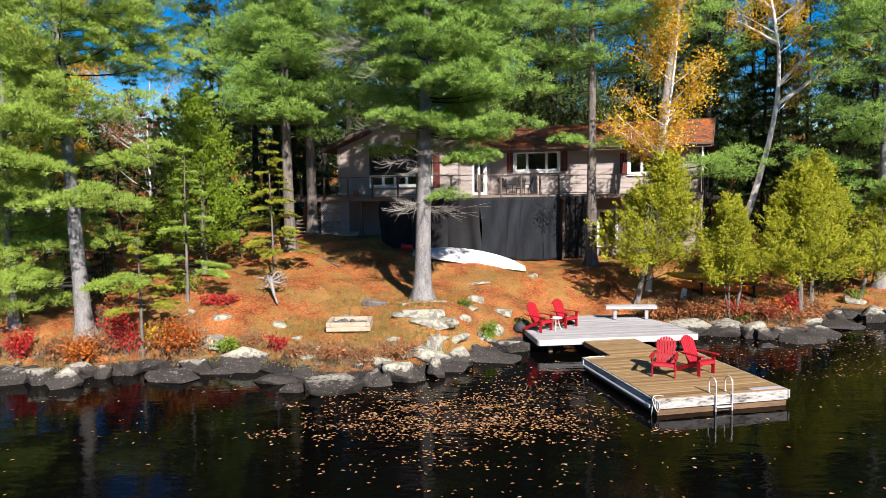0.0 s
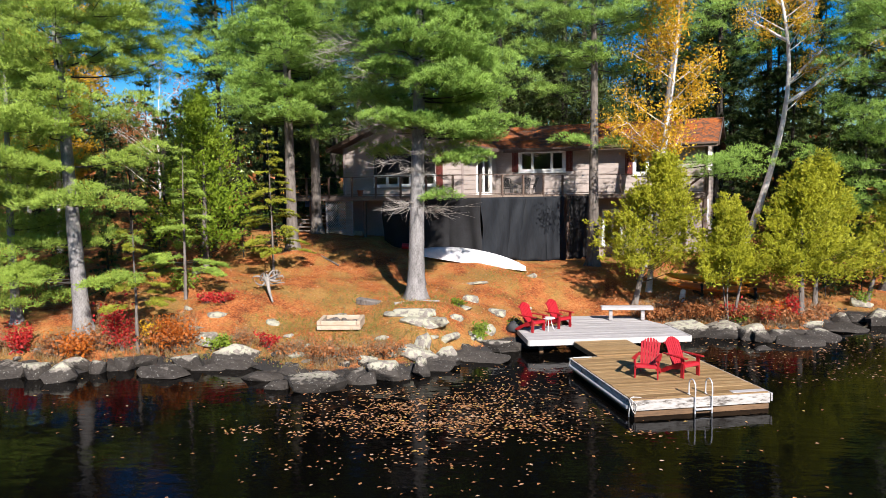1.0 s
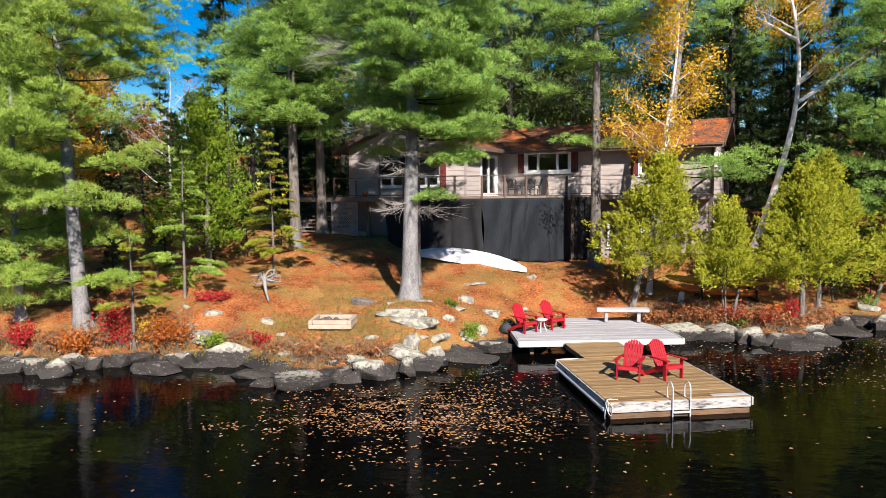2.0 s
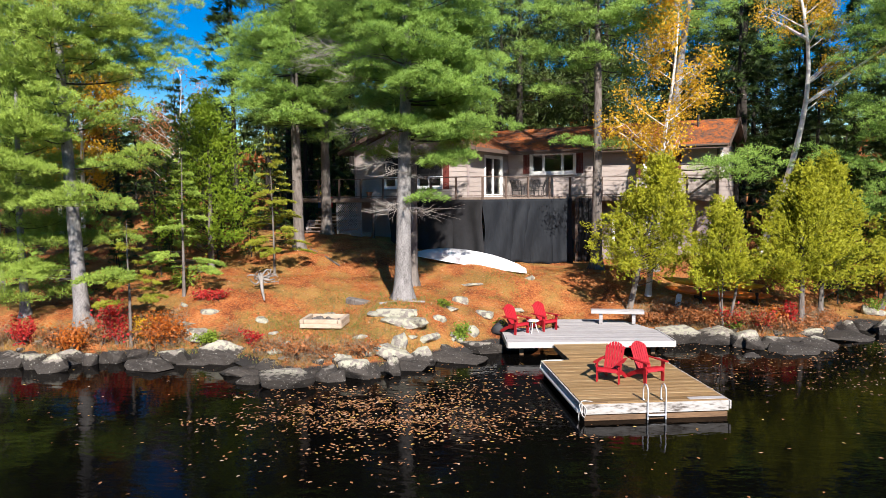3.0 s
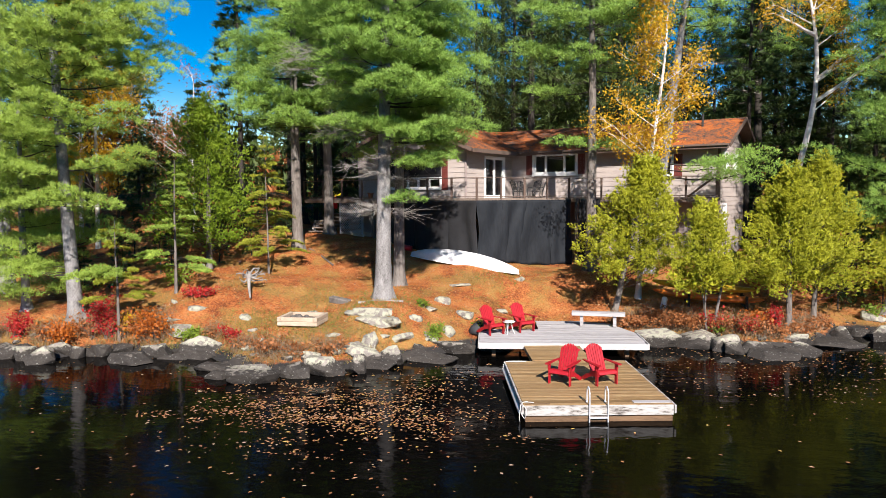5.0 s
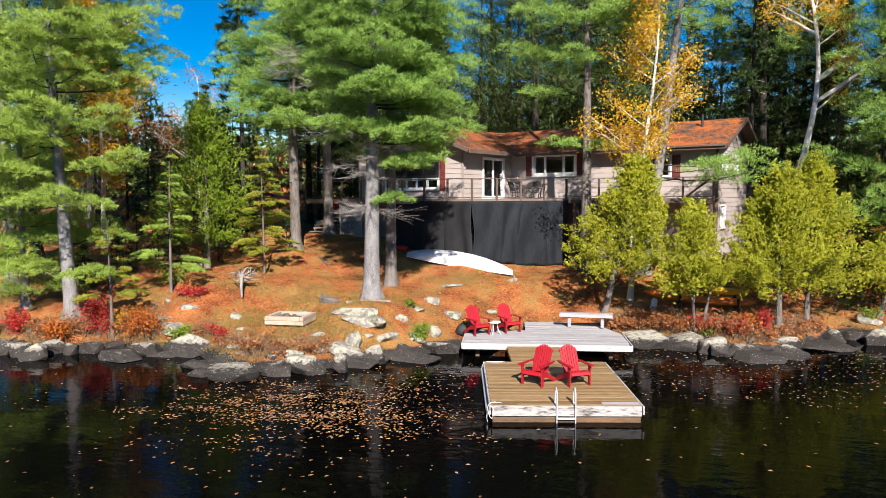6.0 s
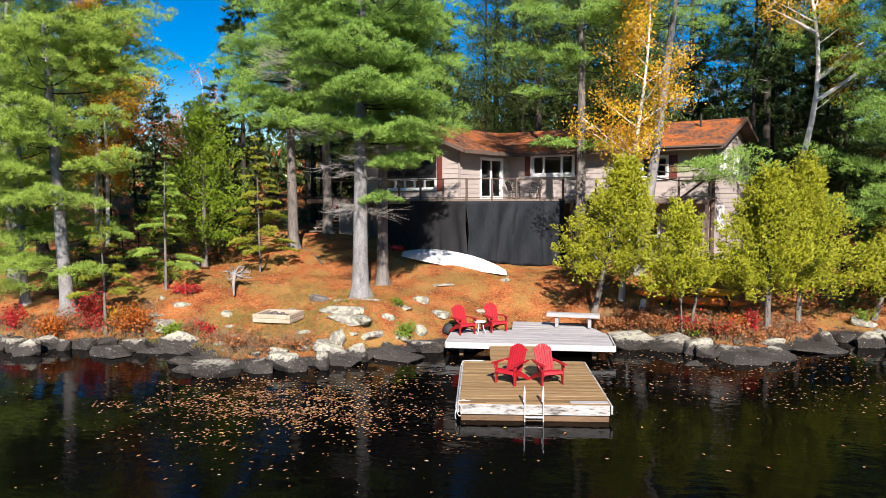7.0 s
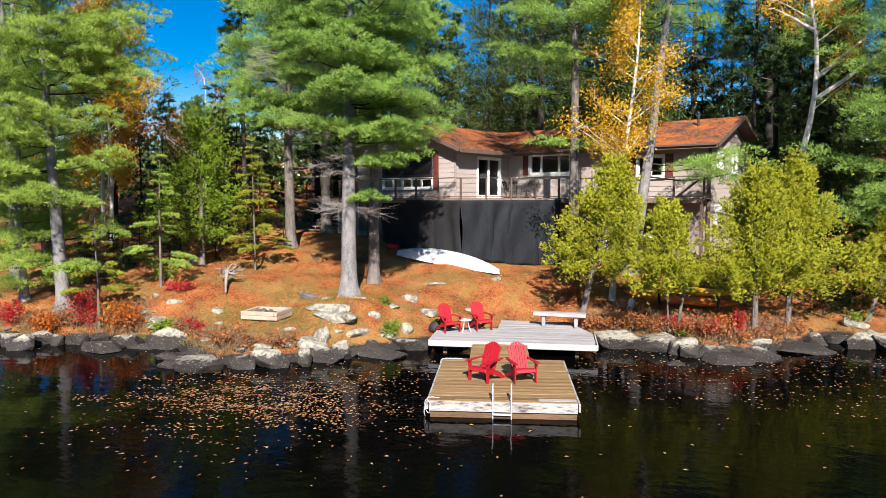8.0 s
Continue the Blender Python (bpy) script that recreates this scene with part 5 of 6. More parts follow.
            at.append(c + w * ring + w * 0.62 * rise * up1)
            way.append(unit(0.85 * ring + 0.15 * td + (0.7 - 0.35 * rr) * up1))
            out.append(0.75 * ring + up1 * (0.9 - 0.3 * rr) + 0.45 * LIGHT)
        if each:
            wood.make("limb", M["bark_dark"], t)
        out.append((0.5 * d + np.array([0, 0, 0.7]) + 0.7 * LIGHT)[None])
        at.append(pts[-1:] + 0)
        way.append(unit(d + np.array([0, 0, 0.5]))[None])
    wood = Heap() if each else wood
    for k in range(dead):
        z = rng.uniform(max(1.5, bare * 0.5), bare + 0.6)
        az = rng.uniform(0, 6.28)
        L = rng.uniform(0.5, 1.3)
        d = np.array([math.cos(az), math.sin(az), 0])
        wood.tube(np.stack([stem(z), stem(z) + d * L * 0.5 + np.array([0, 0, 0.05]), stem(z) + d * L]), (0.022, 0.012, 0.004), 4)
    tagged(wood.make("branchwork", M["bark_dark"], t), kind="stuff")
    v, fcs = blades(rng, np.concatenate(at), np.concatenate(way), per, blade[0], blade[1], 0.6, np.concatenate(out), 0.6)
    arrays("crown", v, fcs, M[mat], t)
    return t


def cedar(x, y, height, radius, bare, seed, label, mat="cedar", sprays=14000, size=0.095, lean=(0, 0), r=0.11, stems=1, group="cedars", point=0.8):
    """A bushy cedar: a lumpy cone of flat upturned sprays."""
    rng = np.random.default_rng(seed)
    z0 = gz_at(x, y) - 0.1
    t = thing("cedar", x, y, z0, 0, label, "tree", group)
    line = None
    for k in range(stems):
        off = (0, 0) if stems == 1 else (0.25 * math.cos(k * 2.1), 0.2 * math.sin(k * 2.1))
        line = path_of(0, 0, 0, height * (0.92 - 0.1 * k), (lean[0] + off[0] * 2, lean[1] + off[1]), rng, wob=0.1) + np.array([off[0] * 0.6, off[1] * 0.6, 0])
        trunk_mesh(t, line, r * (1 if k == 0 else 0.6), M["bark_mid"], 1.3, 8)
    n = sprays
    clumps = int(26 * radius * (height - bare))
    cf = rng.uniform(0, 1, clumps) ** 1.1
    ca = rng.uniform(0, 6.28, clumps)
    shape = np.minimum(1, (cf + 0.05) / 0.2) ** 0.55 * (1 - cf) ** point
    ph = rng.uniform(0, 6.28, 3)
    lump = 1 + 0.2 * np.sin(2 * ca + ph[0]) + 0.17 * np.sin(4 * ca + 9 * cf + ph[1])
    cr = radius * shape * lump * rng.uniform(0.08, 1.0, clumps) ** 0.6 + 0.05
    cz = bare + (height - bare) * cf
    lx, ly = np.interp(cz, line[:, 2], line[:, 0]), np.interp(cz, line[:, 2], line[:, 1])
    centre = np.stack([lx + cr * np.cos(ca), ly + cr * np.sin(ca), cz + rng.normal(size=clumps) * 0.15], 1)
    # feathery plumes that rise outward and taper to a point
    plume = unit(np.stack([np.cos(ca), np.sin(ca), 0.5 + 1.3 * cf], 1) + rng.normal(size=(clumps, 3)) * 0.25)
    length = rng.uniform(0.45, 0.95, clumps)
    pick = rng.integers(0, clumps, n)
    k = rng.uniform(0, 1, n)
    outw = plume[pick]
    at = centre[pick] + outw * ((k - 0.45) * length[pick])[:, None] + rng.normal(size=(n, 3)) * (0.2 * (1.05 - k) ** 0.7)[:, None]
    v, f = blades(rng, at, unit(outw + rng.normal(size=(n, 3)) * 0.3), 6, size, size * 0.36, 0.42, outw * 0.9 + 0.4 * LIGHT + np.array([0, 0, 0.3]) + rng.normal(size=(n, 3)) * 0.2)
    arrays("crown", v, f, M[mat], t)
    wood = Heap()
    for i in range(0, clumps, 3):
        zc = max(0.5, centre[i, 2] - 0.5 * cr[i])
        c0 = np.array([np.interp(zc, line[:, 2], line[:, 0]), np.interp(zc, line[:, 2], line[:, 1]), zc])
        wood.tube(np.stack([c0, (c0 + centre[i]) / 2 - np.array([0, 0, 0.08]), centre[i]]), (0.014, 0.009, 0.004), 4)
    tagged(wood.make("branchwork", M["bark_dark"], t), kind="stuff")
    return t


def spruce(x, y, height, radius, seed, label, mat="spruce", per=7, r=0.07, bare=0.5, step=0.3, blade=(0.1, 0.02), group="saplings", name="young_spruce", dense=1.0, bark="bark_mid"):
    """A thin young conifer with open whorls of drooping branches."""
    rng = np.random.default_rng(seed)
    z0 = gz_at(x, y) - 0.1
    t = thing(name, x, y, z0, 0, label, "tree", group)
    line = path_of(0, 0, 0, height, (rng.normal() * 0.1, rng.normal() * 0.1), rng, wob=0.06)
    trunk_mesh(t, line, r, M[bark], 1.2, 8)
    wood, at, way, out = Heap(), [], [], []
    z = bare
    while z < height - 0.1:
        f = (z - bare) / (height - bare)
        for k in range(5):
            if rng.random() < 0.2:
                continue
            zj = z + rng.uniform(-0.6, 0.6) * step
            az, L = rng.uniform(0, 6.28), radius * (1 - f) ** 0.8 * rng.uniform(0.6, 1.1) + 0.08
            d = np.array([math.cos(az), math.sin(az), 0])
            s = np.linspace(0, 1, 5)
            c0 = np.array([np.interp(z, line[:, 2], line[:, 0]), np.interp(z, line[:, 2], line[:, 1]), zj])
            pts = c0 + d * (L * s)[:, None] + np.array([0, 0, 1.0]) * (L * (0.18 * s - 0.3 * s ** 2))[:, None]
            wood.tube(pts, 0.012 * (1 - 0.8 * s), 4)
            n = max(3, int(L * 16 * dense))
            u = rng.uniform(0.25, 1, n)
            side = np.array([-d[1], d[0], 0]) * np.where(np.arange(n) % 2 == 0, 1, -1)[:, None]
            org = np.stack([np.interp(u, s, pts[:, q]) for q in range(3)], 1)
            td = d + side * 0.9 - np.array([0, 0, 0.1])
            tl = 0.3 * L * (1.1 - u) + 0.06
            for g in (0.3, 0.65, 1.0):
                at.append(org + td * (tl * g)[:, None])
                way.append(unit(td))
                out.append(np.tile(0.5 * d + np.array([0, 0, 0.7]) + 0.7 * LIGHT, (n, 1)))
        z += step * rng.uniform(0.7, 1.3)
    tagged(wood.make("branchwork", M["bark_dark"], t), kind="stuff")
    v, fcs = blades(rng, np.concatenate(at), np.concatenate(way), per, blade[0], blade[1], 0.6, np.concatenate(out))
    arrays("crown", v, fcs, M[mat], t)
    return t


def birch(x, y, height, r, seed, label, mat="birch_leaf", leaf=0.055, count=4200, low=0.35, lean=(0, 0), spread=1.7, group="birches", limbs=16, base=None, forks=(), bow=0.0):
    """A slim white birch with fine rising limbs and loose small leaves."""
    rng = np.random.default_rng(seed)
    z0 = (gz_at(x, y) if base is None else base) - 0.1
    t = thing("birch", x, y, z0, 0, label, "tree", group)
    line = path_of(0, 0, 0, height, lean, rng, wob=0.3)
    line[:, 0] += bow * np.sin(np.linspace(0, math.pi, len(line)))
    trunk_mesh(t, line, r, M["birch_bark"], 1.2, 10, top=0.06)
    wood, tips = Heap(), []
    starts = [(rng.uniform(low, 0.97), rng.uniform(0, 6.28), None) for _ in range(limbs)] + [(f, radians(a), L) for f, a, L in forks]
    for f, az, L in starts:
        c0 = np.array([np.interp(f * height, line[:, 2], line[:, k]) for k in range(3)])
        big = L is not None
        L = L or spread * (1.15 - f) * rng.uniform(0.8, 1.5) + 0.5
        d = np.array([math.cos(az), math.sin(az), 0])
        s = np.linspace(0, 1, 7)
        pts = c0 + d * (L * s ** 0.85)[:, None] + np.array([0, 0, 1.0]) * (L * (0.95 * s - 0.25 * s ** 2))[:, None] + rng.normal(size=(7, 3)) * 0.03 * s[:, None]
        wood.tube(pts, (r * 0.55 if big else r * 0.2) * (1 - 0.88 * s), 6)
        for k in range(7):
            u = rng.uniform(0.3, 1)
            o = np.array([np.interp(u, s, pts[:, q]) for q in range(3)])
            e = o + (d * rng.uniform(-0.3, 0.8) + unit(rng.normal(size=3))) * rng.uniform(0.3, 0.75)
            wood.tube(np.stack([o, (o + e) / 2 + np.array([0, 0, 0.06]), e]), (0.012, 0.008, 0.003), 3)
            tips += [o * 0.4 + e * 0.6, e]
    tagged(wood.make("branchwork", M["birch_bark"], t), kind="stuff")
    tips = np.array(tips)
    at = tips[rng.integers(0, len(tips), count)] + rng.normal(size=(count, 3)) * np.array([0.24, 0.24, 0.26])
    v, q = leaves(rng, at, leaf)
    arrays("crown", v, q, M[mat], t, "loose yellow autumn leaves")
    return t


# pines that stand in front of and beside the cottage
LAYERS = [(5.4, -20, 26, 1.9), (6.3, -35, 27, 3.0), (7.6, -60, 29, 3.4), (8.9, -105, 30, 3.3), (10.1, -135, 31, 3.0), (7.0, 62, 34, 3.0), (9.4, 66, 30, 3.2), (6.6, -128, 24, 1.7), (8.1, -134, 26, 2.1)]      # height, first bearing, step, reach
tiers = [(z + 0.12 * math.sin(5 * k + z), a + d * k, L * (0.78 + 0.22 * math.sin(1.4 * k + 0.6)), 0.02 + 0.03 * math.sin(3 * k)) for z, a, d, L in LAYERS for k in range(2 if z < 6 else 3 if a > 60 else 4 if z < 7 else 5 if z < 8 else 6)]
pine(-1.22, 25.35, 18.5, 0.325, 10.9, 5.0, 11, "tall white pine on the bank before the cottage", per=25, dense=2.0, step=1.25, gaps=0.2, lean=(0.5, -0.6), blade=(0.105, 0.023),
     extra=(*tiers, (9.3, -118, 2.4, 0.15), (3.9, -12, 0.8, 0.1)), dead=5, front=4, front_from=0.2, flare=1.8)
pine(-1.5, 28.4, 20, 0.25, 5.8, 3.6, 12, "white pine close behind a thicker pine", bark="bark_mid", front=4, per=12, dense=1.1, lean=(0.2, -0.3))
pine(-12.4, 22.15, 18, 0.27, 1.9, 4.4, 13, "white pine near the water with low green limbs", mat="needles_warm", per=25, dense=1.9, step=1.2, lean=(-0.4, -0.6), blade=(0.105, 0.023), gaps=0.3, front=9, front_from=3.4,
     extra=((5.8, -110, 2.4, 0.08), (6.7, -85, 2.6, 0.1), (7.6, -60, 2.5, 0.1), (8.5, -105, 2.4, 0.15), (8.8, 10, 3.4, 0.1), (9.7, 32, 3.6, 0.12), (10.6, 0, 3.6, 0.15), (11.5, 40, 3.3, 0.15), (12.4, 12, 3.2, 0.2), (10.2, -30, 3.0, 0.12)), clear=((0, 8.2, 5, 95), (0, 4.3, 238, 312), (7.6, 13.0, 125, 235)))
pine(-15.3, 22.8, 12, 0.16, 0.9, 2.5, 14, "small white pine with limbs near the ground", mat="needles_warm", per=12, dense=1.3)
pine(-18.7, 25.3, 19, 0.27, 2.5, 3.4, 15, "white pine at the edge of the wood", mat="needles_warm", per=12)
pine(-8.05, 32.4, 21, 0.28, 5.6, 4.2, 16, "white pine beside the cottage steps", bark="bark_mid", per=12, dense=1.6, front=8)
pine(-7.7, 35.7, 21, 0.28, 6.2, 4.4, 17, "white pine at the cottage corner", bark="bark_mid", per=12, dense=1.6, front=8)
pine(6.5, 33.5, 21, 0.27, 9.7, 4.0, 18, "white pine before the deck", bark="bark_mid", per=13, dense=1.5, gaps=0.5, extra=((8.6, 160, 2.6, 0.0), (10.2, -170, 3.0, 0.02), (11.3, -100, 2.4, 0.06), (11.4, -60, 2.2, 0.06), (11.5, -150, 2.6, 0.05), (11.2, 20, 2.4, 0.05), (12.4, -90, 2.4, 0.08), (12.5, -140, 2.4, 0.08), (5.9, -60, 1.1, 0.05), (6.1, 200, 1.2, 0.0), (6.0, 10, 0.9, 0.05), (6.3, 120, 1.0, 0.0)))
pine(9.1, 34.1, 19, 0.3, 11.6, 3.4, 19, "leaning white pine before the balcony", per=12, dense=1.2, lean=(2.4, -0.2), gaps=0.42, extra=((4.7, -8, 4.2, -0.02), (5.3, 6, 3.6, 0.0), (5.0, -30, 3.0, 0.0)))
pine(20.3, 33.5, 19, 0.28, 2.8, 5.0, 20, "white pine on the far bank", per=12, dense=1.2)
pine(-21.8, 28.3, 20, 0.25, 4.5, 4.0, 21, "white pine in the wood", per=6)
pine(16.2, 46.0, 22, 0.3, 10.5, 4.6, 22, "tall pine behind the cottage", per=10, dense=0.8, gaps=0.45, blade=(0.17, 0.04), front=6, front_from=3.0, bark="bark_dark")

# cedars on the shore
cedar(7.55, 28.75, 6.1, 2.85, 1.9, 31, "bushy yellow-green cedar leaning over the bank", lean=(1.1, 0.0), sprays=16000, r=0.13)
cedar(11.0, 27.4, 4.7, 1.75, 2.05, 32, "slender yellow-green cedar with several stems", stems=3, r=0.07, sprays=9500)
cedar(13.85, 27.7, 5.9, 2.15, 1.85, 33, "bushy yellow-green cedar on the shore", r=0.12, sprays=13000)
cedar(15.2, 29.6, 6.1, 2.6, 1.7, 34, "bushy yellow-green cedar on the shore", r=0.11, sprays=14000)
cedar(18.3, 31.6, 5.2, 1.9, 1.3, 35, "small cedar leaning over the rocks", r=0.1, sprays=6000, lean=(1.3, 0))
cedar(-10.9, 28.9, 7.9, 3.0, 1.5, 36, "tall green cedar on the slope", mat="cedar_green", r=0.15, sprays=9500, size=0.11, point=0.75)
# saplings
spruce(-7.85, 28.85, 6.3, 1.55, 41, "thin young spruce with yellowing needles", per=8, r=0.055, bare=1.2, blade=(0.11, 0.022), dense=1.2, step=0.36)
spruce(-10.3, 21.8, 4.6, 1.35, 42, "small sparse pine sapling", per=14, blade=(0.11, 0.018), mat="spruce", step=0.5, bare=1.7, name="pine_sapling")
spruce(-10.05, 25.0, 6.0, 1.5, 43, "young pine with short green plumes", per=12, blade=(0.12, 0.02), mat="needles_warm", step=0.42, bare=1.3, name="pine_sapling", dense=1.3)
# birches
birch(8.55, 30.6, 15, 0.13, 51, "white birch with golden autumn leaves", lean=(0.9, -0.5), low=0.36, count=14500, leaf=0.058, limbs=28, spread=1.75)
birch(15.3, 38.6, 18, 0.2, 52, "white forked birch with only few yellow leaves", lean=(0.3, -0.4), bow=1.9, low=0.34, count=9000, leaf=0.055, spread=2.2, limbs=14, forks=((0.44, -8, 5.5), (0.5, 30, 3.2), (0.62, 150, 2.0)))
birch(-20.1, 32.7, 14.5, 0.13, 53, "birch with orange autumn leaves in the wood", low=0.14, count=22000, leaf=0.07, limbs=30, mat="birch_leaf", spread=2.5)
birch(-24.0, 36.0, 14, 0.14, 54, "birch with orange autumn leaves in the wood", low=0.3, count=7000, leaf=0.08, mat="orange_leaf", spread=2.4)

birch(-17.2, 37.5, 9.5, 0.09, 55, "thin half-bare tree with russet leaves in the wood", low=0.2, count=3500, leaf=0.06, mat="rust_leaf", spread=2.6)

# the wood behind
back = []
for k in range(3):
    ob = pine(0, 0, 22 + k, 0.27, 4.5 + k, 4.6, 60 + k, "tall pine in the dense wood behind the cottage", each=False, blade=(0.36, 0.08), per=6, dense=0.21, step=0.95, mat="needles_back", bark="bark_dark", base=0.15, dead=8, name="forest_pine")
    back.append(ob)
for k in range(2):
    ob = spruce(0, 0, 15 + 2 * k, 3.0, 70 + k, "conifer in the dense wood, needles coloured as in shade", mat="conifer_shaded", per=8, r=0.16, bare=1.0, step=0.5, blade=(0.4, 0.085), group="forest conifers", name="forest_conifer", dense=0.11, bark="bark_dark")
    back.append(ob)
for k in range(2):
    ob = spruce(0, 0, 7 + k, 1.7, 72 + k, "low conifer in the undergrowth of the wood, needles coloured as in shade", mat="conifer_shaded", per=5, r=0.09, bare=0.5, step=0.45, blade=(0.3, 0.08), group="young conifers", name="young_conifer", dense=0.17, bark="bark_dark")
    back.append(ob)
low_spots = [(-14.2, 36.5), (-16.3, 38.5), (-18.6, 41), (-21.5, 44.5), (-25, 49), (-15.5, 34.5), (-19.5, 38.5), (-23, 42), (-28, 53), (-17.8, 44.5), (-25.5, 43.5), (-28, 47.5), (-31, 51), (-24.5, 40), (17.8, 34.5), (20.2, 36), (24.2, 31.2), (26.5, 33)]
rng = np.random.default_rng(7)
spots = []
for k in range(900):
    x, y = rng.uniform(-48, 62), rng.uniform(41, 76)
    if len(spots) >= 24 or (x > -10 and x < 16 and y < 47):
        continue
    # an old clearing runs back from the shore on the west side of the wood
    if 34.2 < math.degrees(math.atan2(11 - x, y - 0.7)) < 43 and x < -10:
        continue
    if all((x - a) ** 2 + (y - b) ** 2 > 13 for a, b in spots):
        spots.append((x, y))
spots += [(-11, 41.5), (-9, 45), (-25, 38), (19, 44), (23, 47), (15, 42.5), (27, 43), (-29, 35), (32, 41), (-12.5, 35), (-5, 47), (2, 49), (8, 50), (-22, 30), (-26, 27), (-33, 30), (26, 36), (30, 33), (24, 41), (37, 35), (45, 38), (-40, 32), (12, 47.5), (21, 38), (14.5, 52), (19, 54.5), (23, 56), (17, 49.5), (27.5, 51), (21, 51)]
# conifers that close the gaps beside and behind the cottage
fill = [local(u, v) for u, v in ((-22.5, 3), (-24.5, 0.5), (-23.5, 7), (-26.5, 4), (-20, 12), (-17, 13), (-14, 12.5), (-11, 13.5), (-8, 12.5), (-5, 14), (-28, 0), (-29, 6))]
# knee-high to man-high scrub, added as shade in the hollow behind the shore pines
scrub = [(-13.2, 29.3), (-14.9, 28.0), (-12.3, 32.2), (-16.2, 30.6), (-13.9, 26.4), (-12.6, 27.6), (-15.5, 26.2), (-10.2, 31.6), (-11.6, 30.9), (-17.6, 28.4), (-14.4, 31.6), (-9.2, 33.6), (18.9, 33.2), (16.9, 32.4), (21.2, 32.4)]
tall = [(-2.2, 51.2), (0.6, 50.4), (-0.8, 54.5), (3.4, 51.8)]
used = set()
for k, (x, y) in enumerate(spots + low_spots + fill + scrub + tall):
    high = (x, y) in tall
    bushy = k >= len(spots) + len(low_spots) + len(fill) and not high
    young, filling = bushy or len(spots) <= k < len(spots) + len(low_spots), k >= len(spots) + len(low_spots)
    shady = 12 < x < 24 and y < 50                     # east of the cottage, dark-coloured conifers stand in for deep shade
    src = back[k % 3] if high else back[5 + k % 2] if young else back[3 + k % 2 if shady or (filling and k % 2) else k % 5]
    s = rng.uniform(0.28, 0.42) if bushy else rng.uniform(0.85, 1.1) if young else rng.uniform(0.8, 1.15)
    m = pose(x, y, gz_at(x, y) - 0.15, 0, 0, rng.uniform(0, 360))
    if src.name in used:
        ob = copy_thing(src, m)
    else:
        ob, _ = src, used.add(src.name)
        ob.matrix_basis = m
    ob.scale = (s, s, s)


def far_wood(name, label, mat, count, seed, top, x1=130, y0=78, y1=105, size=1.1):
    """The closed edge of the wood far back on the rise: crowns beyond counting."""
    rng = np.random.default_rng(seed)
    x, y = rng.uniform(-x1, x1, count), rng.uniform(y0, y1, count)
    g = ground_z(x, y)
    h = top * (0.75 + 0.18 * np.sin(x * 0.35) + 0.12 * np.sin(x * 0.83 + 1)) * rng.uniform(0.0, 1.0, count) ** 0.8
    at = np.stack([x, y, g + h], 1)
    v, f = blades(rng, at, np.tile([[0.0, -0.4, 0.6]], (count, 1)), 6, size, size * 0.42, 0.7)
    tagged(arrays(name, v, f, M[mat]), label, "wood", kind="stuff")


far_wood("far_wood", "dense green wood on the rise behind, coloured as in shade", "needles_back", 16000, 301, 12.5)
# Out of view: added so that the window glass reflects dark wood.
far_wood("far_shore_wood", "unseen dark wood on the far shore of the lake", "needles_back", 9000, 303, 20, 420, -330, -215, 4.0)
far_wood("far_autumn_wood", "russet autumn trees on the rise behind", "rust_leaf", 2500, 302, 9.0)


# ---- shrubs, grass and fallen leaves ----
def shrub(x, y, radius, height, mat, seed, label, count=500, leaf=0.055, name="shrub"):
    rng = np.random.default_rng(seed)
    t = thing(name, x, y, gz_at(x, y) - 0.04, 0, label, "shrub", "autumn shrubs")
    wood, tips = Heap(), []
    for k in range(16):
        a, rr = rng.uniform(0, 6.28), radius * rng.uniform(0.2, 1) ** 0.7
        e = np.array([rr * math.cos(a), rr * math.sin(a), height * rng.uniform(0.45, 1.05)])
        mid = e * np.array([0.35, 0.35, 0.55]) + rng.normal(size=3) * 0.04
        wood.tube(np.stack([np.array([rng.normal() * 0.06, rng.normal() * 0.06, 0]), mid, e]), (0.012, 0.008, 0.003), 4)
        tips += [mid * 0.4 + e * 0.6, e, mid]
    tagged(wood.make("stemwork", M["twig"], t), kind="stuff")
    tips = np.array(tips)
    at = tips[rng.integers(0, len(tips), count)] + rng.normal(size=(count, 3)) * np.array([radius * 0.2, radius * 0.2, height * 0.13])
    at[:, 2] = np.maximum(at[:, 2], 0.03)
    v, f = leaves(rng, at, leaf, up=0.5)
    arrays("foliage", v, f, M[mat], t)
    if mat == "rust_leaf":                             # dry stalks and fine twigs stand among the leaves
        foot = np.column_stack([rng.normal(size=(110, 2)) * radius * 0.5, np.zeros(110)])
        foot[:, 2] = ground_z(foot[:, 0] + x, foot[:, 1] + y) - gz_at(x, y) + 0.04
        foot = foot[foot[:, 2] + gz_at(x, y) > 0.3]
        if len(foot) < 10:
            return
        n = len(foot)
        v, f = blades(rng, foot, np.tile([[0, 0, 1.0]], (n, 1)), 3, height * 0.8, 0.012, 0.35)
        twigs = foot[rng.integers(0, n, 3 * n)] + np.column_stack([rng.normal(size=(3 * n, 2)) * 0.08, rng.uniform(0.2, 0.8, 3 * n) * height])
        v2, f2 = blades(rng, twigs, np.tile([[0, 0, 0.7]], (3 * n, 1)), 2, 0.14, 0.012, 0.8)
        tagged(arrays("dry_brush", np.concatenate([v, v2]), np.concatenate([f, f2 + len(v)]), M["brush"], t, "pale dry stalks and twigs"), kind="stuff")


def plant(first, rows):
    """Shrubs one after another: x, y, radius, height, leaves, how many."""
    for k, (x, y, r, h, mat, n) in enumerate(rows):
        while gz_at(x, y) < 0.4:                           # rooted above the stones of the shore
            y += 0.1
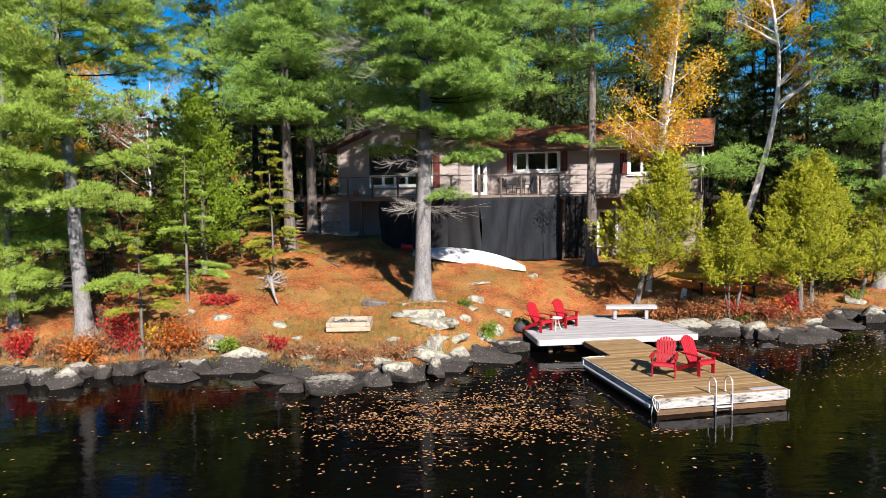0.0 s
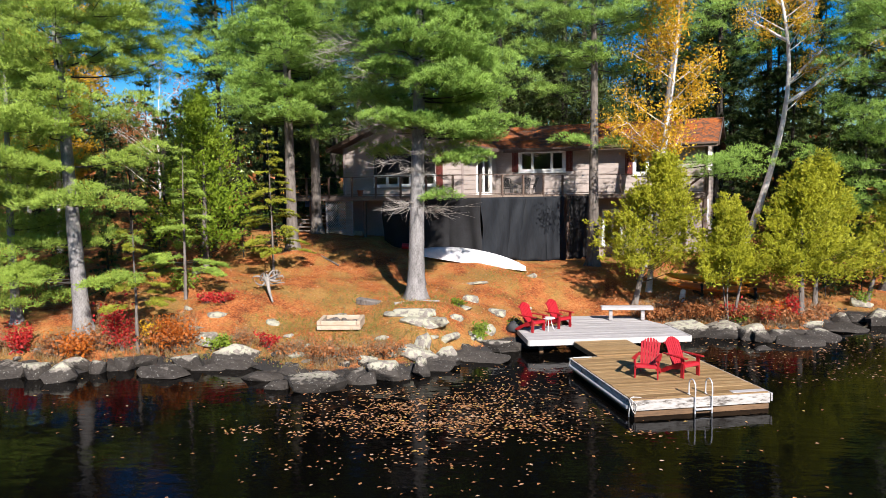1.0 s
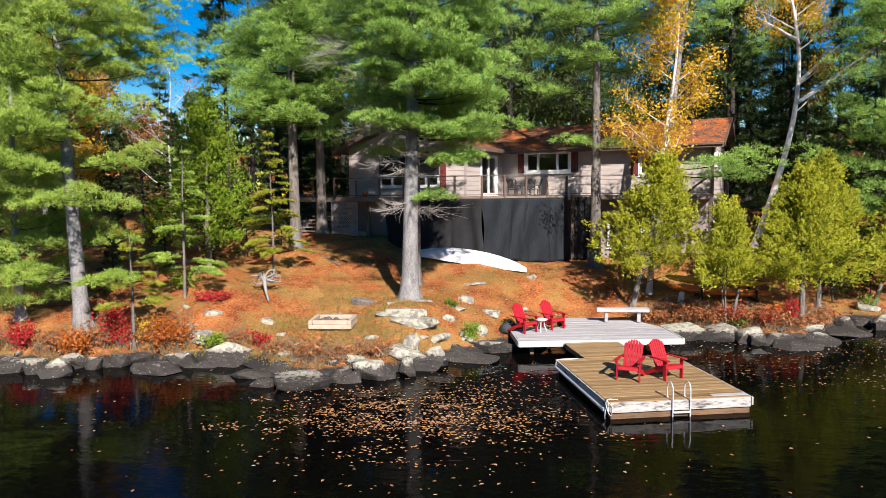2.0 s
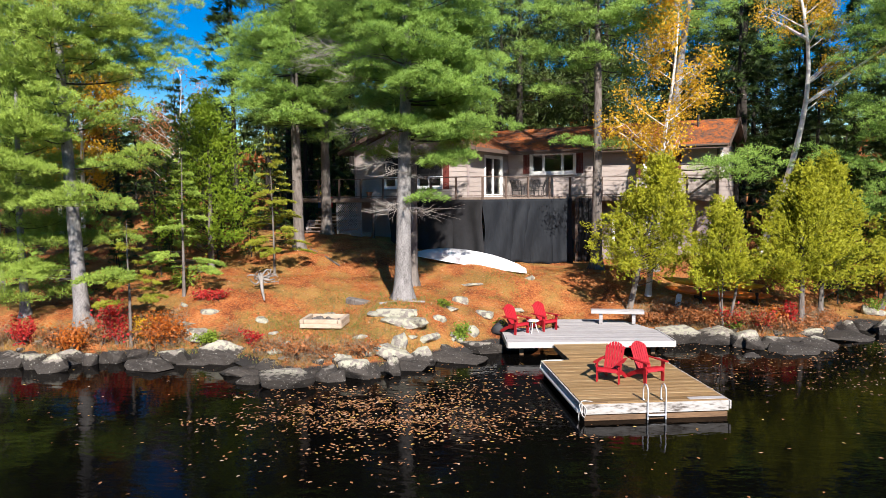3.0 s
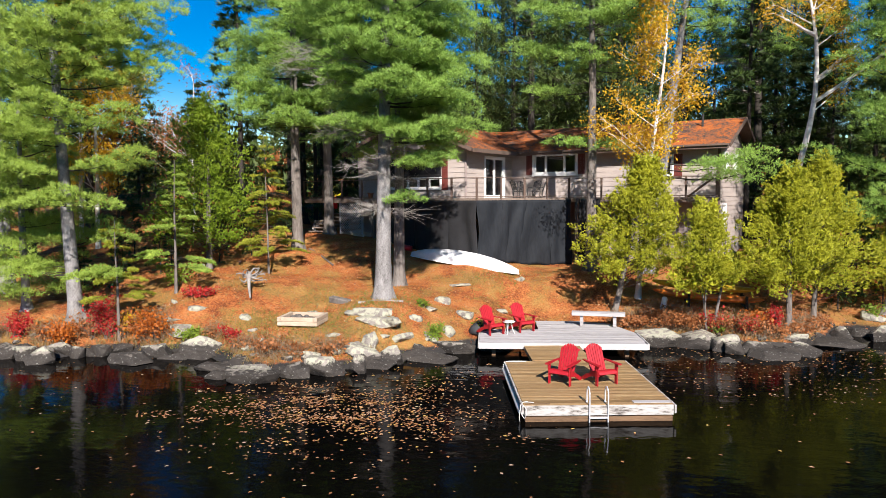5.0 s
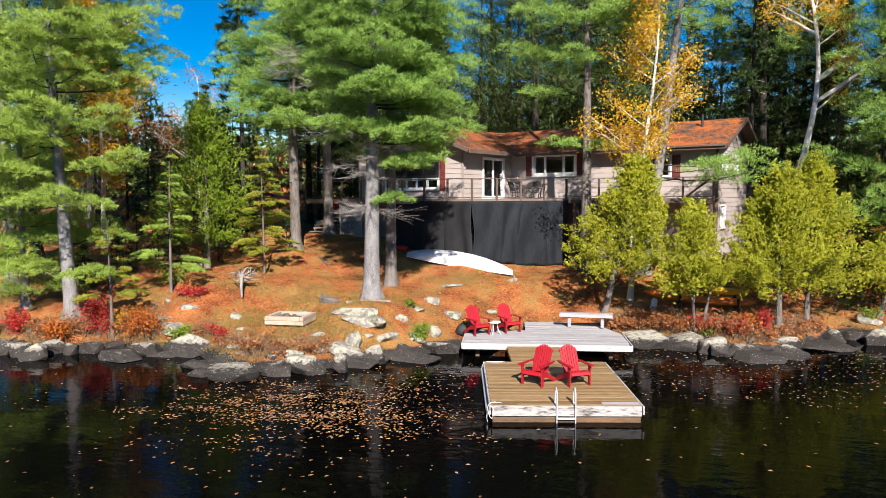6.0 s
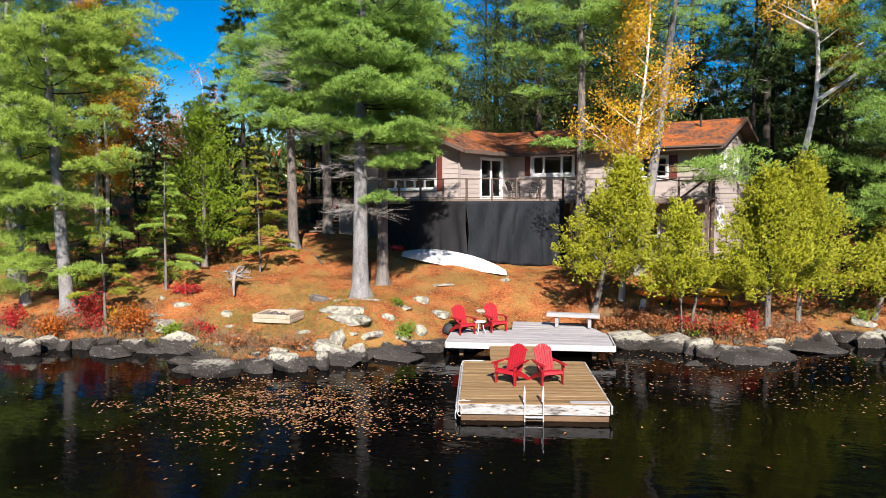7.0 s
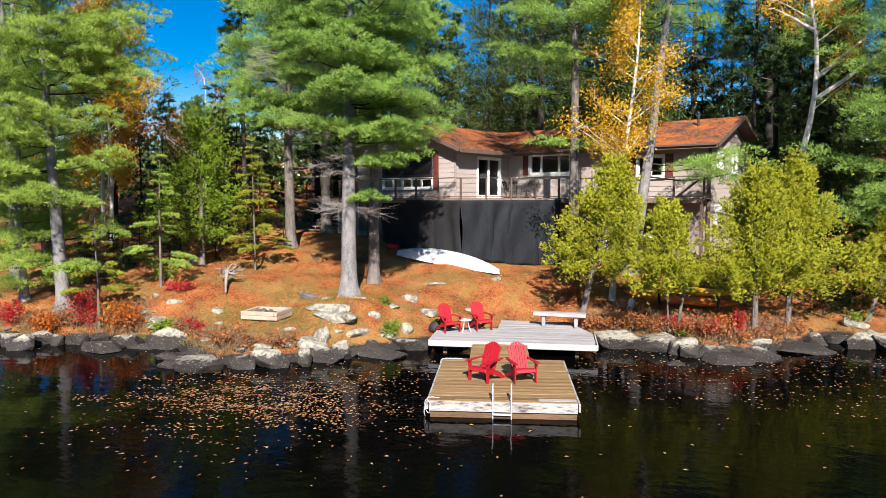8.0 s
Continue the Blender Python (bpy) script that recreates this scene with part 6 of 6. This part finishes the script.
        shrub(x, y, r, h, mat, first + k, {"red_leaf": "low shrub with bright red autumn leaves", "orange_leaf": "shrub with orange autumn leaves", "birch_leaf": "small shrub with yellow autumn leaves", "rust_leaf": "twiggy shrub with rusty brown leaves", "green_leaf": "low green leafy plant"}[mat], int(n * (1.5 if mat == "red_leaf" else 1.7)))


plant(100, ((-13.95, 21.1, 0.5, 0.9, "red_leaf", 500), (-11.75, 19.95, 0.6, 0.6, "orange_leaf", 350), (-11.2, 22.0, 0.6, 1.4, "red_leaf", 420), (-10.8, 21.3, 0.6, 0.9, "red_leaf", 420), (-8.9, 21.6, 0.8, 1.0, "orange_leaf", 800), (-9.9, 21.3, 0.5, 0.8, "birch_leaf", 220),
            (-9.5, 20.7, 0.9, 0.8, "rust_leaf", 260), (-11.2, 20.4, 0.9, 0.8, "rust_leaf", 260), (-12.6, 20.5, 0.8, 0.7, "rust_leaf", 260), (-5.75, 21.7, 0.4, 0.6, "red_leaf", 200), (-8.4, 24.45, 0.5, 0.45, "red_leaf", 180), (-9.0, 24.4, 0.4, 0.4, "red_leaf", 140),
            (-3.6, 20.2, 0.7, 0.6, "rust_leaf", 260), (-10.4, 25.6, 0.6, 0.9, "green_leaf", 420), (-7.6, 22.0, 0.6, 0.35, "green_leaf", 350), (-1.8, 21.0, 0.6, 0.4, "rust_leaf", 200), (1.2, 23.6, 0.4, 0.55, "green_leaf", 260), (2.5, 24.4, 0.3, 0.45, "green_leaf", 200)))
plant(118, ((0.4, 25.4, 0.3, 0.3, "green_leaf", 120), (8.4, 27.9, 0.7, 0.5, "rust_leaf", 420), (9.2, 27.6, 0.8, 0.55, "rust_leaf", 480), (10.2, 27.1, 0.8, 0.6, "rust_leaf", 480), (11.2, 27.0, 0.7, 0.8, "red_leaf", 200), (11.3, 26.2, 0.4, 0.35, "green_leaf", 260),
            (12.3, 26.7, 0.7, 0.75, "red_leaf", 130), (13.25, 27.2, 0.35, 0.95, "red_leaf", 260), (13.3, 26.8, 0.6, 0.5, "rust_leaf", 300), (12.4, 26.4, 0.6, 0.6, "rust_leaf", 340), (14.2, 27.6, 0.7, 0.45, "rust_leaf", 320), (15.4, 29.0, 0.6, 0.4, "rust_leaf", 260),
            (9.9, 28.3, 0.6, 0.6, "rust_leaf", 300), (17.8, 31.0, 0.4, 0.6, "green_leaf", 180), (-14.9, 20.6, 0.7, 0.6, "rust_leaf", 240), (-4.9, 20.5, 0.5, 0.45, "rust_leaf", 200), (-13.0, 23.5, 0.6, 0.6, "rust_leaf", 220), (8.0, 27.4, 0.7, 0.5, "rust_leaf", 380)))
plant(136, ((9.7, 27.7, 0.8, 0.6, "rust_leaf", 420), (10.8, 26.8, 0.7, 0.55, "rust_leaf", 380), (11.8, 27.3, 0.8, 0.6, "rust_leaf", 380), (12.9, 27.6, 0.7, 0.6, "orange_leaf", 240), (13.9, 28.2, 0.7, 0.5, "rust_leaf", 320), (14.8, 28.6, 0.6, 0.45, "rust_leaf", 280),
            (9.0, 28.4, 0.7, 0.5, "rust_leaf", 320), (-10.3, 20.6, 0.8, 0.75, "rust_leaf", 90), (-8.7, 20.7, 0.8, 0.7, "rust_leaf", 90), (-12.0, 20.9, 0.7, 0.7, "orange_leaf", 200), (-6.9, 22.4, 0.5, 0.4, "rust_leaf", 200), (-9.7, 22.9, 0.6, 0.5, "rust_leaf", 220),
            (-2.9, 20.6, 0.5, 0.4, "rust_leaf", 180)))


def scatter(name, label, mat, boxes, size, seed, kind_="leaf", per=5):
    """Loose small things strewn over the ground within boxes of x0, x1, y0, y1, count."""
    rng = np.random.default_rng(seed)
    pts = []
    for x0, x1, y0, y1, n in boxes:
        x, y = rng.uniform(x0, x1, n), rng.uniform(y0, y1, n)
        z = ground_z(x, y)
        ok = z > 0.12
        pts.append(np.stack([x, y, z], 1)[ok])
    p = np.concatenate(pts)
    if kind_ == "leaf":
        v, f = leaves(rng, p + np.array([0, 0, 0.02]), size, up=3.0)
    else:
        v, f = blades(rng, p, np.tile([[0, 0, 1.0]], (len(p), 1)), per, size, size * 0.07, 0.4)
    return tagged(arrays(name, v, f, M[mat]), label, "ground cover", kind="stuff")


scatter("fallen_leaves", "rusty fallen leaves strewn over the bank", "leaf_fallen", ((-16, 8, 19, 33, 11000), (6, 20, 26, 34, 4500)), 0.042, 81)
scatter("dry_grass", "tufts of dry straw-coloured grass", "dry_grass", ((-14, -6, 19.5, 22.0, 900), (-6, 2, 19.5, 22, 500), (8, 16, 26, 28, 400), (-9, 0, 22, 26, 150)), 0.2, 82, "blade", 8)
scatter("green_grass", "thin patches of short green grass", "green_grass", ((-7, 0.5, 20.5, 24.5, 1500), (-8.5, -6.5, 20.6, 22, 500), (1.5, 3.5, 28, 33, 300), (-5, 0, 24, 27, 500)), 0.12, 83, "blade", 6)
scatter("pine_straw", "loose orange pine needles and twigs on the ground", "orange_leaf", ((-14, 14, 21, 34, 14000),), 0.09, 84, "blade", 3)


def floating_leaves():
    """Fallen leaves drifting on the lake, gathered before the shore and thinning outward."""
    rng = np.random.default_rng(91)
    mid = np.stack([rng.normal(-0.2, 2.1, 130), rng.normal(16.7, 1.15, 130)], 1)
    rafts = mid[rng.integers(0, 130, 2500)] + rng.normal(size=(2500, 2)) * np.array([0.30, 0.14])
    xs = [rafts, np.stack([rng.uniform(-14, 18, 420), rng.uniform(6, 24, 420)], 1), np.stack([rng.normal(0.5, 2.8, 260), rng.normal(14.3, 1.2, 260)], 1),
          np.stack([rng.normal(2.2, 1.6, 300), rng.normal(19.8, 1.3, 300)], 1), np.stack([rng.uniform(8, 19, 900), rng.uniform(20, 27.8, 900)], 1)]
    p = np.concatenate(xs)
    p = p[ground_z(p[:, 0], p[:, 1]) < -0.05]
    c, s = math.cos(radians(13.7)), math.sin(radians(13.7))
    a, b = (p[:, 0] - 5.2) * c + (p[:, 1] - 16.78) * s, -(p[:, 0] - 5.2) * s + (p[:, 1] - 16.78) * c
    p = p[~((a > -0.3) & (a < DW + 0.3) & (b > -0.3) & (b < DL + 2.4))]
    v, f = leaves(rng, np.column_stack([p, np.full(len(p), 0.006)]), 0.047, up=40.0)
    v[:, 2] = np.clip(v[:, 2], 0.003, 0.02)
    tagged(arrays("floating_leaves", v, f, M["leaf_float"]), "brown and yellow leaves floating on dark water", "leaves", kind="stuff")


floating_leaves()


# ---- loose things on the bank ----
def snag():
    """A bleached root stock lying over, with crooked arms."""
    x, y = -7.0, 25.5
    t = thing("driftwood_root", x, y, gz_at(x, y) - 0.05, 10, "bleached gnarled root stump on the bank", "driftwood")
    rng = np.random.default_rng(5)
    tube("stump", arc([(0.3, -0.8, -0.12), (0.14, -0.45, 0.22), (0.02, -0.1, 0.55), (-0.05, 0.1, 0.7), (-0.15, 0.3, 0.8)], 14), 0.7 * np.array([0.05, 0.06, 0.07, 0.08, 0.09, 0.1, 0.12, 0.14, 0.17, 0.19, 0.19, 0.16, 0.12, 0.05]), M["dead_wood"], t)
    for k in range(13):
        a = rng.uniform(-0.4, 3.6)
        L = rng.uniform(0.25, 0.62)
        e = np.array([L * math.cos(a), 0.1 + 0.25 * rng.normal(), 0.62 + L * 0.75 * math.sin(a)])
        turn = np.array([-math.sin(a), 0.3 * rng.normal(), math.cos(a)]) * rng.choice([-1, 1]) * rng.uniform(0.03, 0.16)
        mid = np.array([0.5 * e[0], 0.1, 0.62 + 0.5 * (e[2] - 0.62)]) + rng.normal(size=3) * 0.1
        tube("root_arm", arc([(-0.05, 0.1, 0.62), mid, e, e + turn + 0.1 * (e - mid)], 14), np.linspace(rng.uniform(0.025, 0.055), 0.01, 14), M["dead_wood"], t, 6)


snag()


def log(x0, y0, x1, y1, r, label, mat="dead_wood", name="log"):
    z0, z1 = gz_at(x0, y0) + r * 0.5, gz_at(x1, y1) + r * 0.5
    ob = tube(name, arc([(x0, y0, z0), ((x0 + x1) / 2, (y0 + y1) / 2 + 0.05, (z0 + z1) / 2 + 0.03), (x1, y1, z1)], 10), np.linspace(r, r * 0.75, 10), M[mat], None)
    return tagged(ob, label, "log")


wz = gz_at(-3.05, 25.5)
wedge = thing("timber_offcut", -3.05, 25.5, wz, -20, "short dark weathered timber offcut lying on the bank", "timber")
boxed("beam", (1.0, 0.28, 0.24), (0, 0, 0.05), M["bark_mid"], wedge, rot=(8, 5, 0), bevel=0.03)
log(-7.5, 32.6, -5.3, 30.3, 0.06, "thin fallen branch on pine needles", "twig", "fallen_branch")
log(14.6, 27.0, 16.0, 25.6, 0.05, "dark branch sloping into the water", "twig", "fallen_branch")
log(-1.9, 24.4, -0.3, 25.0, 0.06, "bare root running from the pine", "dead_wood", "root")
g = gz_at(9.43, 28.5)
tagged(tube("broken_stump", arc([(9.43, 28.5, g - 0.05), (9.45, 28.5, g + 0.4), (9.5, 28.5, g + 0.75)], 8), [0.16, 0.14, 0.13, 0.13, 0.12, 0.11, 0.12, 0.07], M["birch_bark"], None), "broken pale birch stump among shrubs", "stump")


def dead_limbs(x, y, seed, label, rows):
    """Bare grey branches of a pine: height, bearing and reach of each."""
    rng = np.random.default_rng(seed)
    t = thing("dead_pine_branches", x, y, 0, 0, label, "branches")
    for z, az, L in rows:
        h = Heap()
        d = np.array([math.cos(radians(az)), math.sin(radians(az)), 0])
        s = np.linspace(0, 1, 7)
        pts = np.array([0, 0, z]) + d * (L * s)[:, None] + np.array([0, 0, 1.0]) * (0.08 * L * np.sin(3 * s))[:, None] + rng.normal(size=(7, 3)) * 0.03
        h.tube(pts, 0.018 * (1 - 0.85 * s), 5)
        for k in range(int(17 * L + 7)):
            u = rng.uniform(0.15, 1)
            o = np.array([np.interp(u, s, pts[:, q]) for q in range(3)])
            way = (d * rng.uniform(0.4, 1.1) + rng.normal(size=3) * np.array([0.6, 0.6, 0.32])) * rng.uniform(0.25, 0.75)
            mid = o + 0.55 * way - np.array([0, 0, 0.07])
            e = o + way + np.array([0, 0, 0.05])
            h.tube(np.stack([o, mid, e]), (0.008, 0.006, 0.003), 3)
            f = mid + way * 0.5 + rng.normal(size=3) * 0.12
            h.tube(np.stack([mid, (mid + f) / 2, f]), (0.005, 0.004, 0.002), 3)
        h.make("dead_branch", M["dead_wood"], t)


dead_limbs(-1.12, 25.2, 8, "bare grey dead branches of the tall pine", ((5.0, 200, 0.8), (5.05, -15, 0.9), (5.2, 235, 0.7), (4.9, 30, 0.8), (5.05, -70, 0.7), (5.1, 165, 0.8), (7.9, 205, 2.0), (8.2, 228, 1.7), (10.1, 208, 3.5), (10.6, 226, 3.1), (11.0, 198, 3.2), (9.6, 236, 2.6), (10.4, 215, 3.4), (7.2, -20, 1.5), (6.9, 5, 1.6), (7.4, -60, 1.4), (6.4, -100, 1.2), (6.7, -140, 1.4), (6.2, 30, 1.2), (7.0, -70, 1.3)))
dead_limbs(16.2, 45.9, 9, "bare drooping dead branches of a pine behind the cottage", ((13.6, 190, 4.2), (13.1, 215, 3.6), (12.3, 182, 3.4), (14.3, 200, 3.0), (12.8, 240, 2.6), (11.6, 200, 3.2)))


def patio_chair(u, v, rz):
    x, y = local(u, v)
    t = thing("patio_chair", x, y, FLOOR - 0.02, rz, "dark wrought-iron patio chair on the raised deck", "chair", "patio chairs")
    t.scale = (0.95, 0.95, 0.86)
    m = M["dark_rim"]
    for s in (-1, 1):
        tube("leg", arc([(s * 0.27, -0.28, 0.02), (s * 0.27, -0.25, 0.4), (s * 0.27, -0.2, 0.62), (s * 0.27, 0.1, 0.64), (s * 0.27, 0.3, 0.6)], 14), 0.018, m, t, 6)
        tube("rocker", arc([(s * 0.27, -0.4, 0.06), (s * 0.27, 0, 0.0), (s * 0.27, 0.45, 0.09)], 10), 0.018, m, t, 6)
        tube("back_post", arc([(s * 0.26, 0.2, 0.02), (s * 0.26, 0.24, 0.5), (s * 0.25, 0.42, 1.02)], 10), 0.018, m, t, 6)
    for k in range(5):
        boxed("seat_strap", (0.52, 0.07, 0.012), (0, -0.2 + 0.1 * k, 0.42 - 0.012 * k), m, t, bevel=0)
    for k in range(6):
        boxed("back_slat", (0.05, 0.012, 0.6), (-0.2 + 0.08 * k, 0.33, 0.74), m, t, rot=(-19, 0, 0), bevel=0)
    tube("top_rail", arc([(-0.25, 0.42, 1.0), (0, 0.45, 1.07), (0.25, 0.42, 1.0)], 8), 0.02, m, t, 6)


for u, v, rz in ((-10.2, -1.5, 25), (-9.35, -1.25, -10), (-9.75, -2.35, 150), (-8.75, -1.9, -60)):
    patio_chair(u, v, rz + TURN)
px, py = local(-16.85, -6.2)
pot = thing("flower_pot", px, py, FLOOR - 0.02, 0, "terracotta flower pot on the raised deck", "pot")
bm = bmesh.new()
bmesh.ops.create_cone(bm, cap_ends=True, segments=20, radius1=0.11, radius2=0.16, depth=0.28, matrix=pose(0, 0, 0.14))
bmesh.ops.create_cone(bm, cap_ends=True, segments=20, radius1=0.18, radius2=0.18, depth=0.05, matrix=pose(0, 0, 0.29))
part("pot_body", bm, M["terracotta"], pot)


def firewood():
    """A small heap of split logs with pale ends."""
    x, y = FIREWOOD
    t = thing("firewood_stack", x, y, gz_at(x, y) - 0.03, -20, "small stack of split firewood with pale ends", "firewood")
    rng = np.random.default_rng(77)
    for row, n in enumerate((6, 5, 5, 4)):
        for k in range(n):
            cx, cz, r = (k - n / 2) * 0.24 + rng.normal() * 0.02, 0.11 + row * 0.19, rng.uniform(0.085, 0.115)
            tube("log", [(cx, -0.25 + rng.normal() * 0.03, cz), (cx, 0.25, cz)], r, M["plank_grey"], t, 7)


def bag():
    t = thing("black_bag", 2.55, 25.35, gz_at(2.55, 25.35), 20, "black nylon bag lying beside the platform", "bag")
    bm = bmesh.new()
    bmesh.ops.create_icosphere(bm, subdivisions=3, radius=0.5)
    for v in bm.verts:
        v.co = Vector((v.co.x * 0.75, v.co.y * 0.5, max(v.co.z * 0.75, -0.06) + 0.06)) * (1 + 0.12 * noise.noise(v.co * 3))
    part("bag_body", bm, M["black_cloth"], t, smooth=True)
    tube("strap", arc([(-0.2, -0.1, 0.3), (-0.05, -0.12, 0.5), (0.15, -0.1, 0.3)], 10), 0.02, M["black_cloth"], t)


bag()
FIREWOOD = (-9.1, 38.3)
firewood()
# mooring lines at two corners of the dock
rp = thing("mooring_rope", 5.24, 16.78, DZ, 13.7, "white mooring rope tied at the dock corner", "rope")
tube("coil", arc([(0.25, 0.1, 0.03), (0.02, 0.14, 0.03), (-0.1, 0.0, -0.02), (-0.08, -0.1, -0.2), (0.0, -0.09, -0.3), (0.04, -0.08, -0.1), (-0.06, 0.05, 0.03), (0.1, 0.2, 0.03)], 40), 0.011, M["rope"], rp)
tube("loose_end", arc([(-0.1, 0.0, -0.1), (-0.13, -0.02, -0.3), (-0.1, 0.05, -0.45)], 10), 0.011, M["rope"], rp)
rp2 = thing("mooring_rope", 4.19, 21.1, DZ, 13.7, "white mooring rope lying at the dock corner", "rope")
tube("coil", arc([(0.0, -0.1, 0.03), (0.3, -0.14, 0.03), (0.6, -0.1, 0.03), (0.3, -0.05, 0.03), (-0.05, -0.05, 0.0), (-0.12, -0.1, -0.2)], 30), 0.011, M["rope"], rp2)
# timber steps between the two pines by the cottage, and a red cloth over a rail
steps = thing("garden_steps", -8.4, 36.2, 0, -15, "rough timber steps climbing beside the cottage", "steps")
for k in range(6):
    gy_ = gz_at(-8.4, 36.2)
    boxed("tread", (1.5, 0.34, 0.06), (0, 0.34 * k, gy_ + 0.1 + 0.19 * k), M["deck_wood"], steps, bevel=0.01)
    boxed("riser", (1.5, 0.05, 0.15), (0, 0.34 * k + 0.14, gy_ + 0.0 + 0.19 * k), M["old_timber"], steps, bevel=0.01)
for s in (-1, 1):
    boxed("hand_post", (0.1, 0.1, 1.1), (s * 0.8, 1.8, gz_at(-8.4, 36.2) + 1.4), M["deck_wood"], steps, bevel=0.01)
boxed("hand_rail", (1.9, 0.07, 0.07), (0, 1.8, gz_at(-8.4, 36.2) + 1.95), M["brown_trim"], steps)
cl = thing("red_cloth", -8.5, 37.9, gz_at(-8.4, 36.2) + 1.55, -15, "red and blue cloth hung over a rail", "cloth")
for nm, mt, a0, w in (("cloth", "red_cloth", 0.0, 0.55), ("cloth", "blue_cloth", -0.45, 0.3)):
    vv = [(a0 + w * i / 10, -0.06 - 0.03 * math.sin(i * 1.3), 0.42 - 0.62 * j / 6) for j in range(7) for i in range(11)]
    kk = (np.arange(6)[:, None] * 11 + np.arange(10)[None]).reshape(-1)
    arrays(nm, vv, np.stack([kk, kk + 1, kk + 12, kk + 11], 1), M[mt], cl, smooth=True).modifiers.new("thickness", "SOLIDIFY").thickness = 0.01
# boards stacked under the deck
lum = thing("board_stack", *local(-17.6, -6.0), 0, TURN, "pale boards lying under the raised deck", "boards")
for k in range(4):
    g = gz_at(*local(-17.6, -6.0))
    boxed("board", (1.9 - 0.15 * k, 0.16, 0.04), (0.1 * k, 0.07 * k - 0.5, g + 0.06 + 0.05 * k), M["timber_pale"], lum, rot=(0, 4, 6 - 5 * k))

# ---- planks and siding boards ----
PLANKS = {}
for parent, nm, x0, x1, y0, y1, z, pitch, mat, cut in DECKS:
    n = int((y1 - y0) / pitch + 0.5)
    rng = np.random.default_rng(n)
    for k in range(n):
        y = y0 + (k + 0.5) * (y1 - y0) / n
        a, b = x0, x1
        if cut:                                        # the platform steps in toward the bank
            a = 2.2 if y > 2.45 else 0
            b = x1 - 0.04 - max(0.0, y - 1.9) * 0.36
        key = (round(b - a, 2), mat.name, round(pitch, 3))
        if key not in PLANKS:
            bm = bmesh.new()
            box(bm, (b - a, pitch - 0.007, 0.036), bevel=0.004)
            data = bpy.data.meshes.new("plank")
            bm.to_mesh(data)
            bm.free()
            data.materials.append(mat)
            PLANKS[key] = data
        ob = new(nm, PLANKS[key])
        ob.parent = parent
        ob.matrix_basis = pose((a + b) / 2 + rng.uniform(-0.012, 0.012), y, z - 0.018 + rng.uniform(-0.003, 0.003), rng.normal() * 0.4, 0, rng.normal() * 0.08)

for along, fixed, a0, a1, z0, z1, holes, outward, parent, limit in SIDINGS:
    n = int((z1 - z0) / 0.235)
    for k in range(n):
        lo, hi = z0 + (z1 - z0) * k / n, z0 + (z1 - z0) * (k + 1) / n
        cuts = sorted([(h[0] - 0.08, h[1] + 0.08) for h in holes if h[2] - 0.08 < hi and h[3] + 0.08 > lo])
        spans, p = [], a0
        for c0, c1 in cuts:
            if c0 > p:
                spans.append((p, c0))
            p = max(p, c1)
        if p < a1:
            spans.append((p, a1))
        for p, q in spans:
            if q - p < 0.05:
                continue
            bm = bmesh.new()
            vs = box(bm, (q - p, 0.03, hi - lo + 0.012) if along == 0 else (0.03, q - p, hi - lo + 0.012))
            for v in vs:                                # thin at the top, proud at the lower edge
                if v.co.z > 0:
                    if along == 0:
                        v.co.y -= outward * (0.022 if v.co.y * outward > 0 else 0)
                    else:
                        v.co.x -= outward * (0.022 if v.co.x * outward > 0 else 0)
            ob = part("siding_board", bm, M["siding"], parent)
            off = fixed + outward * 0.016
            ob.location = ((p + q) / 2, off, (lo + hi) / 2) if along == 0 else (off, (p + q) / 2, (lo + hi) / 2)
